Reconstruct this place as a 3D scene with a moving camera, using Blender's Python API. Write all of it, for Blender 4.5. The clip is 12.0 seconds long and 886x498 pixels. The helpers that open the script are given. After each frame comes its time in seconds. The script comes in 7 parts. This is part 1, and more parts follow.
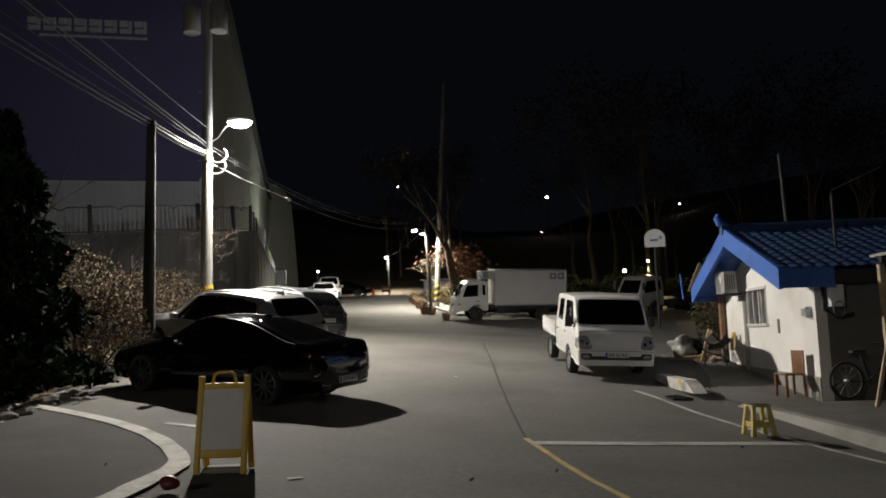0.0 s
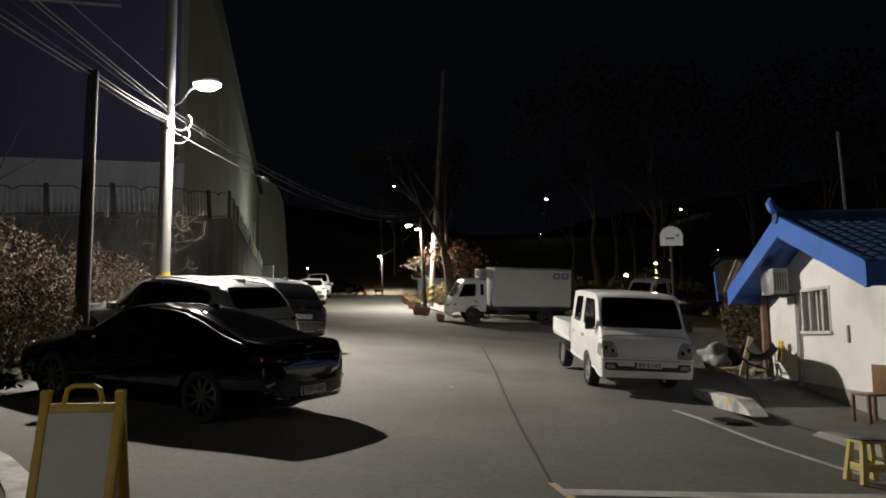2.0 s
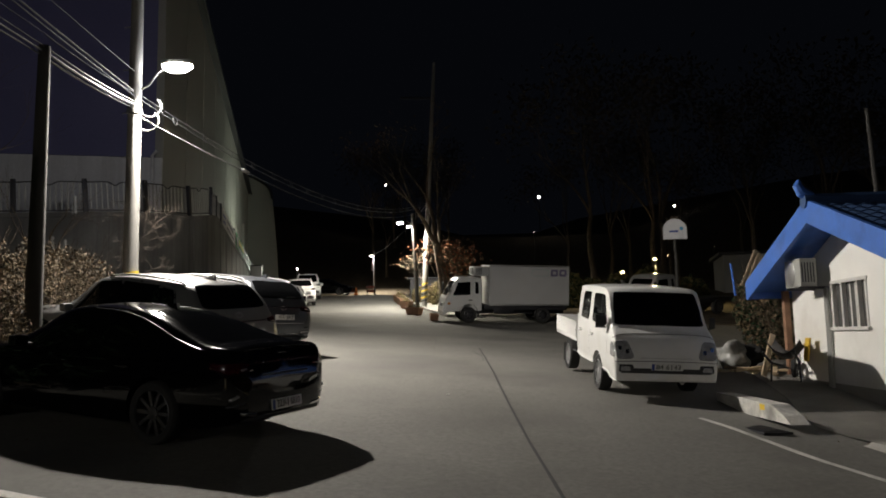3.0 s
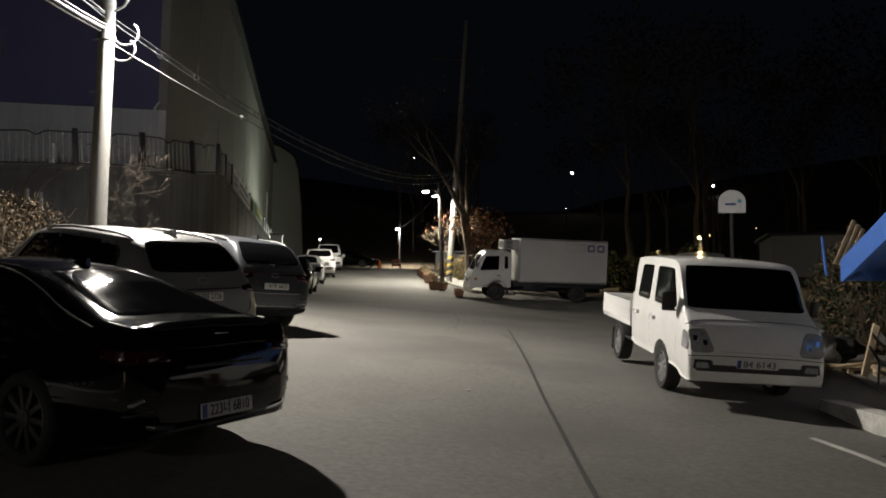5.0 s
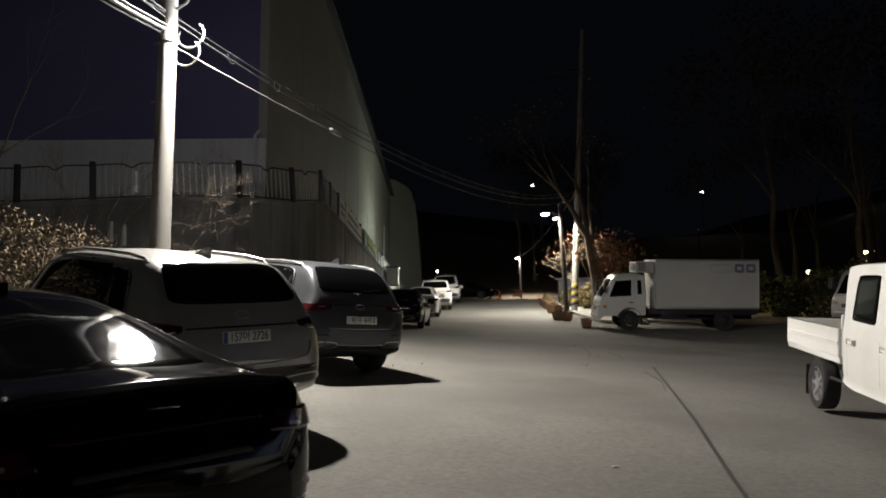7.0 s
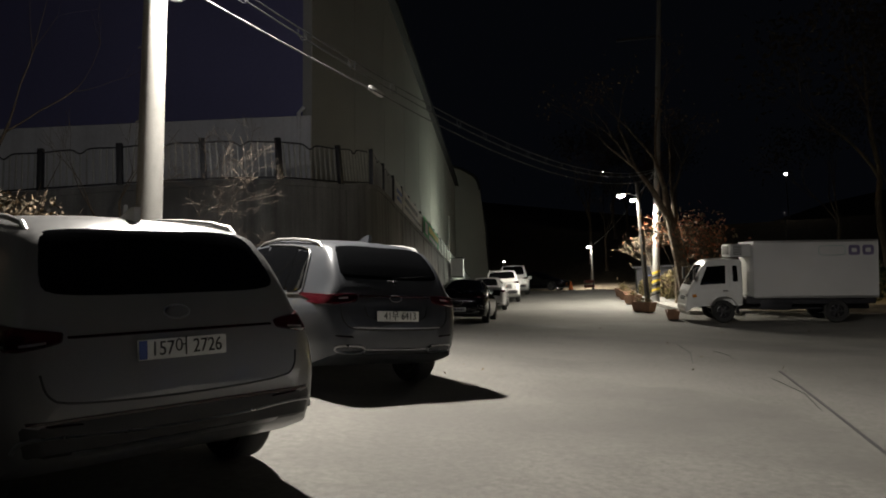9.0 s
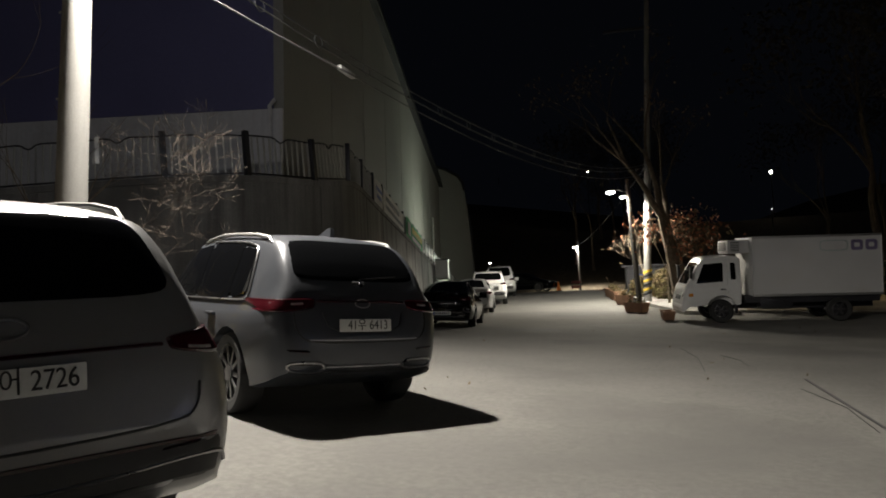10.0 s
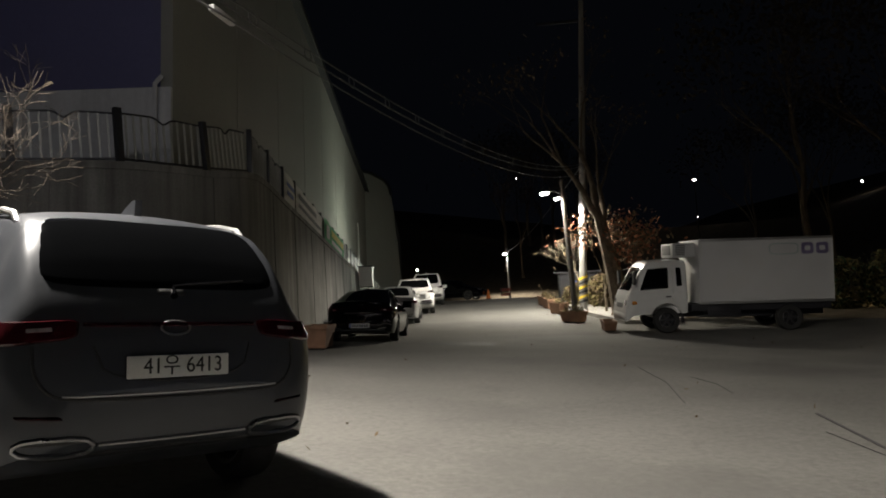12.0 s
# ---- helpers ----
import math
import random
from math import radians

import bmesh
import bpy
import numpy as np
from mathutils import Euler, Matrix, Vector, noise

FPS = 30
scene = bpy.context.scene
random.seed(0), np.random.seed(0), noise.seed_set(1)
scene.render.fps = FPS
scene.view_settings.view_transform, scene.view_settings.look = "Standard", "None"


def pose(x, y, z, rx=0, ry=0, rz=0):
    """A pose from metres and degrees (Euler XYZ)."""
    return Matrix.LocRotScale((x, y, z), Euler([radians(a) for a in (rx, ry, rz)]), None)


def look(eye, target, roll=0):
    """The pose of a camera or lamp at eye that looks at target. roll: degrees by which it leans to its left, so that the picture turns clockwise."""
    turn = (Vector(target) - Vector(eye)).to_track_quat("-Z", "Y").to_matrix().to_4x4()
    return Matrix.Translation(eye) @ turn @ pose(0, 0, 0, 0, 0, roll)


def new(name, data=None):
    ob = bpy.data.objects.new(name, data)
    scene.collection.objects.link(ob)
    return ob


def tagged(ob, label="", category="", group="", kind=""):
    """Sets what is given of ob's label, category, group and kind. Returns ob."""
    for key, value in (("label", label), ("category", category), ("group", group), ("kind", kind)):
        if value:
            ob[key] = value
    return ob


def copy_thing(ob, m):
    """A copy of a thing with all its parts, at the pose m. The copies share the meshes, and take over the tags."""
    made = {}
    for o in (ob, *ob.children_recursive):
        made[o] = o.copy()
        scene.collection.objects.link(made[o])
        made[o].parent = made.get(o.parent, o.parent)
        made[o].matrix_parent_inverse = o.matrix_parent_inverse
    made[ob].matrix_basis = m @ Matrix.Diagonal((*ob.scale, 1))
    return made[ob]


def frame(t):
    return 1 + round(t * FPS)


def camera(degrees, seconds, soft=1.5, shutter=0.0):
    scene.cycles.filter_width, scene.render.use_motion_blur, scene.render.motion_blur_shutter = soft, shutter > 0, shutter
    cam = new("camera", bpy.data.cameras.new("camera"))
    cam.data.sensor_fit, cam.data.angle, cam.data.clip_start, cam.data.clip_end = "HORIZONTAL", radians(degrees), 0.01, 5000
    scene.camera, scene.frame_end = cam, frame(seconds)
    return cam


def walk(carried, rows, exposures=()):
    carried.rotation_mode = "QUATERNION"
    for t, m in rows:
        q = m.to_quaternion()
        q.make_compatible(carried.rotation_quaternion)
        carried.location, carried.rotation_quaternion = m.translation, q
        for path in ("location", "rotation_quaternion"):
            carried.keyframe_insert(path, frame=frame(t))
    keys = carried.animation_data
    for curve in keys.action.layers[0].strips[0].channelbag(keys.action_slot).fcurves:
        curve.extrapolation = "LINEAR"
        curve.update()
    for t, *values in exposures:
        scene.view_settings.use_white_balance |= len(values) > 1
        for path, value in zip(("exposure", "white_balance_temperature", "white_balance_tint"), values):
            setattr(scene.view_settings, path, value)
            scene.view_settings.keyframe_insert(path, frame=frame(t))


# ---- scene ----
cam = camera(61.8, 12.0, 1.8)
METRES, EYE, TILT, LEAN, TURN = 16.8, 1.55, 0.0, 0.0, 5.5
ROWS = [
    (0.0, 0.0, 0.0, 0.0, 0.2, 6.44, 1.77),
    (0.5, 0.0022, 0.042, -0.0012, -0.34, 5.65, 1.38),
    (1.0, 0.0003, 0.0861, -0.0025, 0.62, 5.46, 0.75),
    (1.5, 0.001, 0.1295, -0.0032, -0.36, 6.0, 0.45),
    (2.0, -0.0018, 0.1737, -0.0023, -0.3, 6.65, 0.51),
    (2.5, -0.0017, 0.2162, -0.0019, -0.82, 6.66, 0.83),
    (3.0, -0.0027, 0.259, -0.0015, -0.81, 6.66, 1.2),
    (5.0, 0.0036, 0.4242, 0.0002, 1.24, 4.87, -0.52),
    (5.5, 0.0063, 0.4649, 0.0018, 1.42, 4.92, -0.63),
    (6.0, 0.0036, 0.5087, 0.0022, 5.01, 5.88, -0.54),
    (6.5, 0.0038, 0.5469, 0.0038, 6.85, 6.57, 0.16),
    (7.0, -0.002, 0.5896, 0.0046, 10.78, 7.33, 0.58),
    (7.5, -0.0057, 0.6285, 0.0059, 14.36, 7.42, 0.59),
    (9.5, -0.0398, 0.7932, 0.0134, 16.12, 6.81, 1.03),
    (10.0, -0.048, 0.833, 0.0162, 15.06, 7.04, 1.88),
    (10.5, -0.0529, 0.8736, 0.0196, 12.56, 7.17, 2.66),
    (11.0, -0.0617, 0.9139, 0.0219, 12.51, 7.12, 2.74),
    (11.5, -0.0665, 0.9539, 0.0247, 11.09, 7.3, 2.81),
    (12.0, -0.0729, 0.9913, 0.0277, 9.58, 7.45, 2.57),
]
EXPOSURES = [(0.0, 0.56), (2.0, 0.46), (5.0, 0.30), (9.5, 0.10), (12.0, 0.06)]
walk(cam, [(t, pose(0, 0, EYE, TILT, LEAN, TURN) @ pose(METRES * x, METRES * y, METRES * z, 90 + pitch, roll, yaw)) for t, x, y, z, yaw, pitch, roll in ROWS], EXPOSURES)


# ---------------------------------------------------------------- world and lamps
world = bpy.data.worlds.new("night_sky")
scene.world = world
world.use_nodes = True
wn = world.node_tree.nodes
wn["Background"].inputs[0].default_value = (0.35, 0.42, 0.62, 1)
wn["Background"].inputs[1].default_value = 0.0034


def spot(name, at, target, watts, colour, angle=150, blend=0.6, size=0.12):
    d = bpy.data.lights.new(name, "SPOT")
    d.energy, d.color, d.spot_size, d.spot_blend, d.shadow_soft_size = watts, colour, radians(angle), blend, size
    ob = new(name, d)
    ob.matrix_world = look(at, target)
    return tagged(ob, "beam of a street lamp head", "light", kind="structure")


LAMP_MAIN = (-7.58, 19.8, 7.62)
LAMP_MAIN_COLOUR = (1.0, 0.93, 0.828)


spot("light_main", (LAMP_MAIN[0], LAMP_MAIN[1], LAMP_MAIN[2] - 0.16), (LAMP_MAIN[0] + 3.8, LAMP_MAIN[1] - 0.5, 0.2), 6200, LAMP_MAIN_COLOUR, 172, 0.5, 0.1)
spot("light_hall", (-19.0, 70.0, 7.7), (-28.6, 67.2, 7.9), 5200, (0.93, 1.0, 0.80), 178, 0.3)
spot("light_behind", (-9.5, -13.0, 6.6), (-7.5, -7.0, 0), 1150, (1.0, 0.94, 0.84), 165, 0.5)
spot("light_kerb_a", (-6.2, 47.3, 8.05), (-6.4, 47.6, 3), 2600, (1.0, 0.92, 0.76), 164, 0.35)
spot("light_kerb_b", (-5.75, 47.9, 7.9), (-6.4, 50.0, 3), 2000, (1.0, 0.95, 0.85), 160, 0.4)
spot("light_far", (-16.4, 93.8, 11.2), (-16.1, 92.0, 6), 4000, (1.0, 0.94, 0.82), 150, 0.5)
spot("light_yard", (8.8, 49.7, 5.6), (8.0, 47.5, 2), 700, (1.0, 0.80, 0.40), 170, 0.5)

spill = bpy.data.lights.new("light_spill", "POINT")
spill.energy, spill.color, spill.shadow_soft_size = 170, (0.92, 0.93, 1.0), 0.12
tagged(new("light_spill", spill), "stray light of the lamp lens", "light", kind="structure").location = (LAMP_MAIN[0], LAMP_MAIN[1] + 0.3, LAMP_MAIN[2] - 0.25)

# ---------------------------------------------------------------- ground heights
GROUND_Y = [-200, -40, 0, 8, 10.5, 13.2, 16.5, 19, 21.6, 30, 39, 48, 58, 66, 90, 140, 900]
GROUND_Z = [-0.4, -0.1, 0.1, 0.1, 0.2, 0.35, 0.62, 0.88, 1.06, 1.6, 2.17, 3.1, 4.25, 4.98, 6.3, 8.6, 8.6]


def gz(x, y):
    """Height of the street and its verges."""
    p = float(np.interp(y, GROUND_Y, GROUND_Z))
    mid = float(np.interp(y, [0, 20, 70], [0, -3, -9]))
    d = max(-7.0, min(7.0, x - mid))
    lift = max(0.0, -1.0 - d) * 0.04 * float(np.interp(y, [14, 17, 24, 30], [0, 1, 1, 0]))
    return p + lift - 0.06 * d * float(np.interp(y, [30, 60], [1, 0.2]))


# ---------------------------------------------------------------- materials
def material(name, colour, rough=0.6, metal=0.0, var=0.15, scale=6.0, bump=0.0, fine=60.0, coat=0.0, stain=None, rough_var=0.1, spec=0.5, streak=0.0, speck=0.0):
    """Procedural surface: colour varied at two scales, fine relief, uneven gloss."""
    m = bpy.data.materials.new(name)
    m.use_nodes = True
    nt = m.node_tree
    n, l = nt.nodes, nt.links
    b = n["Principled BSDF"]
    tc = n.new("ShaderNodeTexCoord")
    big = n.new("ShaderNodeTexNoise")
    big.inputs["Scale"].default_value, big.inputs["Detail"].default_value = scale, 5
    small = n.new("ShaderNodeTexNoise")
    small.inputs["Scale"].default_value, small.inputs["Detail"].default_value = fine, 3
    l.new(tc.outputs["Object"], big.inputs["Vector"])
    l.new(tc.outputs["Object"], small.inputs["Vector"])
    ramp = n.new("ShaderNodeMapRange")
    ramp.inputs[1].default_value, ramp.inputs[2].default_value = 0.3, 0.7
    ramp.inputs[3].default_value, ramp.inputs[4].default_value = 1 - var, 1 + var
    l.new(big.outputs["Fac"], ramp.inputs[0])
    ramp2 = n.new("ShaderNodeMapRange")
    ramp2.inputs[1].default_value, ramp2.inputs[2].default_value = 0.3, 0.7
    ramp2.inputs[3].default_value, ramp2.inputs[4].default_value = 1 - var * 0.6, 1 + var * 0.6
    l.new(small.outputs["Fac"], ramp2.inputs[0])
    mul = n.new("ShaderNodeMath")
    mul.operation = "MULTIPLY"
    l.new(ramp.outputs[0], mul.inputs[0])
    l.new(ramp2.outputs[0], mul.inputs[1])
    sc = n.new("ShaderNodeVectorMath")
    sc.operation = "SCALE"
    sc.inputs[0].default_value = colour
    l.new(mul.outputs[0], sc.inputs["Scale"])
    out = sc.outputs[0]
    for amount, squash, grain in ((streak, (2.2, 2.2, 0.10), 1.0), (speck, (1, 1, 1), 16.0)):
        if amount:
            mp = n.new("ShaderNodeMapping")
            mp.inputs["Scale"].default_value = squash
            l.new(tc.outputs["Object"], mp.inputs["Vector"])
            sn = n.new("ShaderNodeTexNoise")
            sn.inputs["Scale"].default_value, sn.inputs["Detail"].default_value, sn.inputs["Roughness"].default_value = grain, 8, 0.68
            l.new(mp.outputs[0], sn.inputs["Vector"])
            smr = n.new("ShaderNodeMapRange")
            smr.inputs[1].default_value, smr.inputs[2].default_value = 0.32, 0.68
            smr.inputs[3].default_value, smr.inputs[4].default_value = 1 - amount, 1 + amount
            l.new(sn.outputs["Fac"], smr.inputs[0])
            s2 = n.new("ShaderNodeVectorMath")
            s2.operation = "SCALE"
            l.new(out, s2.inputs[0])
            l.new(smr.outputs[0], s2.inputs["Scale"])
            out = s2.outputs[0]
    if stain:
        st = n.new("ShaderNodeTexNoise")
        st.inputs["Scale"].default_value, st.inputs["Detail"].default_value = stain[1], 6
        l.new(tc.outputs["Object"], st.inputs["Vector"])
        sr = n.new("ShaderNodeMapRange")
        sr.inputs[1].default_value, sr.inputs[2].default_value = 0.52, 0.72
        l.new(st.outputs["Fac"], sr.inputs[0])
        mx = n.new("ShaderNodeMix")
        mx.data_type = "RGBA"
        l.new(sr.outputs[0], mx.inputs["Factor"])
        l.new(out, mx.inputs["A"])
        mx.inputs["B"].default_value = (*stain[0], 1)
        out = mx.outputs["Result"]
    l.new(out, b.inputs["Base Color"])
    rr = n.new("ShaderNodeMapRange")
    rr.inputs[3].default_value, rr.inputs[4].default_value = max(0.02, rough - rough_var), min(1, rough + rough_var)
    l.new(big.outputs["Fac"], rr.inputs[0])
    l.new(rr.outputs[0], b.inputs["Roughness"])
    b.inputs["Metallic"].default_value = metal
    b.inputs["Specular IOR Level"].default_value = spec
    b.inputs["Coat Weight"].default_value = coat
    b.inputs["Coat Roughness"].default_value = 0.05
    if bump:
        bp = n.new("ShaderNodeBump")
        bp.inputs["Strength"].default_value, bp.inputs["Distance"].default_value = bump, 0.01
        l.new(small.outputs["Fac"], bp.inputs["Height"])
        l.new(bp.outputs[0], b.inputs["Normal"])
    return m


def glow(name, colour, strength):
    m = bpy.data.materials.new(name)
    m.use_nodes = True
    b = m.node_tree.nodes["Principled BSDF"]
    b.inputs["Base Color"].default_value = (*colour, 1)
    b.inputs["Emission Color"].default_value = (*colour, 1)
    b.inputs["Emission Strength"].default_value = strength
    return m


ASPHALT = material("worn_grey_asphalt", (0.138, 0.134, 0.123), 0.88, var=0.15, scale=0.55, bump=0.7, fine=110, stain=((0.098, 0.095, 0.089), 0.33), spec=0.3, speck=0.2)
CONCRETE = material("cast_concrete", (0.30, 0.29, 0.27), 0.9, var=0.14, scale=1.2, bump=0.3, fine=40, stain=((0.2, 0.19, 0.175), 0.7), spec=0.25)
WALLCON = material("stained_retaining_concrete", (0.165, 0.162, 0.155), 0.92, var=0.18, scale=0.5, bump=0.3, fine=25, stain=((0.10, 0.098, 0.094), 0.35), spec=0.2, streak=0.42)
SOIL = material("dry_soil_and_litter", (0.13, 0.105, 0.075), 0.95, var=0.35, scale=2.5, bump=0.8, fine=30, spec=0.1)
LINEPAINT = material("worn_white_road_paint", (0.46, 0.45, 0.42), 0.8, var=0.2, scale=3, bump=0.3, fine=70, stain=((0.22, 0.215, 0.2), 2.2), speck=0.2)
YELLOWLINE = material("faded_yellow_paint", (0.5, 0.37, 0.16), 0.8, var=0.2, scale=4, stain=((0.2, 0.17, 0.12), 3.0))
TAR = material("dark_tar_joint", (0.03, 0.03, 0.03), 0.8, var=0.2)
PLASTER = material("white_painted_render", (0.74, 0.73, 0.70), 0.8, var=0.05, scale=1.0, bump=0.2, fine=50, stain=((0.60, 0.58, 0.54), 0.8))
BLUEPAINT = material("blue_gloss_paint", (0.055, 0.15, 0.50), 0.42, var=0.1, scale=3, stain=((0.045, 0.11, 0.36), 2.0))
BLUETILE = material("dark_blue_metal_tile", (0.045, 0.085, 0.19), 0.34, metal=0.1, var=0.12, scale=4)
GREYCLAD = material("grey_wall_cladding", (0.30, 0.30, 0.28), 0.7, var=0.06, scale=0.3, fine=8)
NAVYCLAD = material("navy_cladding", (0.13, 0.13, 0.27), 0.6, var=0.06, scale=0.3, fine=8)
BANDCLAD = material("off_white_cladding", (0.62, 0.62, 0.64), 0.7, var=0.08, scale=0.5, fine=8, streak=0.12)
DARKMETAL = material("dark_painted_steel", (0.03, 0.03, 0.035), 0.5, metal=0.3, var=0.15)
FENCEBAR = material("light_grey_steel_bars", (0.42, 0.42, 0.40), 0.5, metal=0.2, var=0.1)
POLECON = material("grey_concrete_pole", (0.185, 0.18, 0.17), 0.8, var=0.08, scale=2, bump=0.2, fine=50)
POLEDARK = material("weathered_dark_pole", (0.035, 0.033, 0.03), 0.85, var=0.2, scale=2, bump=0.3)
STEEL = material("galvanised_steel", (0.45, 0.45, 0.45), 0.4, metal=0.8, var=0.1)
CABLE = material("black_cable_sheath", (0.10, 0.10, 0.10), 0.45, var=0.1)
DARKLEAF = material("withered_dark_leaf", (0.05, 0.041, 0.028), 0.9, var=0.4, scale=3, spec=0.1)
CABLEGREY = material("grey_bundled_cable", (0.17, 0.17, 0.17), 0.4, var=0.1)
WOOD = material("varnished_brown_wood", (0.17, 0.08, 0.038), 0.5, var=0.25, scale=5, bump=0.2)
PALEWOOD = material("weathered_timber", (0.42, 0.33, 0.22), 0.8, var=0.25, scale=4, bump=0.3)
YELLOWPL = material("yellow_plastic", (0.62, 0.40, 0.04), 0.5, var=0.1, scale=5)
STOOLPL = material("pale_yellow_plastic", (0.55, 0.46, 0.16), 0.5, var=0.12, scale=6)
BOARD = material("white_sign_board", (0.68, 0.67, 0.63), 0.6, var=0.05, scale=3, stain=((0.56, 0.55, 0.52), 3))
TERRACOTTA = material("orange_brown_planter", (0.24, 0.13, 0.08), 0.75, var=0.2, scale=4, bump=0.2)
BARK = material("rough_bark", (0.12, 0.095, 0.07), 0.95, var=0.3, scale=6, bump=0.8, fine=25, spec=0.15)
DARKTWIG = material("dark_thin_twig", (0.17, 0.14, 0.115), 0.95, var=0.25, scale=6, spec=0.1)
TWIG = material("bare_grey_twig", (0.24, 0.20, 0.15), 0.9, var=0.25, scale=6, spec=0.2)
DRYLEAF = material("dry_brown_leaf", (0.115, 0.083, 0.05), 0.85, var=0.4, scale=3, spec=0.2)
RUSTLEAF = material("rust_red_leaf", (0.24, 0.10, 0.055), 0.85, var=0.35, scale=3, spec=0.2)
GREENLEAF = material("dark_evergreen_leaf", (0.02, 0.034, 0.018), 0.95, var=0.4, scale=3, spec=0.05)
YELLOWLEAF = material("yellow_green_leaf", (0.105, 0.09, 0.035), 0.8, var=0.35, scale=3, spec=0.2)
ROCK = material("pale_rubble_stone", (0.15, 0.138, 0.12), 0.9, var=0.3, scale=5, bump=0.5, fine=30)
PLASTICBAG = material("translucent_grey_sheeting", (0.26, 0.26, 0.25), 0.35, var=0.2, scale=5)
REDPL = material("red_plastic", (0.13, 0.022, 0.018), 0.5, var=0.1)
ORANGEPL = material("orange_rubber", (0.6, 0.16, 0.03), 0.6, var=0.1)
BANNERW = material("white_banner_cloth", (0.55, 0.54, 0.52), 0.8, var=0.08)
BANNERG = material("green_banner_cloth", (0.07, 0.30, 0.12), 0.75, var=0.12)
BANNERY = material("yellow_banner_print", (0.6, 0.55, 0.12), 0.75, var=0.1)
BLACKYEL = material("hazard_yellow", (0.6, 0.42, 0.03), 0.6, var=0.12)
BLACKMAT = material("black_rubber", (0.018, 0.018, 0.018), 0.8, var=0.2)
RIM = material("silver_alloy", (0.12, 0.12, 0.125), 0.4, metal=0.85, var=0.08)
DARKGLASS = material("tinted_car_glass", (0.003, 0.0032, 0.0036), 0.05, var=0.05, rough_var=0.02, coat=0.0, spec=0.3)
SILVERRIM = material("bright_silver_wheel", (0.45, 0.45, 0.46), 0.32, metal=0.7, var=0.08)
CHROME = material("chrome_trim", (0.75, 0.75, 0.76), 0.14, metal=1.0, var=0.03, rough_var=0.04)
DULLCHROME = material("dull_satin_chrome", (0.35, 0.35, 0.36), 0.3, metal=0.9, var=0.05)
PLASTIC = material("black_bumper_plastic", (0.022, 0.022, 0.023), 0.55, var=0.12)
REDLAMP = material("red_tail_lens", (0.03, 0.003, 0.005), 0.16, var=0.1, coat=0.3)
CLEARLAMP = material("clear_headlamp_lens", (0.42, 0.42, 0.43), 0.15, metal=0.35, var=0.25, scale=12, coat=0.6)
AMBERLAMP = material("amber_lens", (0.55, 0.22, 0.03), 0.2, var=0.1)
PLATE = material("white_plate", (0.62, 0.62, 0.60), 0.5, var=0.05)
PLATEBLUE = material("blue_plate_band", (0.03, 0.06, 0.25), 0.5, var=0.05)
PLATEINK = material("black_plate_ink", (0.015, 0.015, 0.015), 0.6, var=0.05)
BLACKPAINT = material("black_car_paint", (0.003, 0.003, 0.0035), 0.08, var=0.15, coat=0.3, rough_var=0.02, spec=0.2)
WHITEPAINT = material("white_car_paint", (0.74, 0.74, 0.73), 0.35, var=0.03, coat=0.8, stain=((0.66, 0.65, 0.62), 1.6), rough_var=0.06)
PEARL = material("pearl_silver_car_paint", (0.20, 0.20, 0.203), 0.36, metal=0.3, var=0.03, coat=0.6, rough_var=0.05)
GREYPAINT = material("mid_grey_metallic_paint", (0.054, 0.058, 0.067), 0.36, metal=0.3, var=0.03, coat=0.25, rough_var=0.05)
SILVERPAINT = material("silver_metallic_paint", (0.42, 0.42, 0.42), 0.35, metal=0.4, var=0.03, coat=0.8)
BOXPANEL = material("white_insulated_panel", (0.52, 0.52, 0.52), 0.5, var=0.05, scale=0.8, stain=((0.52, 0.51, 0.49), 0.9))
PURPLE = material("purple_print", (0.30, 0.26, 0.42), 0.5, var=0.05)
GREENPRINT = material("pale_green_print", (0.40, 0.50, 0.48), 0.5, var=0.05)
LAMPGLOW = glow("lamp_glow_white", (1.0, 0.95, 0.84), 60)
LAMPGLOWFAR = glow("lamp_glow_far", (1.0, 0.96, 0.86), 30)
LAMPGLOWYEL = glow("lamp_glow_yellow", (1.0, 0.80, 0.35), 14)
LAMPRED = glow("lamp_glow_orange", (1.0, 0.45, 0.08), 3)


# ---------------------------------------------------------------- mesh helpers
def mesh_of(bm, name, mats, smooth=True, sharp=35):
    me = bpy.data.meshes.new(name)
    bmesh.ops.recalc_face_normals(bm, faces=bm.faces)
    bm.to_mesh(me)
    bm.free()
    for m in mats if isinstance(mats, (list, tuple)) else [mats]:
        me.materials.append(m)
    if smooth:
        me.polygons.foreach_set("use_smooth", [True] * len(me.polygons))
        me.set_sharp_from_angle(angle=radians(sharp))
    return me


def part(name, bm, mat, parent, label="", smooth=True):
    ob = new(name, mesh_of(bm, name, mat, smooth))
    ob.parent = parent
    return tagged(ob, label)


def thing(name, m, label, category, group="", kind=""):
    ob = new(name)
    ob.matrix_world = m
    return tagged(ob, label, category, group, kind)


def solo(name, bm, mat, label, category="", group="", kind="", m=None, smooth=True):
    ob = new(name, mesh_of(bm, name, mat, smooth))
    if m is not None:
        ob.matrix_world = m
    return tagged(ob, label, category, group, kind)


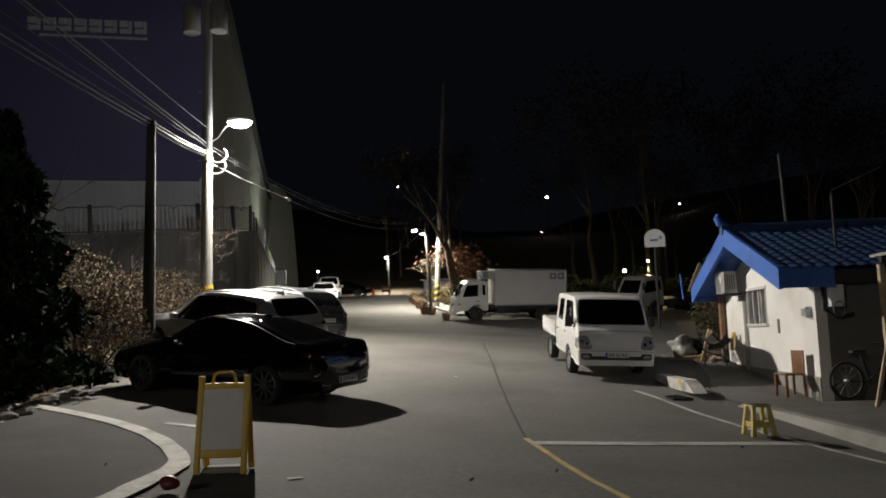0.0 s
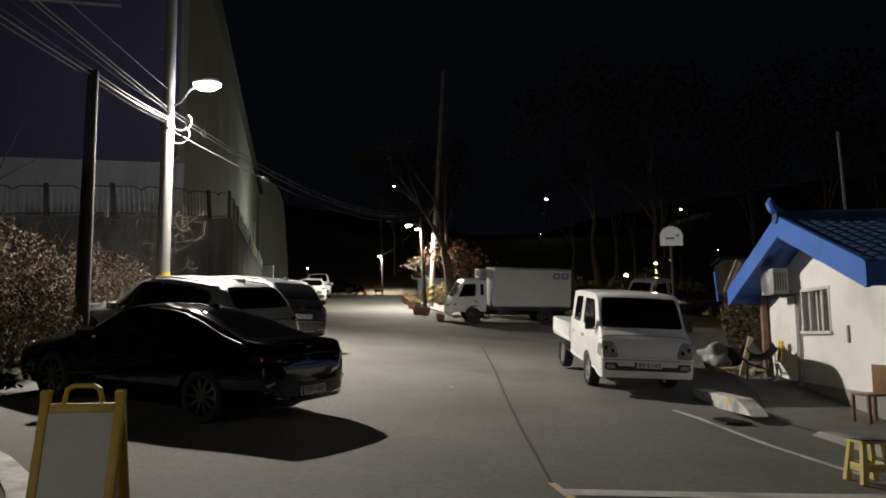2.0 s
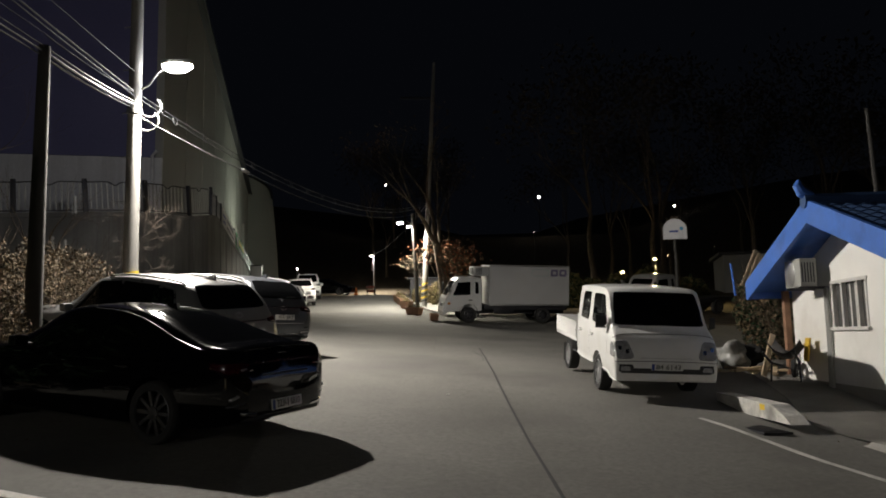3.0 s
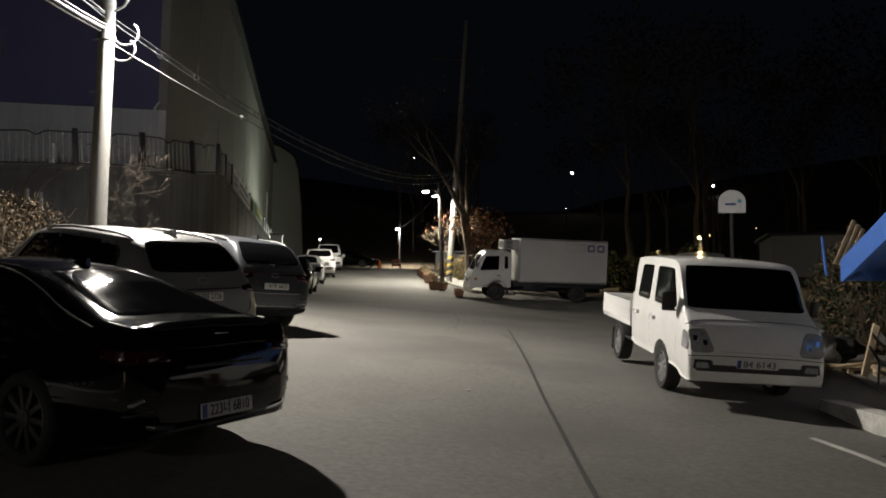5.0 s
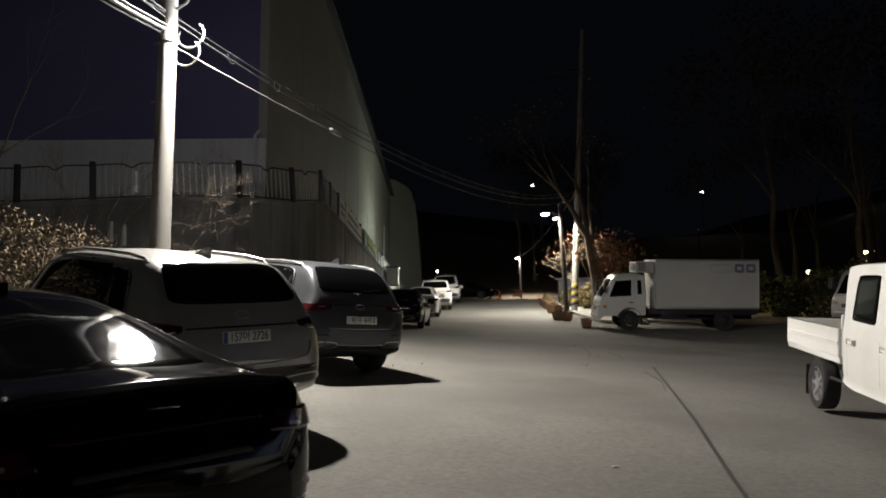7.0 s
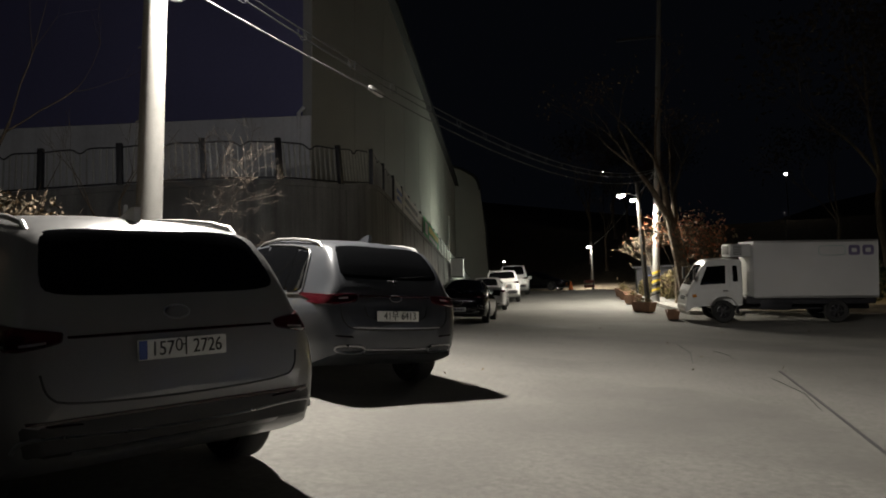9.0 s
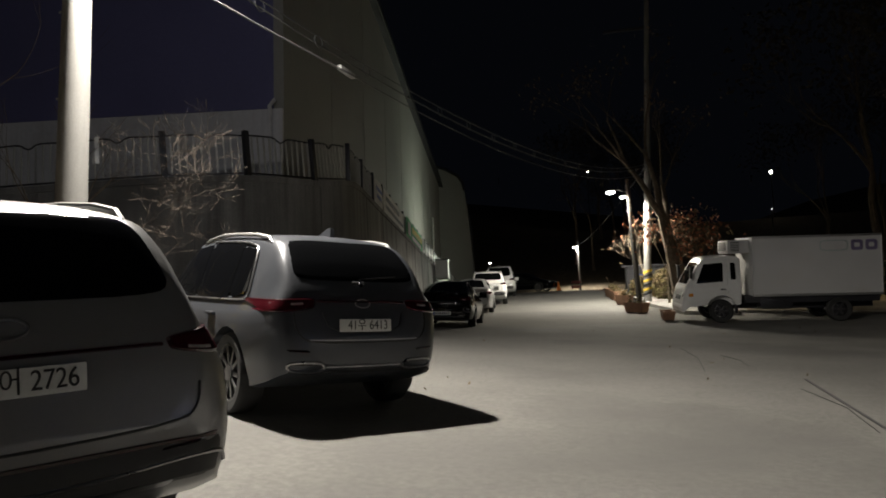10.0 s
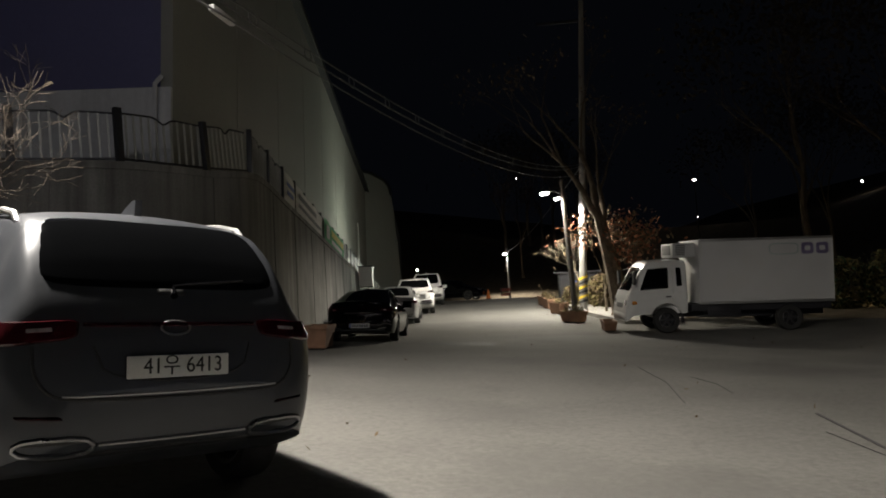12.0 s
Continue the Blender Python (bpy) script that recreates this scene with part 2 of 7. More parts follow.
def box(bm, x0, x1, y0, y1, z0, z1, bev=0.0, m=None):
    r = bmesh.ops.create_cube(bm, size=1)
    vs = r["verts"]
    for v in vs:
        v.co = Vector(((x0 + x1) / 2 + v.co.x * (x1 - x0), (y0 + y1) / 2 + v.co.y * (y1 - y0), (z0 + z1) / 2 + v.co.z * (z1 - z0)))
    if bev:
        es = list({e for v in vs for e in v.link_edges})
        g = bmesh.ops.bevel(bm, geom=es, offset=bev, segments=2, affect="EDGES", profile=0.6)
        vs = list({v for f in g["faces"] for v in f.verts} | {v for v in vs if v.is_valid})
    if m is not None:
        bmesh.ops.transform(bm, matrix=m, verts=[v for v in vs if v.is_valid])
    return bm


def boxb(*a, **k):
    return box(bmesh.new(), *a, **k)


def tube(bm, pts, radii, seg=8, cap=True):
    """A round tube along points; radii a number or one a point."""
    pts = [Vector(p) for p in pts]
    if not hasattr(radii, "__len__"):
        radii = [radii] * len(pts)
    rings = []
    for i, p in enumerate(pts):
        d = (pts[min(i + 1, len(pts) - 1)] - pts[max(i - 1, 0)]).normalized()
        a = d.orthogonal().normalized() if i == 0 else (side - side.dot(d) * d).normalized()
        side = a
        b = d.cross(a)
        rings.append([bm.verts.new(p + radii[i] * (math.cos(2 * math.pi * k / seg) * a + math.sin(2 * math.pi * k / seg) * b)) for k in range(seg)])
    for r0, r1 in zip(rings, rings[1:]):
        for k in range(seg):
            bm.faces.new((r0[k], r0[(k + 1) % seg], r1[(k + 1) % seg], r1[k]))
    if cap:
        bm.faces.new(rings[0][::-1])
        bm.faces.new(rings[-1])
    return bm


def tubeb(*a, **k):
    return tube(bmesh.new(), *a, **k)


def lathe(bm, prof, seg=24, axis="Z", closed=False):
    """Turn a profile of (radius, along) round an axis."""
    rings = []
    for r, h in prof:
        ring = []
        for k in range(seg):
            a = 2 * math.pi * k / seg
            c, s = r * math.cos(a), r * math.sin(a)
            ring.append(bm.verts.new((c, s, h) if axis == "Z" else (c, h, s)))
        rings.append(ring)
    pairs = list(zip(rings, rings[1:])) + ([(rings[-1], rings[0])] if closed else [])
    for r0, r1 in pairs:
        for k in range(seg):
            bm.faces.new((r0[k], r0[(k + 1) % seg], r1[(k + 1) % seg], r1[k]))
    if not closed:
        for r in (rings[0][::-1], rings[-1]):
            bm.faces.new(r)
    return bm


def prism(bm, outline, y0, y1, plane="XZ"):
    """Extrude an outline drawn in a plane along the third axis."""
    def at(a, b, c):
        return {"XZ": (a, c, b), "XY": (a, b, c), "YZ": (c, a, b)}[plane]
    f = [bm.verts.new(at(a, b, y0)) for a, b in outline]
    g = [bm.verts.new(at(a, b, y1)) for a, b in outline]
    bm.faces.new(f)
    bm.faces.new(g[::-1])
    n = len(f)
    for i in range(n):
        bm.faces.new((f[i], g[i], g[(i + 1) % n], f[(i + 1) % n]))
    return bm


def sheet(us, vs, fn, thick=0.0):
    """A grid surface through fn(u, v)."""
    bm = bmesh.new()
    grid = [[bm.verts.new(fn(u, v)) for v in vs] for u in us]
    for a, b in zip(grid, grid[1:]):
        for k in range(len(vs) - 1):
            bm.faces.new((a[k], b[k], b[k + 1], a[k + 1]))
    if thick:
        bmesh.ops.recalc_face_normals(bm, faces=bm.faces)
        bmesh.ops.solidify(bm, geom=bm.faces[:], thickness=thick)
    return bm


def lettering(name, text, height, mat, parent, m, width=0.0):
    """Words in the built-in font, as a thin mesh."""
    cu = bpy.data.curves.new(name, "FONT")
    cu.body, cu.size, cu.extrude, cu.align_x, cu.align_y = text, height * 1.35, 0.002, "CENTER", "CENTER"
    tmp = bpy.data.objects.new(name, cu)
    scene.collection.objects.link(tmp)
    dg = bpy.context.evaluated_depsgraph_get()
    me = bpy.data.meshes.new_from_object(tmp.evaluated_get(dg))
    bpy.data.objects.remove(tmp)
    me.materials.clear()
    me.materials.append(mat)
    ob = new(name, me)
    ob.parent = parent
    ob.matrix_local = m
    if width and len(me.vertices):
        xs = [v.co.x for v in me.vertices]
        k = width / max(1e-6, max(xs) - min(xs))
        me.transform(Matrix.Diagonal((k, 1, 1, 1)))
    return ob


# ---------------------------------------------------------------- ground, road, walls
def ground_fn(u, v):
    x, y = u, v
    z = gz(x, y)
    hill = 0.0
    if x < -30:
        hill += min(40, (-30 - x) * 0.35)
    if x > 22:
        hill += min(45, (x - 22) * 0.30)
    if y > 95:
        hill += min(60, (y - 95) * 0.28)
    return (x, y, z - 0.02 + hill + (0.05 * noise.noise(Vector((x * 0.3, y * 0.3, 0))) if abs(x) > 12 else 0))


def spread(a, b, near0, near1, step):
    near = list(np.arange(near0, near1 + 0.01, step))
    return [a, a * 0.5 + near0 * 0.5, near0 - 30, near0 - 12, *near, near1 + 12, near1 + 30, b * 0.5 + near1 * 0.5, b]


ground = solo("ground", sheet(spread(-900, 900, -26, 22, 1.0), spread(-600, 900, -20, 100, 1.0), ground_fn), SOIL, "dry bare soil and leaf litter beside the street", "ground", kind="structure")


def left_edge(y):
    return float(np.interp(y, [-40, 4, 9, 12, 16, 20, 28, 33, 60, 75, 90], [-60, -40, -7.2, -8.0, -9.2, -10.0, -11.2, -11.6, -19.6, -23.0, -27.0]))


def right_edge(y):
    return float(np.interp(y, [-40, 0, 10, 13, 16, 18, 21, 30, 36, 43, 46, 52, 58, 66, 75, 90], [10, 9, 7.0, 6.0, 5.6, 5.6, 6.2, 8.5, 9.5, 4.0, -3.9, -5.6, -7.8, -10.5, -12.5, -14]))


def road_fn(u, v):
    x = left_edge(v) + (right_edge(v) - left_edge(v)) * u
    return (x, v, gz(x, v) + 0.012)


road = solo("road", sheet(list(np.linspace(0, 1, 36)), list(np.arange(-40, 90.1, 0.75)), road_fn), ASPHALT, "worn grey asphalt street rising gently between parked cars", "road", kind="structure")


def strip(name, pts, width, mat, label, lift=0.018):
    """A painted strip that follows the street."""
    pts = [Vector(p) for p in pts]
    dense = []
    for a, b in zip(pts, pts[1:]):
        n = max(1, int((b - a).length / 0.35))
        dense += [a.lerp(b, i / n) for i in range(n)]
    dense.append(pts[-1])
    bm = bmesh.new()
    prev = None
    for i, p in enumerate(dense):
        d = (dense[min(i + 1, len(dense) - 1)] - dense[max(i - 1, 0)]).normalized()
        s = Vector((-d.y, d.x)) * (width / 2) * (1 + 0.06 * math.sin(i * 1.7))
        row = [bm.verts.new((q.x, q.y, gz(q.x, q.y) + lift)) for q in (p + s, p - s)]
        if prev:
            bm.faces.new((prev[0], prev[1], row[1], row[0]))
        prev = row
    bmesh.ops.recalc_face_normals(bm, faces=bm.faces)
    bmesh.ops.solidify(bm, geom=bm.faces[:], thickness=0.004)
    return solo(name, bm, mat, label, "road marking", kind="structure", smooth=False)


CURVE = [(-8.2, 11.3), (-6.85, 10.7), (-5.65, 10.0), (-4.72, 9.22), (-4.05, 8.45), (-3.58, 7.7), (-3.45, 7.15), (-3.44, 6.65), (-3.35, 5.9), (-3.3, 4.8), (-3.4, 3.0)]
DARKASPHALT = material("newer_dark_asphalt", (0.05, 0.048, 0.046), 0.9, var=0.2, scale=0.8, bump=0.7, fine=110, stain=((0.09, 0.087, 0.08), 0.5), spec=0.25, speck=0.2)
for _ in range(2):
    CURVE = [CURVE[0]] + [(a[0] * (1 - k) + b[0] * k, a[1] * (1 - k) + b[1] * k) for a, b in zip(CURVE, CURVE[1:]) for k in (0.25, 0.75)] + [CURVE[-1]]
CURVE_Y, CURVE_X = [p[1] for p in CURVE[::-1]], [p[0] for p in CURVE[::-1]]


def side_fn(u, v):
    x1 = float(np.interp(v, [-30] + CURVE_Y, [-3.6] + CURVE_X)) - 0.02
    x = x1 - (1 - u) * min(20.0, x1 - left_edge(v) + 0.5)
    return (x, v, gz(x, v) + 0.034)


solo("road_side", sheet(list(np.linspace(0, 1, 28)), list(np.arange(-30, 11.2, 0.3)), side_fn), DARKASPHALT, "darker asphalt of the side road behind the curved line", "road", kind="structure")
strip("road_line_curve", CURVE, 0.23, LINEPAINT, "curved worn white edge line at a junction", lift=0.042)
strip("road_line_short", [(-4.95, 10.15), (-4.0, 9.85)], 0.13, LINEPAINT, "short worn white line on asphalt")
strip("road_line_stop", [(0.1, 9.85), (2.0, 10.25), (4.0, 10.75)], 0.22, LINEPAINT, "worn white stop line across the lane")
strip("road_line_edge", [(2.3, 15.4), (2.53, 14.8), (3.0, 13.0), (3.4, 11.7), (4.3, 9.6), (5.2, 7.5), (6.5, 4.0)], 0.09, LINEPAINT, "thin worn white edge line")
strip("road_seam", [(-1.15, 25.0), (-0.75, 20.0), (-0.35, 15.0), (0.05, 10.2)], 0.035, TAR, "dark tar joint along the asphalt")
strip("road_line_faded", [(0.05, 10.2), (0.45, 8.7), (0.9, 7.2), (1.6, 4.8)], 0.08, YELLOWLINE, "faded yellow centre line", 0.016)

# retaining wall with its curved corner
WALL_DIR = Vector((-math.sin(radians(16.5)), math.cos(radians(16.5))))
WALL_LINE = [Vector(p) for p in ((-40, 22.0), (-30, 23.6), (-22, 25.2), (-17, 26.4), (-14.2, 27.6), (-12.7, 28.95), (-12.0, 31.1), (-11.9, 32.9))]
WALL_TOPS = [5.4, 5.5, 5.6, 5.7, 5.85, 6.0, 6.2, 6.5]
for s in (4, 8, 12, 18, 24, 32, 40, 50, 62):
    WALL_LINE.append(Vector((-11.9, 32.9)) + WALL_DIR * s)
    WALL_TOPS.append(6.55 + s * 0.012)


def offset_line(line, d):
    out = []
    for i, p in enumerate(line):
        t = (line[min(i + 1, len(line) - 1)] - line[max(i - 1, 0)]).normalized()
        out.append(p + Vector((-t.y, t.x)) * d)
    return out




def rounded_line(line, tops, n=7):
    """The same line bent smoothly through its points, with its heights."""
    pts, zs = [], []
    for i in range(len(line) - 1):
        p0, p1, p2, p3 = (line[max(0, min(len(line) - 1, k))] for k in (i - 1, i, i + 1, i + 2))
        for k in range(n):
            t = k / n
            pts.append(0.5 * (2 * p1 + (p2 - p0) * t + (2 * p0 - 5 * p1 + 4 * p2 - p3) * t * t + (3 * p1 - p0 - 3 * p2 + p3) * t ** 3))
            zs.append(tops[i] + (tops[i + 1] - tops[i]) * t)
    return pts + [line[-1]], zs + [tops[-1]]


BENT_LINE, BENT_TOPS = rounded_line(WALL_LINE, WALL_TOPS)
bm = bmesh.new()
back = offset_line(BENT_LINE, 0.45)
lip = offset_line(BENT_LINE, -0.03)
foot = offset_line(BENT_LINE, -0.10)
rows = []
for p, q, c, f, z in zip(BENT_LINE, back, lip, foot, BENT_TOPS):
    g = gz(p.x, p.y) - 0.4
    rows.append([bm.verts.new(v) for v in ((f.x, f.y, g), (p.x, p.y, z - 0.16), (c.x, c.y, z - 0.16), (c.x, c.y, z), (q.x, q.y, z), (q.x, q.y, g))])
for a, b in zip(rows, rows[1:]):
    for k in range(6):
        bm.faces.new((a[k], a[(k + 1) % 6], b[(k + 1) % 6], b[k]))
solo("wall_retaining", bm, WALLCON, "tall stained concrete retaining wall along the street", "wall", kind="structure")

# terrace behind the wall
bm = bmesh.new()
prev = None
for p, z in zip(offset_line(WALL_LINE, 0.4), WALL_TOPS):
    row = [bm.verts.new((p.x, p.y, z - 0.05)), bm.verts.new((p.x - 45, p.y + 30, z + 0.3))]
    if prev:
        bm.faces.new((prev[0], prev[1], row[1], row[0]))
    prev = row
bmesh.ops.solidify(bm, geom=bm.faces[:], thickness=0.1)
solo("pavement_terrace", bm, CONCRETE, "concrete terrace above the retaining wall", "pavement", kind="structure")

# large hall on the terrace
HALL = pose(-13.7, 32.0, 0, 0, 0, 16.5)
hall = thing("sports_hall", HALL, "large windowless hall with grey and navy metal cladding", "building")
part("side_wall", boxb(-0.3, 0, 0.0, 64, 6.0, 19.7), GREYCLAD, hall, "plain grey cladding", smooth=False)
part("front_wall", boxb(-45, -0.3, 0.0, 0.3, 8.75, 19.7), NAVYCLAD, hall, "navy blue cladding", smooth=False)
part("base_band", boxb(-45, -0.004, -0.12, 0.0, 5.4, 8.7), BANDCLAD, hall, "off-white lower cladding", smooth=False)
part("roof", boxb(-45.5, 0.32, -0.5, 64.3, 19.7, 20.45), DARKMETAL, hall, "dark overhanging eaves", smooth=False)
part("rear_wall", boxb(-45, -0.3, 63.6, 64, 6, 19.7), GREYCLAD, hall, smooth=False)
part("corner_pipe", tubeb([(0.14, 52.0, 6), (0.14, 52.0, 14)], 0.09), FENCEBAR, hall, "pale downpipe")
annex = thing("hall_annex", pose(-13.7, 32.0, 0, 0, 0, 16.5), "lower grey annex behind the large hall", "building")
ARCH = [(-20, 5), (4.0, 5), (3.66, 10.5), (3.42, 14.0), (3.18, 17.0), (2.95, 19.2), (2.7, 20.3), (2.2, 21.0), (0.7, 21.9), (-4, 23.4), (-20, 24.5)]
part("end_wall", prism(bmesh.new(), ARCH, 65.0, 65.3), GREYCLAD, annex, "plain grey end wall with a rounded shoulder", smooth=False)
part("shell", prism(bmesh.new(), [(x - 0.06, z - 0.06) for x, z in ARCH], 65.3, 100), GREYCLAD, annex, "grey cladding", smooth=False)
for (xa, za), (xb, zb) in zip(ARCH[5:-1], ARCH[6:]):
    part("eave", tubeb([(xa, 64.85, za), (xb, 64.85, zb)], 0.16, 8), DARKMETAL, annex, "dark roof edge")
for k in range(8):
    part("seam", boxb(0.001, 0.012, 6.5 + k * 7.2, 6.56 + k * 7.2, 6.6, 19.6), GREYCLAD, hall, "upright cladding seam", smooth=False)
part("gutter", boxb(0.33, 0.46, -0.4, 64.2, 19.55, 19.8, 0.02), DARKMETAL, hall, "dark gutter")
for k in range(8):
    x0 = -7.8 + k * 0.643
    sg = new("letter")
    sg.parent = hall
    part("upper_stroke", boxb(x0, x0 + 0.34, -0.10, -0.004, 15.86, 16.14, 0.01), BANDCLAD, sg, "unreadable pale letter block")
    part("side_stroke", boxb(x0 + 0.38, x0 + 0.52, -0.10, -0.004, 15.80, 16.14, 0.01), BANDCLAD, sg)
    part("lower_stroke", boxb(x0 + 0.02, x0 + 0.52, -0.10, -0.004, 15.56, 15.76, 0.01), BANDCLAD, sg)
part("small_print", boxb(-7.3, -2.75, -0.06, -0.004, 15.29, 15.39), BANDCLAD, hall, "unreadable line of small print", smooth=False)
part("drain_pipe", tubeb([(-0.35, -0.25, 6), (-0.35, -0.25, 8.75), (-0.2, -0.2, 8.95)], 0.06), BANDCLAD, hall, "pale downpipe at the corner")


# ---------------------------------------------------------------- vehicles
from mathutils.bvhtree import BVHTree


def smooth_table(rows):
    """Shape-keeping cubic through table rows (x, values...)."""
    a = np.array(rows, float)
    x = a[:, 0]
    h = np.diff(x)
    d = np.diff(a[:, 1:], axis=0) / h[:, None]
    m = np.zeros_like(a[:, 1:])
    for i in range(1, len(x) - 1):
        for j in range(m.shape[1]):
            if d[i - 1, j] * d[i, j] > 0:
                m[i, j] = 2 / (1 / d[i - 1, j] + 1 / d[i, j])
    m[0], m[-1] = d[0], d[-1]

    def f(q):
        i = int(min(max(np.searchsorted(x, q) - 1, 0), len(x) - 2))
        t = (q - x[i]) / h[i]
        return (a[i, 1:] * (1 + 2 * t) * (1 - t) ** 2 + h[i] * m[i] * t * (1 - t) ** 2 + a[i + 1, 1:] * t * t * (3 - 2 * t) + h[i] * m[i + 1] * t * t * (t - 1))
    return f


def section(zb, zbelt, ztop, w, wt, boxy=False):
    """Half section of a body: sill, side, shoulder, glass, roof."""
    gh = ztop - zbelt
    pts = [(0, zb), (0.84 * w, zb), (0.955 * w, zb + 0.09 * (zbelt - zb)), (0.995 * w, zb + 0.38 * (zbelt - zb)), (w, zb + 0.62 * (zbelt - zb)), (0.985 * w, zb + 0.86 * (zbelt - zb)), (0.94 * w, zbelt),
           (0.94 * w + (wt - 0.94 * w) * 0.55, zbelt + 0.52 * gh), (wt, zbelt + 0.86 * gh), (0.86 * wt, ztop - 0.05 * gh), (0.45 * wt, ztop), (0, ztop + 0.012)]
    if boxy:
        h = zbelt - zb
        pts = [(0, zb), (0.90 * w, zb), (0.975 * w, zb + 0.05 * h), (0.996 * w, zb + 0.3 * h), (w, zb + 0.6 * h), (0.998 * w, zb + 0.88 * h), (0.985 * w, zbelt),
               (0.985 * w + (wt - 0.985 * w) * 0.5, zbelt + 0.5 * gh), (wt, zbelt + 0.88 * gh), (0.93 * wt, ztop - 0.035 * gh), (0.5 * wt, ztop), (0, ztop + 0.01)]
    out = []
    for i in range(len(pts) - 1):
        p0, p1, p2, p3 = (np.array(pts[max(0, min(len(pts) - 1, k))]) for k in (i - 1, i, i + 1, i + 2))
        for t in (0, 0.5):
            out.append(0.5 * (2 * p1 + (p2 - p0) * t + (2 * p0 - 5 * p1 + 4 * p2 - p3) * t * t + (3 * p1 - p0 - 3 * p2 + p3) * t ** 3))
    out.append(np.array(pts[-1]))
    return out


def body_mesh(rows, arches, r_arch, half, boxy=False):
    """Loft a car body and cut its wheel arches."""
    f = smooth_table(rows)
    x0, x1 = rows[0][0], rows[-1][0]
    xs = sorted(set([round(float(x0 + (x1 - x0) * (0.5 - 0.5 * math.cos(math.pi * i / 56))), 4) for i in range(57)]))
    bm = bmesh.new()
    rings = []
    for x in xs:
        half_pts = section(*f(x), boxy)
        ring = [bm.verts.new((x, y, z)) for y, z in half_pts]
        ring += [bm.verts.new((x, -y, z)) for y, z in half_pts[-2:0:-1]]
        rings.append(ring)
    n = len(rings[0])
    for a, b in zip(rings, rings[1:]):
        for k in range(n):
            bm.faces.new((a[k], b[k], b[(k + 1) % n], a[(k + 1) % n]))
    bm.faces.new(rings[0])
    bm.faces.new(rings[-1][::-1])
    bmesh.ops.recalc_face_normals(bm, faces=bm.faces)
    me = bpy.data.meshes.new("body")
    bm.to_mesh(me)
    bm.free()
    ob = bpy.data.objects.new("body", me)
    scene.collection.objects.link(ob)
    cb = bmesh.new()
    for xa, za in arches:
        for s in (1, -1):
            c = lathe(bmesh.new(), [(r_arch, min(s * (half - 0.30), s * (half + 0.3))), (r_arch, max(s * (half - 0.30), s * (half + 0.3)))], 36, "Y")
            bmesh.ops.translate(c, verts=c.verts, vec=(xa, 0, za))
            bmesh.ops.recalc_face_normals(c, faces=c.faces)
            tmp = bpy.data.meshes.new("cut")
            c.to_mesh(tmp)
            c.free()
            cb.from_mesh(tmp)
    cm = bpy.data.meshes.new("cut")
    cb.to_mesh(cm)
    cb.free()
    co = bpy.data.objects.new("cut", cm)
    scene.collection.objects.link(co)
    mod = ob.modifiers.new("arches", "BOOLEAN")
    mod.object, mod.operation, mod.solver = co, "DIFFERENCE", "EXACT"
    dg = bpy.context.evaluated_depsgraph_get()
    out = bpy.data.meshes.new_from_object(ob.evaluated_get(dg))
    bpy.data.objects.remove(ob)
    bpy.data.objects.remove(co)
    return out


def bvh_of(me):
    return BVHTree.FromPolygons([v.co for v in me.vertices], [p.vertices for p in me.polygons])


SIDES = {"rear": ((1, 0, 0), lambda a, b: (-9, a, b)), "front": ((-1, 0, 0), lambda a, b: (9, a, b)), "left": ((0, -1, 0), lambda a, b: (a, 9, b)), "right": ((0, 1, 0), lambda a, b: (a, -9, b)), "top": ((0, 0, -1), lambda a, b: (a, b, 9))}


def patch(bvh, side, quad, lift=0.006, n=10, m=8, sink=0.008, bend=0.0):
    """A thin shell laid on the body: four corners seen from a side, with its rim sunk into the body."""
    way, at = SIDES[side]
    way = Vector(way)
    q = [np.array(c, float) for c in quad]
    bm = bmesh.new()
    grid = []
    for i in range(n + 1):
        row = []
        for j in range(m + 1):
            a, b = 2 * i / n - 1, 2 * j / m - 1
            u, v = 0.5 + 0.5 * a * math.sqrt(1 - bend * b ** 6 / 2), 0.5 + 0.5 * b * math.sqrt(1 - bend * a ** 6 / 2)
            ab = (1 - v) * ((1 - u) * q[0] + u * q[1]) + v * ((1 - u) * q[3] + u * q[2])
            o = Vector(at(*ab))
            loc, nor, _, _ = bvh.ray_cast(o, way)
            if loc is None:
                loc, nor, _, _ = bvh.find_nearest(o + way * 7.0)
            if nor.dot(way) > 0:
                nor = -nor
            rim = i in (0, n) or j in (0, m)
            row.append(bm.verts.new(loc + nor * (-sink if rim else lift)))
        grid.append(row)
    for a, b in zip(grid, grid[1:]):
        for k in range(m):
            bm.faces.new((a[k], b[k], b[k + 1], a[k + 1]))
    bmesh.ops.remove_doubles(bm, verts=bm.verts, dist=0.0004)
    return bm


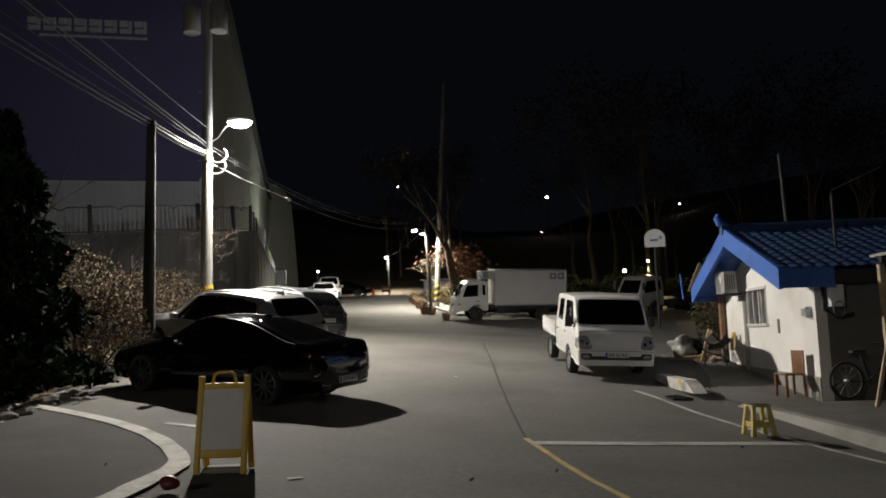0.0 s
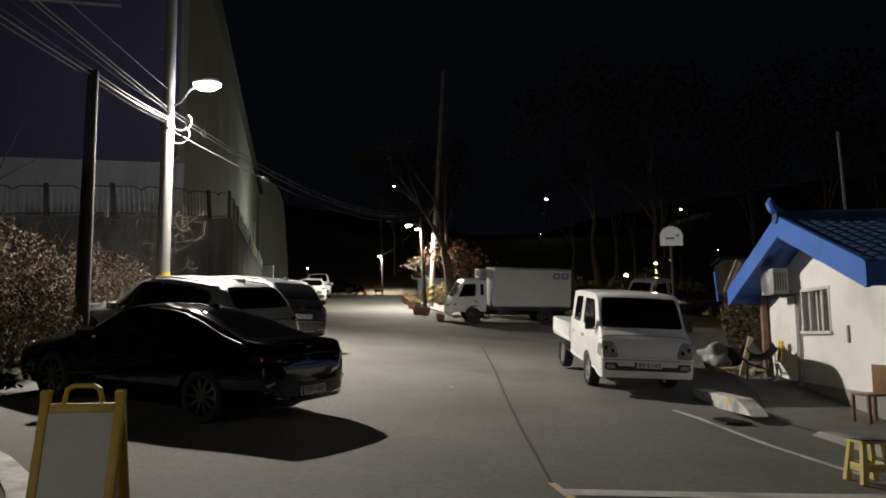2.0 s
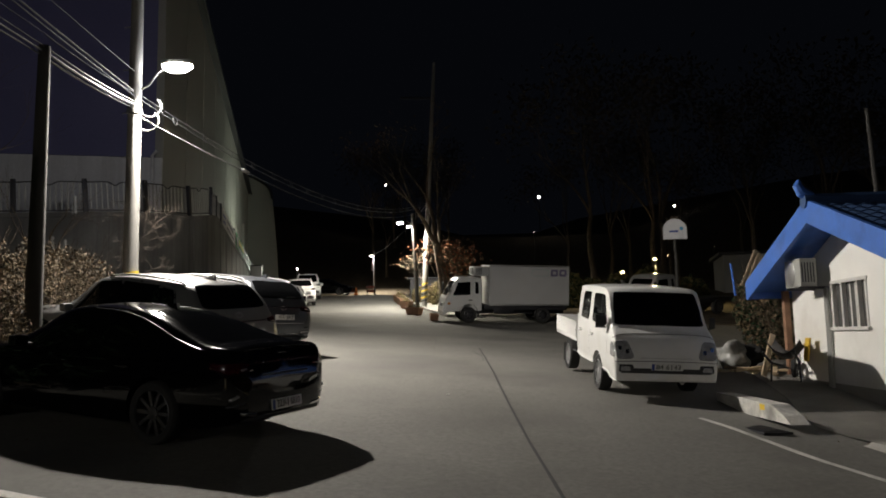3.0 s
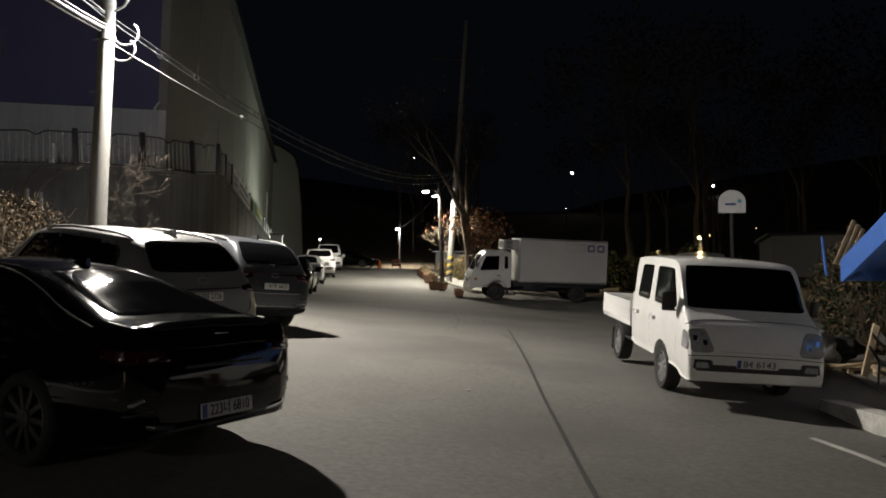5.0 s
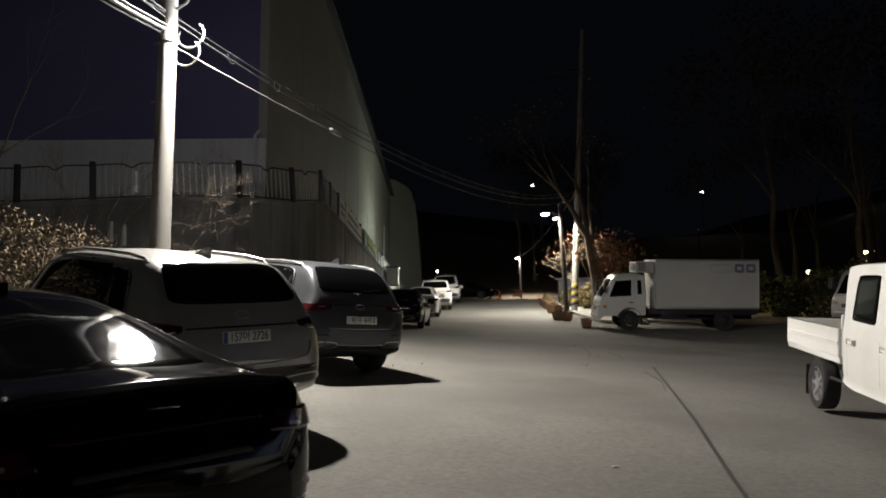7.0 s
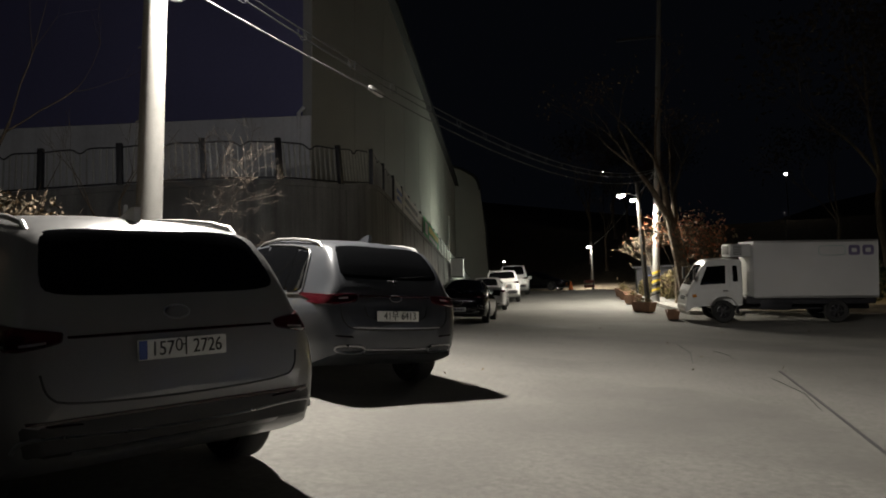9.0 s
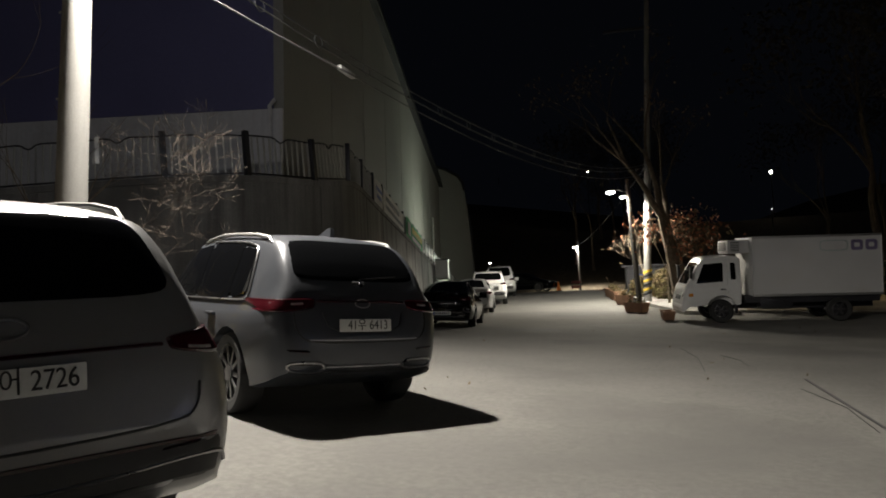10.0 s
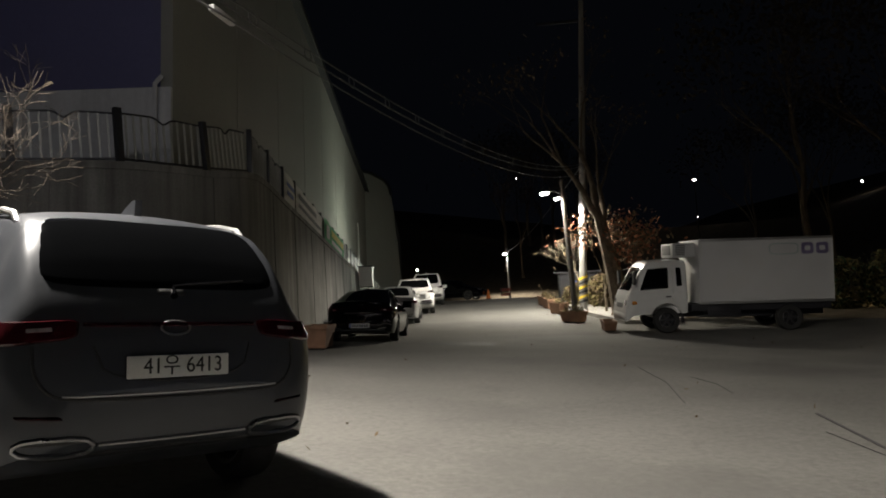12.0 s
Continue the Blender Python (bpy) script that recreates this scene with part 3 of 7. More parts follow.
def wheel(parent, name, x, y, r, width=0.22, spokes=10, rim_r=0.72, rimmat=None):
    s = 1 if y > 0 else -1
    w = new(name)
    w.parent = parent
    w.location = (x, y, r)
    h = width / 2
    prof = [(r * rim_r, -h * 0.9), (r * 0.93, -h), (r * 0.985, -h * 0.8), (r, -h * 0.45), (r, h * 0.45), (r * 0.985, h * 0.8), (r * 0.93, h), (r * rim_r, h * 0.9)]
    part("tyre", lathe(bmesh.new(), prof, 32, "Y", True), BLACKMAT, w, "black tyre")
    bm = lathe(bmesh.new(), [(r * rim_r, -h * 0.9), (r * rim_r * 1.01, h * 0.85), (r * rim_r * 0.95, h * 0.9), (r * rim_r * 0.9, h * 0.55), (r * rim_r * 0.9, -h * 0.8)], 32, "Y", True)
    for k in range(spokes):
        a = 2 * math.pi * k / spokes
        box(bm, 0.03, r * rim_r * 0.95, h * 0.35, h * 0.75, -0.022, 0.022, 0.006, Matrix.Rotation(a, 4, "Y"))
    lathe(bm, [(0.0, h * 0.35), (0.075, h * 0.4), (0.07, h * 0.85), (0.001, h * 0.9)], 16, "Y")
    if s < 0:
        bmesh.ops.rotate(bm, verts=bm.verts, cent=(0, 0, 0), matrix=Matrix.Rotation(math.pi, 3, "Z"))
    part("rim", bm, rimmat or RIM, w, "spoked alloy rim")
    part("brake_disc", lathe(bmesh.new(), [(0.001, -0.02), (r * 0.5, -0.02), (r * 0.5, 0.0), (0.001, 0.0)], 24, "Y"), DARKMETAL, w)
    return w


def number_plate(parent, bvh, side, y, z, text, tilt=0.0, band=True, bars=False, push=0.012):
    """A number plate with its characters."""
    way, at = SIDES[side]
    loc, nor, _, _ = bvh.ray_cast(Vector(at(y, z)), Vector(way))
    s = -1 if side == "rear" else 1
    p = new("number_plate", mesh_of(boxb(-0.26, 0.26, -0.055, 0.055, -0.004, 0.012, 0.008), "number_plate", PLATE))
    p.parent = parent
    p.matrix_local = pose(loc.x + s * push, y, z, 90 + tilt, 0, 90 * s)
    tagged(p, "white number plate")
    if band:
        part("band", boxb(-0.255, -0.21, -0.05, 0.05, 0.0125, 0.015), PLATEBLUE, p, "blue band")
    if bars:
        for i in range(7):
            part("character", boxb(-0.19 + i * 0.062, -0.15 + i * 0.062, -0.034, 0.034, 0.0125, 0.015), PLATEINK, p, smooth=False)
    else:
        lettering("plate_text", text, 0.082, PLATEINK, p, pose(0.02, 0, 0.0145), 0.40)
    return p


def mirror(parent, x, y, z, mat, s=1.0):
    sg = 1 if y > 0 else -1
    bm = boxb(x - 0.06 * s, x + 0.10 * s, y, y + sg * 0.2 * s, z - 0.07 * s, z + 0.08 * s, 0.04 * s)
    m = part("mirror", bm, mat, parent, "door mirror")
    part("stalk", boxb(x - 0.03, x + 0.06, y - sg * 0.12, y + sg * 0.03, z - 0.07 * s, z - 0.03 * s, 0.01), PLASTIC, m)
    return m


def bar_patch(parent, name, bvh, side, quad, mat, label="", lift=0.006, n=10, m=4, sink=0.008, bend=0.0):
    return part(name, patch(bvh, side, quad, lift, n, m, sink, bend), mat, parent, label)


def trace(parent, name, bvh, side, pts, r, mat, label="", closed=False, lift=0.002):
    """A thin moulding or seam that follows the body along a rounded outline."""
    way, at = SIDES[side]
    way = Vector(way)
    q = [np.array(p, float) for p in pts]
    for _ in range(1 if closed else 2):
        ring = q + [q[0]] if closed else q
        cut = [] if closed else [q[0]]
        for a, b in zip(ring, ring[1:]):
            cut += [0.75 * a + 0.25 * b, 0.25 * a + 0.75 * b]
        q = cut if closed else cut + [q[-1]]
    fine = []
    for a, b in zip(q, q[1:] + [q[0]] if closed else q[1:]):
        k = max(1, int(np.linalg.norm(b - a) / 0.05))
        fine += [a + (b - a) * i / k for i in range(k)]
    fine.append(q[0] if closed else q[-1])
    out = []
    for p in fine:
        loc, nor, _, _ = bvh.ray_cast(Vector(at(*p)), way)
        if loc is not None:
            out.append(loc + (nor if nor.dot(way) < 0 else -nor) * lift)
    return part(name, tubeb(out, r, 6), mat, parent, label)


def suv(m, paint, label, group, text, style):
    """A sport utility car: 4.7 m long, nose towards +x."""
    car = thing("suv", m, label, "car", group)
    L, W, H = style["size"]
    b, f = -L / 2, L / 2
    hw = W / 2
    rows = [(b, 0.52, 0.68, 0.75, hw * 0.80, hw * 0.70), (b + 0.04, 0.46, 0.78, 0.88, hw * 0.90, hw * 0.78), (b + 0.10, 0.42, 0.94, 1.06, hw * 0.955, hw * 0.80), (b + 0.17, 0.38, 1.04, 1.20, hw * 0.975, hw * 0.80),
            (b + 0.34, 0.32, 1.02, 1.44, hw * 0.99, hw * 0.79), (b + 0.56, 0.27, 1.00, H - 0.065, hw, hw * 0.755), (b + 0.85, 0.25, 0.99, H - 0.02, hw, hw * 0.75), (b + 1.8, 0.22, 0.97, H, hw, hw * 0.75), (b + 2.5, 0.22, 0.95, H - 0.05, hw, hw * 0.735),
            (b + 3.35, 0.22, 0.94, 1.12, hw, hw * 0.74), (b + 3.6, 0.22, 0.90, 1.04, hw * 0.99, hw * 0.76), (f - 0.25, 0.25, 0.80, 0.92, hw * 0.95, hw * 0.74), (f - 0.08, 0.30, 0.68, 0.78, hw * 0.86, hw * 0.70), (f, 0.38, 0.58, 0.64, hw * 0.72, hw * 0.60)]
    slim = style.get("slim", 1.0)
    for i, k in enumerate(style.get("taper", ())):
        rows[i] = (*rows[i][:4], rows[i][4] * k, rows[i][5] * k)
    rows = [(*q[:5], q[5] * slim) for q in rows]
    wr = 0.365
    ax = (-style["base"] / 2 - 0.08, style["base"] / 2 - 0.08)
    me = body_mesh(rows, [(ax[0], wr), (ax[1], wr)], 0.42, hw)
    me.materials.append(paint)
    me.polygons.foreach_set("use_smooth", [True] * len(me.polygons))
    me.set_sharp_from_angle(angle=radians(40))
    bv = bvh_of(me)
    body = new("body", me)
    body.parent = car
    for k, (nm, x, y) in enumerate((("wheel", ax[0], hw - 0.13), ("wheel", ax[0], 0.13 - hw), ("wheel", ax[1], hw - 0.13), ("wheel", ax[1], 0.13 - hw))):
        wheel(car, nm, x, y, wr, 0.235, style.get("spokes", 10))
    gw = style.get("glass", 1.0)
    bar_patch(car, "rear_window", bv, "rear", [(-0.75 * gw, style["sill"]), (0.75 * gw, style["sill"]), (0.65 * gw, H - 0.055), (-0.65 * gw, H - 0.055)], DARKGLASS, "tinted rear window", n=24, m=14, bend=0.5)
    bar_patch(car, "windscreen", bv, "front", [(-0.62, 1.10), (0.62, 1.10), (0.54, H - 0.14), (-0.54, H - 0.14)], DARKGLASS, "dark windscreen", n=14, m=10)
    zt = H - 0.17
    for sd, sg in (("left", 1), ("right", -1)):
        bar_patch(car, "side_window", bv, sd, [(b + 2.03, 1.0), (b + 3.16, 0.99), (b + 2.58, zt), (b + 2.03, zt + 0.05)], DARKGLASS, lift=0.0125, n=12, m=8, sink=-0.011)
        bar_patch(car, "side_window", bv, sd, [(b + 1.10, 1.015), (b + 1.97, 1.0), (b + 1.97, zt + 0.05), (b + 1.16, zt + 0.045)], DARKGLASS, lift=0.0125, n=12, m=8, sink=-0.011)
        bar_patch(car, "side_window", bv, sd, [(b + 0.70, 1.09), (b + 1.05, 1.03), (b + 1.10, zt + 0.035), (b + 0.84, zt - 0.02)], DARKGLASS, lift=0.0125, n=8, m=8, sink=-0.011, bend=0.4)
        bar_patch(car, "window_surround", bv, sd, [(b + 0.63, 1.05), (b + 3.22, 0.98), (b + 2.55, zt + 0.025), (b + 0.75, zt + 0.03)], DARKGLASS, "black pillars between the windows", lift=0.009, n=40, m=14, bend=0.3)
        trace(car, "window_trim", bv, sd, [(b + 2.1, zt + 0.075), (b + 1.3, zt + 0.07), (b + 0.92, zt + 0.045), (b + 0.78, zt - 0.01), (b + 0.66, 1.12), (b + 0.64, 1.045), (b + 0.80, 1.025), (b + 3.2, 0.965)], 0.009, DULLCHROME, "satin chrome strip round the windows", lift=0.012)
        bar_patch(car, "sill_trim", bv, sd, [(ax[0] + 0.46, 0.24), (ax[1] - 0.46, 0.24), (ax[1] - 0.46, 0.40), (ax[0] + 0.46, 0.40)], PLASTIC, "black sill cladding", n=12, m=4)
        for xh in (b + 1.35, b + 2.3):
            part("door_handle", boxb(xh - 0.1, xh + 0.1, sg * (hw - 0.012), sg * (hw + 0.028), 0.86, 0.895, 0.012), paint, car)
        bar_patch(car, "door_gap", bv, sd, [(b + 2.015, 0.42), (b + 2.027, 0.42), (b + 2.027, 0.97), (b + 2.015, 0.97)], PLASTIC, lift=0.001, n=2, m=10, sink=0.004)
        yr = sg * hw * 0.68
        rail = []
        for xr, up in ((b + 0.66, -0.01), (b + 0.74, 0.025), (b + 1.0, 0.04), (b + 1.45, 0.042), (b + 1.9, 0.04), (b + 2.3, 0.03), (b + 2.45, -0.01)):
            hitp, _, _, _ = bv.ray_cast(Vector((xr, yr, 9)), Vector((0, 0, -1)))
            rail.append((xr, yr, hitp.z + up))
        part("roof_rail", tubeb(rail, [0.016, 0.019, 0.019, 0.019, 0.019, 0.018, 0.014], 8), style["rail"], car, "metal roof rail")
        mirror(car, b + 3.0, sg * (hw - 0.03), 1.06, paint, 0.85)
        q = style["tail"]
        bar_patch(car, "tail_lamp", bv, "rear", [(sg * y, z) for y, z in q], REDLAMP, "red tail lamp", lift=0.014, n=14, m=8, bend=0.6)
        bar_patch(car, "side_lamp", bv, sd, [(b + 0.20, 0.965), (b + 0.42, 1.0), (b + 0.40, 1.035), (b + 0.21, 1.06)], REDLAMP, "red tail lamp wrapped round the flank", lift=0.008, n=8, m=4, sink=0.012)
        q2 = style["inset"]
        bar_patch(car, "reverse_lamp", bv, "rear", [(sg * y, z) for y, z in q2], CLEARLAMP, "clear reversing lens", lift=0.018, n=6, m=4)
        e = style["exhaust"]
        if e:
            bar_patch(car, "exhaust_mouth", bv, "rear", [(sg * e[0][0], e[3][1]), (sg * e[3][0], e[3][1]), (sg * e[2][0], e[2][1]), (sg * e[1][0], e[1][1])], PLASTIC, "black exhaust mouth", lift=0.006, n=8, m=4)
            trace(car, "exhaust_trim", bv, "rear", [(sg * y, z) for y, z in e], 0.011, DULLCHROME, "chrome exhaust surround", closed=True, lift=0.008)
        bar_patch(car, "reflector", bv, "rear", [(sg * 0.52, 0.625), (sg * 0.74, 0.635), (sg * 0.74, 0.665), (sg * 0.52, 0.655)], REDLAMP, "red reflector", lift=0.012, n=6, m=2)
        bar_patch(car, "head_lamp", bv, "front", [(sg * 0.45, 0.70), (sg * 0.78, 0.74), (sg * 0.78, 0.84), (sg * 0.45, 0.78)], CLEARLAMP, n=8, m=4)
    for nm, q, r, mt, lb, loop in style["lines"]:
        trace(car, nm, bv, "rear", q, r, mt, lb, closed=loop)
    for nm, q, mt, lb in style["bars"]:
        bar_patch(car, nm, bv, "rear", q, mt, lb, lift=0.010, n=24, m=4)
    part("antenna_fin", prism(bmesh.new(), [(b + 0.72, H - 0.03), (b + 0.98, H - 0.01), (b + 0.78, H + 0.065), (b + 0.72, H + 0.07)], -0.02, 0.02), style["fin"], car, "roof antenna fin", smooth=False)
    ez = style["emblem"]
    trace(car, "emblem", bv, "rear", [(0.075 * math.cos(a), ez + 0.036 * math.sin(a)) for a in np.linspace(0, 6.0, 14)], 0.006, DULLCHROME, "plain chrome badge ring", closed=True, lift=0.004)
    if style.get("wiper"):
        bar_patch(car, "wiper_cap", bv, "rear", [(-0.10, 1.19), (0.10, 1.19), (0.08, 1.25), (-0.08, 1.25)], PLASTIC, "black wiper cap", n=6, m=3, bend=0.6)
        part("wiper", tubeb([(b + 0.13, 0.0, 1.20), (b + 0.20, -0.02, 1.25), (b + 0.22, -0.42, 1.29)], [0.020, 0.013, 0.008], 6), BLACKPAINT, car, "black rear wiper")
    number_plate(car, bv, "rear", 0.0, style["plate_z"], text, tilt=-6, band=style["band"])
    return car


def sedan(m, paint, label, group, text, name="sedan", low=False, bars=False):
    """A fastback saloon, 4.9 m long, nose towards +x."""
    car = thing(name, m, label, "car", group)
    L, W, H = 4.9, 1.86, 1.445
    b, f, hw = -2.45, 2.45, 0.93
    rows = [(b, 0.38, 0.66, 0.73, hw * 0.67, hw * 0.60), (b + 0.05, 0.31, 0.78, 0.88, hw * 0.81, hw * 0.72), (b + 0.11, 0.28, 0.90, 1.02, hw * 0.885, hw * 0.77), (b + 0.18, 0.26, 0.95, 1.065, hw * 0.925, hw * 0.79), (b + 0.5, 0.21, 0.94, 1.09, hw * 0.98, hw * 0.79),
            (b + 0.8, 0.20, 0.93, 1.165, hw * 0.99, hw * 0.73), (b + 1.3, 0.19, 0.92, 1.315, hw, hw * 0.66), (b + 1.85, 0.18, 0.91, 1.425, hw, hw * 0.61), (b + 2.35, 0.18, 0.90, H, hw, hw * 0.62), (b + 2.75, 0.18, 0.89, H - 0.03, hw, hw * 0.62),
            (b + 3.55, 0.18, 0.87, 1.02, hw, hw * 0.72), (b + 3.9, 0.18, 0.82, 0.93, hw * 0.99, hw * 0.76), (f - 0.25, 0.2, 0.66, 0.76, hw * 0.93, hw * 0.74), (f, 0.32, 0.50, 0.56, hw * 0.66, hw * 0.55)]
    wr = 0.34
    ax = (b + 1.05, b + 3.9)
    me = body_mesh(rows, [(ax[0], wr), (ax[1], wr)], 0.385, hw)
    me.materials.append(paint)
    me.polygons.foreach_set("use_smooth", [True] * len(me.polygons))
    me.set_sharp_from_angle(angle=radians(40))
    bv = bvh_of(me)
    body = new("body", me)
    body.parent = car
    for x in ax:
        for y in (hw - 0.12, 0.12 - hw):
            wheel(car, "wheel", x, y, wr, 0.225, 10, 0.74)
    bar_patch(car, "rear_window", bv, "top", [(b + 0.52, -0.62), (b + 0.52, 0.62), (b + 1.66, 0.46), (b + 1.66, -0.46)], DARKGLASS, "dark sloping rear window", n=16, m=18, bend=0.35)
    bar_patch(car, "windscreen", bv, "top", [(b + 2.85, -0.48), (b + 2.85, 0.48), (b + 3.5, 0.6), (b + 3.5, -0.6)], DARKGLASS, "dark windscreen", n=12, m=12)
    for sd, sg in (("left", 1), ("right", -1)):
        bar_patch(car, "side_window", bv, sd, [(b + 2.15, 0.95), (b + 3.3, 0.92), (b + 2.8, 1.30), (b + 2.15, 1.34)], DARKGLASS, n=10, m=6)
        bar_patch(car, "side_window", bv, sd, [(b + 1.15, 0.99), (b + 2.08, 0.95), (b + 2.08, 1.34), (b + 1.6, 1.28)], DARKGLASS, n=10, m=6)
        trace(car, "window_trim", bv, sd, [(b + 0.52, 1.03), (b + 0.9, 1.10), (b + 1.35, 1.25), (b + 1.85, 1.37), (b + 2.4, 1.385)], 0.010, CHROME, "chrome strip along the roof line", lift=0.004)
        for xh in (b + 1.5, b + 2.45):
            part("door_handle", boxb(xh - 0.1, xh + 0.1, sg * (hw - 0.012), sg * (hw + 0.026), 0.80, 0.83, 0.01), paint, car)
        mirror(car, b + 3.15, sg * (hw - 0.03), 0.98, paint, 0.9)
        bar_patch(car, "tail_lamp", bv, "rear", [(sg * 0.50, 0.83), (sg * 0.86, 0.80), (sg * 0.88, 0.93), (sg * 0.55, 0.93)], REDLAMP, "red tail lamp", lift=0.014, n=10, m=6)
        bar_patch(car, "reverse_lamp", bv, "rear", [(sg * 0.60, 0.84), (sg * 0.72, 0.83), (sg * 0.72, 0.87), (sg * 0.60, 0.88)], CLEARLAMP, lift=0.018, n=4, m=3)
        bar_patch(car, "side_lamp", bv, sd, [(b + 0.10, 0.80), (b + 0.36, 0.86), (b + 0.30, 0.93), (b + 0.12, 0.93)], REDLAMP, lift=0.012, n=6, m=4)
        bar_patch(car, "reflector", bv, "rear", [(sg * 0.70, 0.58), (sg * 0.80, 0.52), (sg * 0.82, 0.56), (sg * 0.73, 0.62)], DULLCHROME, "bright bumper corner trim", lift=0.012, n=5, m=3)
        bar_patch(car, "exhaust_trim", bv, "rear", [(sg * 0.45, 0.34), (sg * 0.72, 0.38), (sg * 0.72, 0.44), (sg * 0.45, 0.40)], CHROME, "chrome exhaust surround", lift=0.012, n=6, m=3)
        bar_patch(car, "head_lamp", bv, "front", [(sg * 0.45, 0.62), (sg * 0.78, 0.66), (sg * 0.78, 0.74), (sg * 0.45, 0.70)], CLEARLAMP, n=8, m=4)
    bar_patch(car, "lamp_bar", bv, "rear", [(-0.5, 0.90), (0.5, 0.90), (0.5, 0.925), (-0.5, 0.925)], REDLAMP, "thin red light bar", lift=0.010, n=20, m=3)
    for sg in (1, -1):
        bar_patch(car, "boot_gap", bv, "rear", [(sg * 0.56, 0.70), (sg * 0.568, 0.70), (sg * 0.60, 0.82), (sg * 0.592, 0.82)], PLASTIC, lift=0.001, n=2, m=6, sink=0.004)
        bar_patch(car, "bumper_trim", bv, "rear", [(sg * 0.62, 0.50), (sg * 0.84, 0.46), (sg * 0.85, 0.49), (sg * 0.63, 0.53)], DULLCHROME, "slim bumper trim", lift=0.010, n=6, m=2)
    bar_patch(car, "light_strip", bv, "rear", [(-0.45, 0.76), (0.45, 0.76), (0.42, 0.80), (-0.42, 0.80)], PLASTIC, "dark boot recess", lift=0.006, n=14, m=3)
    bar_patch(car, "boot_lip", bv, "top", [(b + 0.13, -0.70), (b + 0.13, 0.70), (b + 0.24, 0.72), (b + 0.24, -0.72)], paint, lift=0.022, n=6, m=24)
    bar_patch(car, "bumper_insert", bv, "rear", [(-0.72, 0.30), (0.72, 0.30), (0.66, 0.36), (-0.66, 0.36)], PLASTIC, "black lower bumper", lift=0.010, n=20, m=4)
    bar_patch(car, "badge", bv, "rear", [(-0.09, 0.985), (0.09, 0.985), (0.09, 1.005), (-0.09, 1.005)], CHROME, "plain chrome badge strip", lift=0.012, n=4, m=2)
    bar_patch(car, "plate_recess", bv, "rear", [(-0.32, 0.37), (0.32, 0.37), (0.32, 0.53), (-0.32, 0.53)], PLASTIC, lift=0.006, n=8, m=4)
    part("antenna_fin", prism(bmesh.new(), [(b + 1.66, 1.375), (b + 1.92, 1.42), (b + 1.74, 1.47), (b + 1.67, 1.475)], -0.02, 0.02), BLACKPAINT, car, "roof antenna fin", smooth=False)
    number_plate(car, bv, "rear", 0.0, 0.45, text, tilt=-8, bars=bars, push=0.016)
    return car


def on_ground(x, y, heading, reach=1.3):
    """Pose on the street, tilted with it; heading in degrees."""
    a = radians(heading)
    fx, fy = math.cos(a), math.sin(a)
    pitch = (gz(x + fx * reach, y + fy * reach) - gz(x - fx * reach, y - fy * reach)) / (2 * reach)
    roll = (gz(x - fy * 0.8, y + fx * 0.8) - gz(x + fy * 0.8, y - fx * 0.8)) / 1.6
    zm = 0.25 * (gz(x + fx * reach, y + fy * reach) + gz(x - fx * reach, y - fy * reach) + gz(x - fy * 0.8, y + fx * 0.8) + gz(x + fy * 0.8, y - fx * 0.8))
    return pose(x, y, zm + 0.012, 0, 0, heading) @ pose(0, 0, 0, math.degrees(math.atan(roll)), -math.degrees(math.atan(pitch)), 0)


SANTA = dict(sill=1.255, size=(4.785, 1.90, 1.70), base=2.765, rail=STEEL, fin=PEARL, spokes=10, tail=[(0.62, 1.04), (0.90, 0.99), (0.90, 1.15), (0.60, 1.10)], inset=[(0.68, 1.04), (0.84, 1.02), (0.84, 1.045), (0.68, 1.06)], exhaust=None,
             bars=[("lamp_bar", [(-0.62, 1.06), (0.62, 1.06), (0.62, 1.08), (-0.62, 1.08)], REDLAMP, "thin red light bar"), ("bumper_cladding", [(-0.86, 0.46), (0.86, 0.46), (0.90, 0.685), (-0.90, 0.685)], PLASTIC, "black lower bumper"), ("skid_plate", [(-0.60, 0.475), (0.60, 0.475), (0.66, 0.52), (-0.66, 0.52)], DULLCHROME, "dull silver skid plate"), ("fog_strip", [(-0.84, 0.655), (0.84, 0.655), (0.86, 0.682), (-0.86, 0.682)], REDLAMP, "dark red reflector strip")],
             lines=[("gate_seam", [(-0.74, 0.90), (-0.72, 0.80), (-0.64, 0.745), (0, 0.725), (0.64, 0.745), (0.72, 0.80), (0.74, 0.90)], 0.006, PLASTIC, "tailgate seam", False), ("skid_trim", [(-0.86, 0.53), (-0.84, 0.585), (-0.74, 0.60), (-0.3, 0.565), (0.3, 0.565), (0.74, 0.60), (0.84, 0.585), (0.86, 0.53)], 0.012, DULLCHROME, "satin silver bumper strip", False)],
             emblem=1.17, plate_z=0.98, band=True)
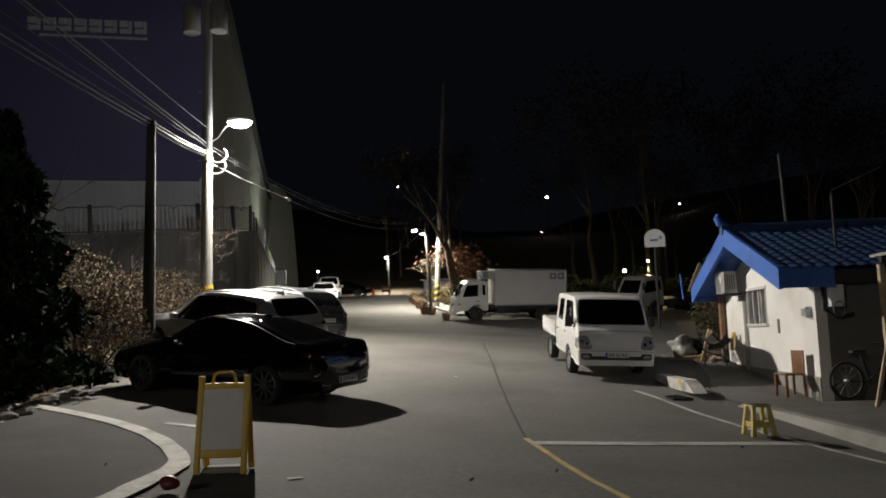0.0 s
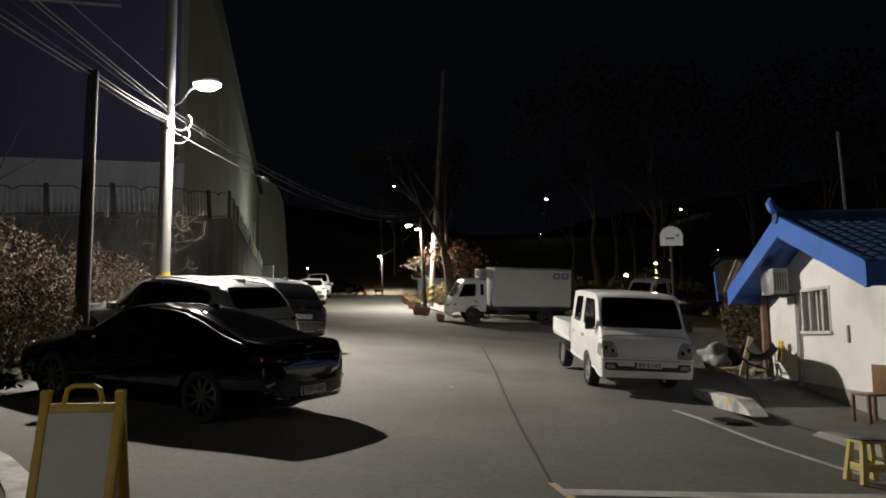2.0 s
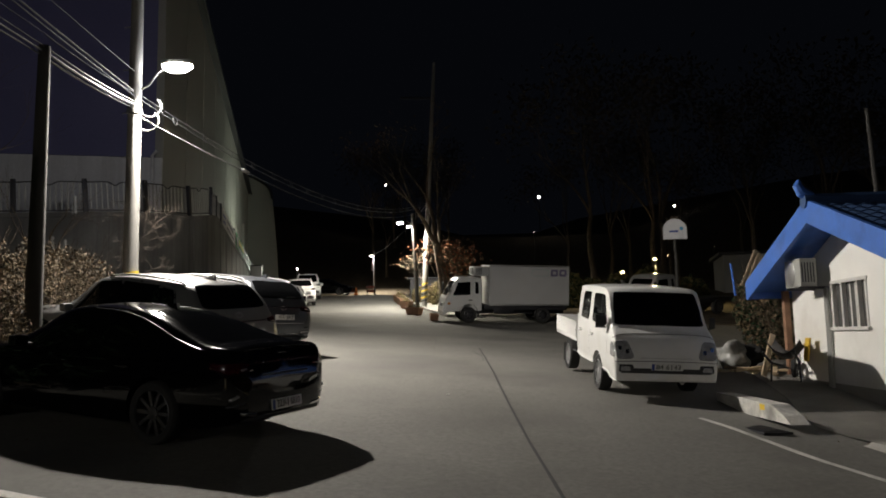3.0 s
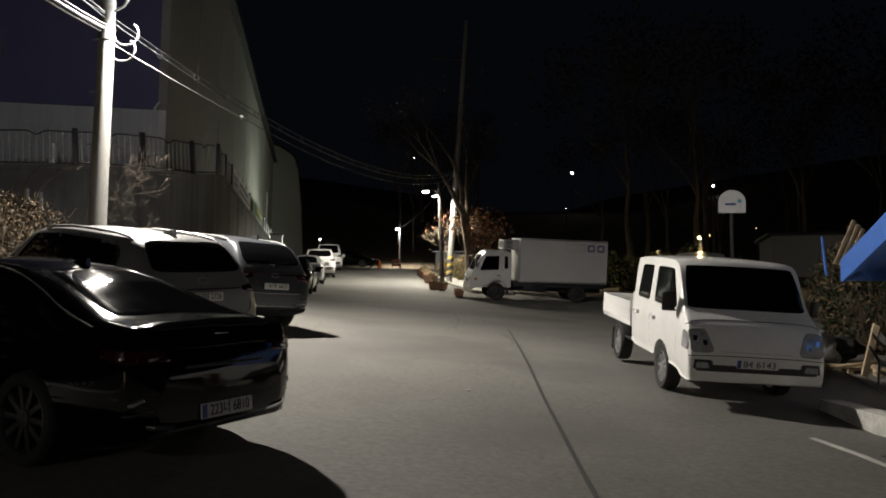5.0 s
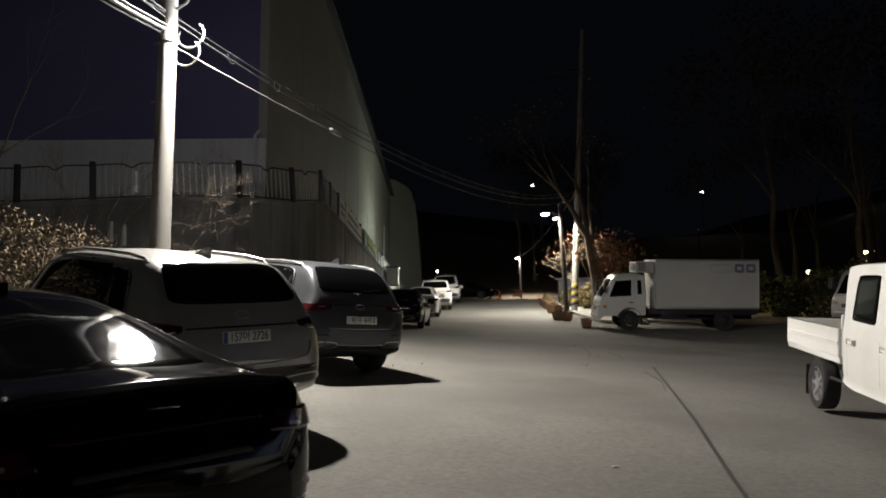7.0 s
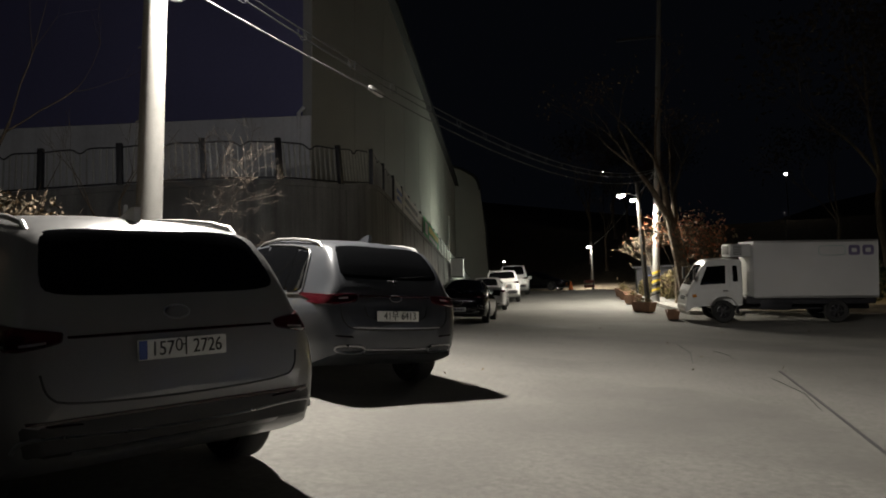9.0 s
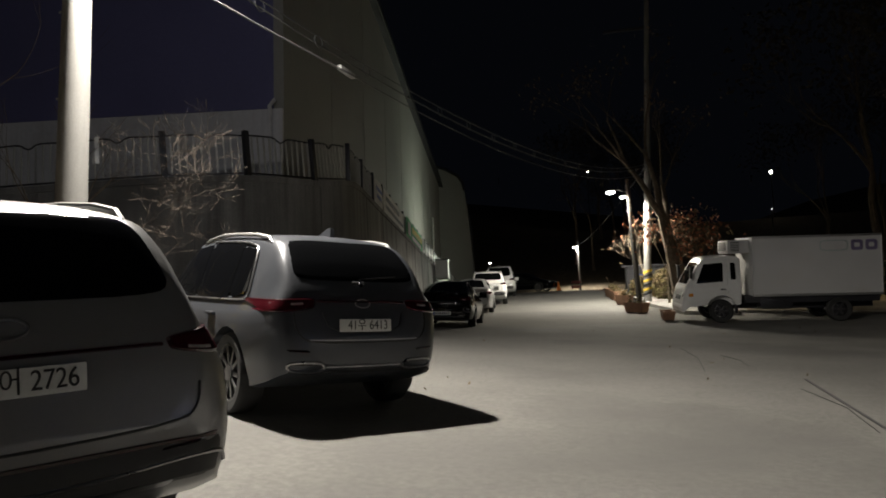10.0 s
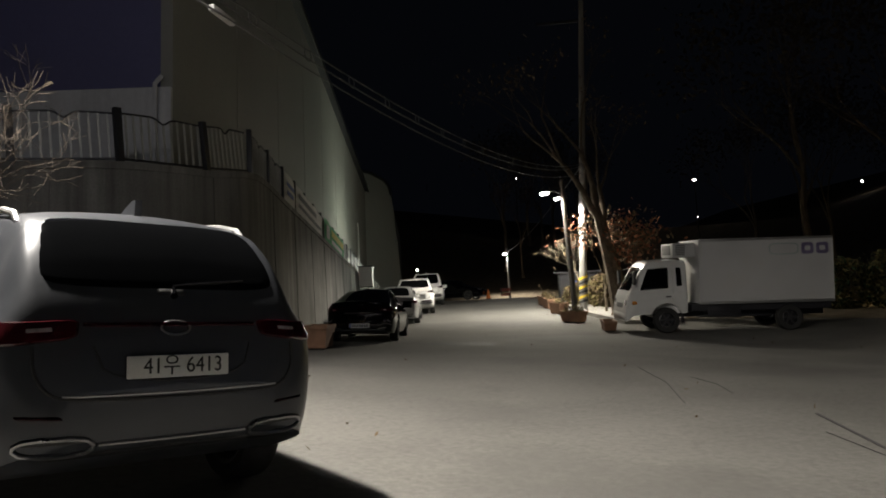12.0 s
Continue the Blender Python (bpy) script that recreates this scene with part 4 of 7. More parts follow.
KOLEOS = dict(sill=1.22, slim=0.95, taper=(0.76, 0.87, 0.915, 0.94, 0.965, 0.985), glass=0.89, size=(4.675, 1.845, 1.665), base=2.705, rail=STEEL, fin=GREYPAINT, spokes=10, wiper=True, tail=[(0.46, 0.99), (0.88, 0.94), (0.88, 1.07), (0.44, 1.09)], inset=[(0.56, 1.02), (0.70, 1.01), (0.70, 1.04), (0.56, 1.05)], exhaust=[(0.38, 0.505), (0.44, 0.545), (0.68, 0.55), (0.73, 0.515), (0.68, 0.475), (0.44, 0.465)],
              bars=[("lamp_bar", [(-0.46, 1.045), (0.46, 1.045), (0.46, 1.07), (-0.46, 1.07)], REDLAMP, "dark red strip between the lamps"), ("under_bumper", [(-0.62, 0.44), (0.62, 0.44), (0.66, 0.475), (-0.66, 0.475)], PLASTIC, "black lower bumper")],
              lines=[("gate_seam", [(-0.66, 0.96), (-0.66, 0.84), (-0.60, 0.745), (-0.5, 0.715), (0, 0.705), (0.5, 0.715), (0.60, 0.745), (0.66, 0.84), (0.66, 0.96)], 0.008, PLASTIC, "tailgate seam", False), ("gate_strip", [(-0.54, 0.735), (0, 0.727), (0.54, 0.735)], 0.006, DULLCHROME, "dull chrome strip", False), ("skid_trim", [(-0.37, 0.505), (0, 0.50), (0.37, 0.505)], 0.008, DULLCHROME, "chrome bumper strip", False), ("plate_recess", [(-0.40, 0.96), (-0.34, 0.79), (0.34, 0.79), (0.40, 0.96)], 0.006, PLASTIC, "pressed edge round the plate", False)],
              emblem=1.04, plate_z=0.855, band=False)

CARS = "parked cars along the wall"


def cab_truck(m):
    """Small double-cab pickup with a flat bed, nose towards +x, front axle at the origin."""
    t = thing("pickup_truck", m, "white double-cab pickup truck with a low flat bed", "truck")
    hw = 0.87
    rows = [(-1.62, 0.50, 1.12, 1.72, 0.975, 0.90), (-1.58, 0.46, 1.13, 1.80, 0.99, 0.915), (-1.2, 0.42, 1.12, 1.83, 1, 0.92), (-0.5, 0.42, 1.10, 1.842, 1, 0.92), (0.10, 0.42, 1.08, 1.83, 1, 0.915), (0.27, 0.42, 1.07, 1.79, 1, 0.905),
            (0.72, 0.40, 1.03, 1.18, 1, 0.93), (0.85, 0.34, 0.98, 1.085, 0.997, 0.945), (0.96, 0.33, 0.88, 0.99, 0.99, 0.95), (1.035, 0.32, 0.74, 0.85, 0.98, 0.95), (1.08, 0.32, 0.60, 0.70, 0.965, 0.94), (1.10, 0.34, 0.50, 0.57, 0.94, 0.91)]
    rows = [(*q[:4], q[4] * hw, q[5] * hw) for q in rows]
    r = 0.31
    me = body_mesh(rows, [(0.0, r)], 0.37, hw, True)
    me.materials.append(WHITEPAINT)
    me.polygons.foreach_set("use_smooth", [True] * len(me.polygons))
    me.set_sharp_from_angle(angle=radians(40))
    bv = bvh_of(me)
    b = new("cab", me)
    b.parent = t
    base = -2.5
    for x in (0.0, base):
        for y in (hw - 0.12, 0.12 - hw):
            wheel(t, "wheel", x, y, r, 0.2, 8, 0.68, SILVERRIM)
    bar_patch(t, "windscreen", bv, "front", [(-0.825, 1.175), (0.825, 1.175), (0.745, 1.765), (-0.745, 1.765)], DARKGLASS, "black windscreen", n=24, m=16, bend=0.2)
    for sd, sg in (("left", 1), ("right", -1)):
        bar_patch(t, "side_window", bv, sd, [(-0.52, 1.13), (0.60, 1.12), (0.23, 1.71), (-0.50, 1.72)], DARKGLASS, n=14, m=10, bend=0.3)
        bar_patch(t, "side_window", bv, sd, [(-1.40, 1.15), (-0.68, 1.13), (-0.64, 1.72), (-1.28, 1.71)], DARKGLASS, n=12, m=10, bend=0.3)
        for x in (-0.585, -1.45, 0.62):
            bar_patch(t, "door_gap", bv, sd, [(x, 0.5), (x + 0.012, 0.5), (x + 0.012, 1.05), (x, 1.05)], PLASTIC, lift=0.001, n=2, m=10, sink=0.004)
        for x in (-0.48, -1.35):
            part("door_handle", boxb(x, x + 0.16, sg * (hw - 0.01), sg * (hw + 0.03), 0.93, 0.965, 0.012), WHITEPAINT, t, "white door handle")
        mr = part("mirror", boxb(0.50, 0.56, sg * (hw + 0.04), sg * (hw + 0.14), 1.15, 1.34, 0.025), PLASTIC, t, "black door mirror")
        part("stalk", tubeb([(0.50, sg * (hw - 0.06), 1.12), (0.53, sg * (hw + 0.1), 1.16)], 0.014, 6), PLASTIC, mr)
        bar_patch(t, "head_lamp", bv, "front", [(sg * 0.50, 0.67), (sg * 0.84, 0.66), (sg * 0.85, 0.97), (sg * 0.62, 0.98)], CLEARLAMP, "clear headlamp", lift=0.014, n=14, m=14, bend=0.7)
        bar_patch(t, "side_lamp", bv, sd, [(0.86, 0.70), (1.06, 0.68), (1.02, 0.88), (0.88, 0.96)], CLEARLAMP, "headlamp wrapped round the corner", lift=0.012, n=10, m=10, bend=0.6)
        for yy, zz in ((0.64, 0.79), (0.76, 0.84)):
            bar_patch(t, "lamp_bowl", bv, "front", [(sg * (yy - 0.05), zz - 0.06), (sg * (yy + 0.05), zz - 0.06), (sg * (yy + 0.05), zz + 0.06), (sg * (yy - 0.05), zz + 0.06)], CHROME, "bright lamp bowl", lift=0.020, n=4, m=4)
        bar_patch(t, "fog_lamp", bv, "front", [(sg * 0.56, 0.475), (sg * 0.78, 0.475), (sg * 0.76, 0.57), (sg * 0.60, 0.57)], CLEARLAMP, "fog lamp in a black surround", lift=0.014, n=8, m=6, bend=0.7)
        bar_patch(t, "fog_surround", bv, "front", [(sg * 0.50, 0.45), (sg * 0.83, 0.45), (sg * 0.80, 0.61), (sg * 0.53, 0.61)], PLASTIC, lift=0.008, n=6, m=4)
        part("mud_flap", boxb(base - 0.42, base - 0.40, sg * 0.60, sg * 0.84, 0.12, 0.5), BLACKMAT, t)
    bar_patch(t, "lower_grille", bv, "front", [(-0.80, 0.43), (0.80, 0.43), (0.78, 0.55), (-0.78, 0.55)], PLASTIC, "black lower grille", n=20, m=4, lift=0.005)
    bar_patch(t, "panel_gap", bv, "front", [(-0.50, 0.69), (0.50, 0.69), (0.50, 0.70), (-0.50, 0.70)], PLASTIC, lift=0.002, n=14, m=2, sink=0.004)
    for y in (0.1, -0.45):
        part("wiper", tubeb([(0.80, y + 0.12, 1.07), (0.70, y + 0.02, 1.15), (0.68, y - 0.36, 1.14)], 0.012, 6), PLASTIC, t, "black wiper arm")
    number_plate(t, bv, "front", 0.0, 0.56, "84 6143", tilt=8, push=0.022)
    trace(t, "bonnet_seam", bv, "front", [(-0.84, 1.0), (-0.72, 1.07), (0.72, 1.07), (0.84, 1.0)], 0.005, PLASTIC, "bonnet seam")
    trace(t, "bumper_seam", bv, "front", [(-0.84, 0.63), (-0.5, 0.645), (0.5, 0.645), (0.84, 0.63)], 0.005, PLASTIC, "bumper seam")
    part("chassis", boxb(-3.55, -1.3, -0.38, 0.38, 0.42, 0.58, 0.02), DARKMETAL, t)
    bed = part("bed", boxb(-3.62, -1.68, -0.86, 0.86, 0.66, 0.74, 0.01), WHITEPAINT, t, "flat steel bed")
    for sg in (1, -1):
        part("side_board", boxb(-3.62, -1.68, sg * 0.83, sg * 0.865, 0.74, 1.06, 0.01), WHITEPAINT, bed, "white drop side")
        part("rib", boxb(-3.6, -1.7, sg * 0.865, sg * 0.878, 0.88, 0.91, 0.004), WHITEPAINT, bed)
        part("guard", tubeb([(-2.05, sg * 0.82, 0.45), (-1.6, sg * 0.82, 0.45)], 0.02, 6), DARKMETAL, t)
    part("tail_board", boxb(-3.66, -3.62, -0.86, 0.86, 0.70, 1.06, 0.01), WHITEPAINT, bed)
    part("head_board", boxb(-1.70, -1.66, -0.84, 0.84, 0.74, 1.22, 0.01), WHITEPAINT, bed)
    return t


def ring_shape(w, h, t, z):
    """A flat rounded ring, drawn in the side plane."""
    bm = bmesh.new()
    n = 40
    def pt(i, s):
        a = 2 * math.pi * i / n
        c, q = math.cos(a), math.sin(a)
        e = 0.45
        return ((w / 2 - s) * math.copysign(abs(c) ** e, c), (h / 2 - s) * math.copysign(abs(q) ** e, q))
    o = [bm.verts.new((pt(i, 0)[0], 0, pt(i, 0)[1])) for i in range(n)]
    k = [bm.verts.new((pt(i, t)[0], 0, pt(i, t)[1])) for i in range(n)]
    for i in range(n):
        bm.faces.new((o[i], o[(i + 1) % n], k[(i + 1) % n], k[i]))
    bmesh.ops.solidify(bm, geom=bm.faces[:], thickness=0.004)
    return bm


def box_truck(m, name="box_truck", label="white refrigerated box truck parked beside dry trees", paint=None, box_on=True):
    """Light delivery truck, nose towards +x, front axle at the origin, left side towards +y."""
    t = thing(name, m, label, "truck")
    paint = paint or WHITEPAINT
    hw = 0.98
    rows = [(-0.62, 0.62, 1.25, 2.02, hw * 0.97, hw * 0.86), (-0.58, 0.58, 1.26, 2.14, hw, hw * 0.88), (-0.2, 0.56, 1.25, 2.18, hw, hw * 0.88), (0.45, 0.56, 1.23, 2.15, hw, hw * 0.88), (0.60, 0.56, 1.2, 2.04, hw, hw * 0.87), (0.95, 0.52, 1.16, 1.44, hw, hw * 0.87), (1.06, 0.46, 1.10, 1.24, hw * 0.99, hw * 0.88), (1.13, 0.40, 0.96, 1.08, hw * 0.975, hw * 0.89), (1.18, 0.37, 0.76, 0.86, hw * 0.955, hw * 0.88), (1.22, 0.37, 0.58, 0.66, hw * 0.92, hw * 0.84)]
    r = 0.38
    me = body_mesh(rows, [(0.0, r + 0.04)], 0.47, hw, True)
    me.materials.append(paint)
    me.polygons.foreach_set("use_smooth", [True] * len(me.polygons))
    me.set_sharp_from_angle(angle=radians(40))
    bv = bvh_of(me)
    c = new("cab", me)
    c.parent = t
    for x in (0.0, -3.6):
        for y in (hw - 0.14, 0.14 - hw):
            wheel(t, "wheel", x, y, r, 0.24, 6, 0.6)
    bar_patch(t, "windscreen", bv, "front", [(-0.82, 1.22), (0.82, 1.22), (0.70, 2.02), (-0.70, 2.02)], DARKGLASS, "dark windscreen", n=14, m=10)
    for sd, sg in (("left", 1), ("right", -1)):
        bar_patch(t, "side_window", bv, sd, [(-0.12, 1.28), (0.86, 1.22), (0.54, 1.96), (-0.12, 2.0)], DARKGLASS, n=10, m=8)
        bar_patch(t, "quarter_window", bv, sd, [(-0.50, 1.34), (-0.28, 1.34), (-0.28, 1.98), (-0.48, 1.98)], DARKGLASS, n=5, m=8)
        bar_patch(t, "door_gap", bv, sd, [(-0.21, 0.7), (-0.196, 0.7), (-0.196, 2.0), (-0.21, 2.0)], PLASTIC, lift=0.001, n=2, m=10, sink=0.004)
        part("door_handle", boxb(-0.14, 0.02, sg * (hw - 0.01), sg * (hw + 0.03), 1.06, 1.1, 0.012), PLASTIC, t)
        mr = part("mirror", boxb(0.92, 1.0, sg * (hw + 0.02), sg * (hw + 0.18), 1.45, 1.85, 0.03), PLASTIC, t, "black door mirror")
        part("stalk", tubeb([(0.7, sg * (hw - 0.08), 1.9), (0.95, sg * (hw + 0.1), 1.84)], 0.014, 6), PLASTIC, mr)
        bar_patch(t, "head_lamp", bv, "front", [(sg * 0.56, 0.84), (sg * 0.9, 0.84), (sg * 0.9, 1.02), (sg * 0.6, 1.0)], CLEARLAMP, "clear headlamp", lift=0.012, n=6, m=4)
        bar_patch(t, "turn_lamp", bv, sd, [(0.86, 0.86), (1.04, 0.84), (1.04, 0.98), (0.86, 0.98)], AMBERLAMP, "amber turn lamp", lift=0.014, n=4, m=4)
        part("step", boxb(-0.5, -0.42, sg * 0.86, sg * 0.96, 0.3, 0.6, 0.01), DARKMETAL, t)
        part("under_guard", boxb(-3.1, -0.9, sg * 0.86, sg * 0.89, 0.44, 0.50, 0.01), DARKMETAL, t, "black side guard rail")
        part("mud_guard", boxb(-4.1, -3.1, sg * 0.70, sg * 0.98, 0.82, 0.86, 0.01), DARKMETAL, t)
    bar_patch(t, "bumper", bv, "front", [(-0.92, 0.40), (0.92, 0.40), (0.92, 0.62), (-0.92, 0.62)], paint, lift=0.03, n=12, m=4)
    bar_patch(t, "grille", bv, "front", [(-0.5, 0.72), (0.5, 0.72), (0.54, 0.92), (-0.54, 0.92)], PLASTIC, "black grille", n=8, m=4)
    part("chassis", boxb(-4.8, 0.3, -0.42, 0.42, 0.42, 0.65, 0.02), DARKMETAL, t)
    part("subframe", boxb(-4.82, -0.75, -0.90, 0.90, 0.62, 0.835, 0.01), DARKMETAL, t, "black subframe")
    part("fuel_tank", boxb(-2.2, -1.2, 0.5, 0.92, 0.42, 0.78, 0.05), DARKMETAL, t)
    if box_on:
        bx = part("cargo_box", boxb(-4.87, -0.98, -1.0, 1.0, 0.84, 2.735, 0.02), BOXPANEL, t, "white insulated cargo box")
        for z0, z1 in ((0.82, 0.90), (2.68, 2.75)):
            for sg in (1, -1):
                part("edge_rail", boxb(-4.88, -0.97, sg * 0.985, sg * 1.018, z0, z1, 0.008), STEEL, bx, "aluminium edge rail")
        for x in (-1.0, -4.88):
            for sg in (1, -1):
                part("corner_post", boxb(x, x + 0.03, sg * 0.965, sg * 1.016, 0.9, 2.68, 0.006), BOXPANEL, bx)
        unit = part("cooling_unit", boxb(-0.98, -0.28, -0.62, 0.70, 2.22, 2.66, 0.06), BOXPANEL, t, "white cooling unit above the cab")
        for i in range(6):
            part("slat", boxb(-0.66, -0.38, 0.695, 0.712, 2.30 + i * 0.055, 2.325 + i * 0.055), PLASTIC, unit, smooth=False)
        part("front_grille", boxb(-0.285, -0.27, -0.45, 0.52, 2.3, 2.6, 0.01), PLASTIC, unit, "black cooling grille")
        for px, w, mt, lb in ((-4.14, 0.36, PURPLE, "plain purple logo shape"), (-4.57, 0.36, PURPLE, "plain purple logo shape"), (-3.45, 0.85, GREENPRINT, "pale rounded logo outline")):
            g = ring_shape(w, 0.34, 0.10 if mt == PURPLE else 0.025, 0)
            bmesh.ops.translate(g, verts=g.verts, vec=(px, 1.006, 2.40))
            part("logo_shape", g, mt, bx, lb)
    return t


k5 = sedan(on_ground(-5.21, 13.42, 159), BLACKPAINT, "black fastback saloon car parked nose to the verge", CARS, "223너 6810")
santa = suv(on_ground(-6.84, 16.91, 157), PEARL, "pearl silver sport utility car with a broad rear window", CARS, "157어 2726", SANTA)
koleos = suv(on_ground(-7.10, 21.06, 147), GREYPAINT, "mid-grey sport utility car with chrome roof rails", CARS, "41우 6413", KOLEOS)
sedan(on_ground(-10.5, 37.0, 103), BLACKPAINT, "black saloon car parked along the concrete wall", CARS, "", "sedan", bars=True)
sedan(on_ground(-12.5, 45.6, 105), SILVERPAINT, "silver saloon car parked along the wall", CARS, "", "sedan", bars=True)
suv(on_ground(-13.7, 52.0, 106), WHITEPAINT, "white sport utility car parked along the wall", CARS, "38 2047", dict(SANTA, rail=STEEL))
suv(on_ground(-15.3, 60.0, 104), WHITEPAINT, "tall white car at the end of the row", CARS, "12 5561", dict(SANTA, size=(4.9, 1.92, 1.92)))
sedan(on_ground(-15.6, 67.2, -8), BLACKPAINT, "black car parked across the top of the street", "", "", "sedan", bars=True)
porter = cab_truck(on_ground(1.98, 17.85, -83, 1.0))
box_truck(on_ground(-2.33, 40.4, 193, 1.5))
box_truck(on_ground(6.9, 41.6, 215, 1.2), "small_truck", "dim parked truck in the dark yard", SILVERPAINT, False)


# ---------------------------------------------------------------- house
HX, HY0, HY1, HA, HG = 5.5, 14.35, 20.2, 17.36, 0.30
EAVE, APEX = 2.42, 3.55


def gable(bm, x0, x1, y0, y1, z0, ze, za, ya):
    return prism(bm, [(y0, z0), (y1, z0), (y1, ze), (ya, za), (y0, ze)], x0, x1, "YZ")


bm = bmesh.new()
WY0, WY1, WZ0, WZ1 = 17.02, 18.30, 1.52, 2.32
ys, zs = [HY0, WY0, HA, WY1, HY1], [HG - 0.3, WZ0, WZ1, EAVE]
for i in range(4):
    for j in range(3):
        if not (j == 1 and i in (1, 2)):
            box(bm, HX, HX + 0.2, ys[i], ys[i + 1], zs[j], zs[j + 1])
prism(bm, [(HY0, EAVE), (WY0, EAVE), (HA, EAVE), (WY1, EAVE), (HY1, EAVE), (HA, APEX - 0.06)], HX, HX + 0.2, "YZ")
bmesh.ops.remove_doubles(bm, verts=bm.verts, dist=0.0005)
house = thing("house", pose(0, 0, 0), "small white rendered house with a blue tiled gable roof", "house")
part("gable_wall", bm, PLASTER, house, "white rendered gable wall", smooth=False)
part("plinth", boxb(HX - 0.02, HX, HY0, HY1, HG - 0.3, HG + 0.22), CONCRETE, house, "bare cement plinth", smooth=False)
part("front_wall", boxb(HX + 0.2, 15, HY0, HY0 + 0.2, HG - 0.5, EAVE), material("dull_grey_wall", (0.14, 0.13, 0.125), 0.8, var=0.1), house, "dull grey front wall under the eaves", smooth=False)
part("back_wall", boxb(HX + 0.2, 15, HY1 - 0.2, HY1, HG - 0.5, EAVE), PLASTER, house, smooth=False)
part("end_wall", boxb(14.8, 15, HY0 + 0.2, HY1 - 0.2, HG - 0.5, EAVE), PLASTER, house, smooth=False)
RX = 4.78
slope = math.atan2(APEX - 2.36, HA - 14.0)
for s, ye in ((-1, 14.0), (1, 20.72)):
    bm = bmesh.new()
    prism(bm, [(HA, APEX + 0.04), (ye, 2.40), (ye, 2.30), (HA, APEX - 0.08)], RX + 0.06, 15.3, "YZ")
    part("roof_deck", bm, BLUEPAINT, house, "blue painted soffit", smooth=False)
    bm = bmesh.new()
    prism(bm, [(HA, APEX + 0.17), (ye, 2.54), (ye, 2.14), (HA, APEX - 0.24)], RX - 0.02, RX + 0.055, "YZ")
    part("barge_board", bm, BLUEPAINT, house, "blue barge board", smooth=False)
    part("fascia", boxb(RX - 0.02, RX + 0.95, ye - 0.05 if s < 0 else ye, ye if s < 0 else ye + 0.05, 2.16, 2.52), BLUEPAINT, house, "blue eaves board", smooth=False)
    # the eaves board goes on in a much darker colour past its blue end
    part("gutter", boxb(RX + 0.95, 15.3, ye - 0.04 if s < 0 else ye, ye if s < 0 else ye + 0.04, 2.24, 2.44), POLEDARK, house, "dark eaves board", smooth=False)
    # rows of pressed tiles
    tiles = new("tiles")
    tiles.parent = house
    run = math.hypot(HA - ye, APEX - 2.40)
    def tile_fn(u, v, ye=ye):
        k = v / run
        y = HA + (ye - HA) * k
        wave = 0.022 * abs(math.sin(u * math.pi / 0.24)) + 0.03 * ((v / 0.30) % 1.0)
        return (u, y, APEX + 0.055 + (2.42 - APEX) * k + wave)
    vs = []
    for i in range(int(run / 0.30) + 1):
        vs += [i * 0.30 + 0.001, min(run, i * 0.30 + 0.298)]
    part("tile_field", sheet(list(np.arange(RX if s > 0 else RX + 4.56, 15.2, 0.04)), vs, tile_fn), BLUETILE, tiles, "blue pressed metal tiles")
part("ridge", tubeb([(RX - 0.05, HA, APEX + 0.14), (15.2, HA, APEX + 0.14)], 0.13, 10), BLUETILE, house, "ridge capping")
part("ridge_finial", tubeb([(RX + 0.1, HA, APEX + 0.2), (RX - 0.06, HA, APEX + 0.30), (RX - 0.12, HA, APEX + 0.42), (RX - 0.09, HA, APEX + 0.5)], [0.09, 0.1, 0.08, 0.04], 10), BLUEPAINT, house, "upturned ridge end")
win = new("window")
win.parent = house
part("frame", boxb(HX - 0.03, HX + 0.1, WY0 - 0.05, WY1 + 0.05, WZ1 - 0.02, WZ1 + 0.04, 0.006), BANNERW, win, "white window frame")
part("sill", boxb(HX - 0.06, HX + 0.1, WY0 - 0.07, WY1 + 0.07, WZ0 - 0.05, WZ0 + 0.01, 0.006), BANNERW, win)
for y in (WY0 - 0.02, WY0 + 0.28, WY0 + 0.86, WY1 - 0.03):
    part("mullion", boxb(HX - 0.02, HX + 0.06, y, y + 0.05, WZ0, WZ1, 0.006), BANNERW, win)
part("pane", boxb(HX + 0.06, HX + 0.068, WY0, WY1, WZ0, WZ1), material("dim_window_glass", (0.08, 0.08, 0.08), 0.15, var=0.2, scale=3), win, "dim glass pane")
for y in (17.2, 17.36, 17.55, 17.75, 17.95, 18.1):
    part("curtain_fold", tubeb([(HX + 0.12, y, WZ0), (HX + 0.12, y, WZ1)], 0.07, 8), BANNERW, win, "pale curtain fold")
part("back_board", boxb(HX + 0.19, HX + 0.2, WY0 - 0.2, WY1 + 0.2, WZ0 - 0.2, WZ1 + 0.2), PLASTIC, win)

# ---------------------------------------------------------------- poles, lamps, wires
def street_pole(name, x, y, top, r0, r1, mat, label, hazard=True):
    g = gz(x, y)
    p = thing(name, pose(x, y, g), label, "utility pole")
    h = top - g
    part("shaft", tubeb([(0, 0, -0.3), (0, 0, h * 0.5), (0, 0, h)], [r0, (r0 + r1) / 2, r1], 20), mat, p)
    if hazard:
        for i in range(6):
            a = tubeb([(0, 0, 0.45 + i * 0.2), (0, 0, 0.55 + i * 0.2)], r0 + 0.006, 20)
            for v in a.verts:
                v.co.z += 0.35 * v.co.x
            part("hazard_band", a, BLACKYEL if i % 2 else BLACKMAT, p, "black and yellow wrap")
    return p


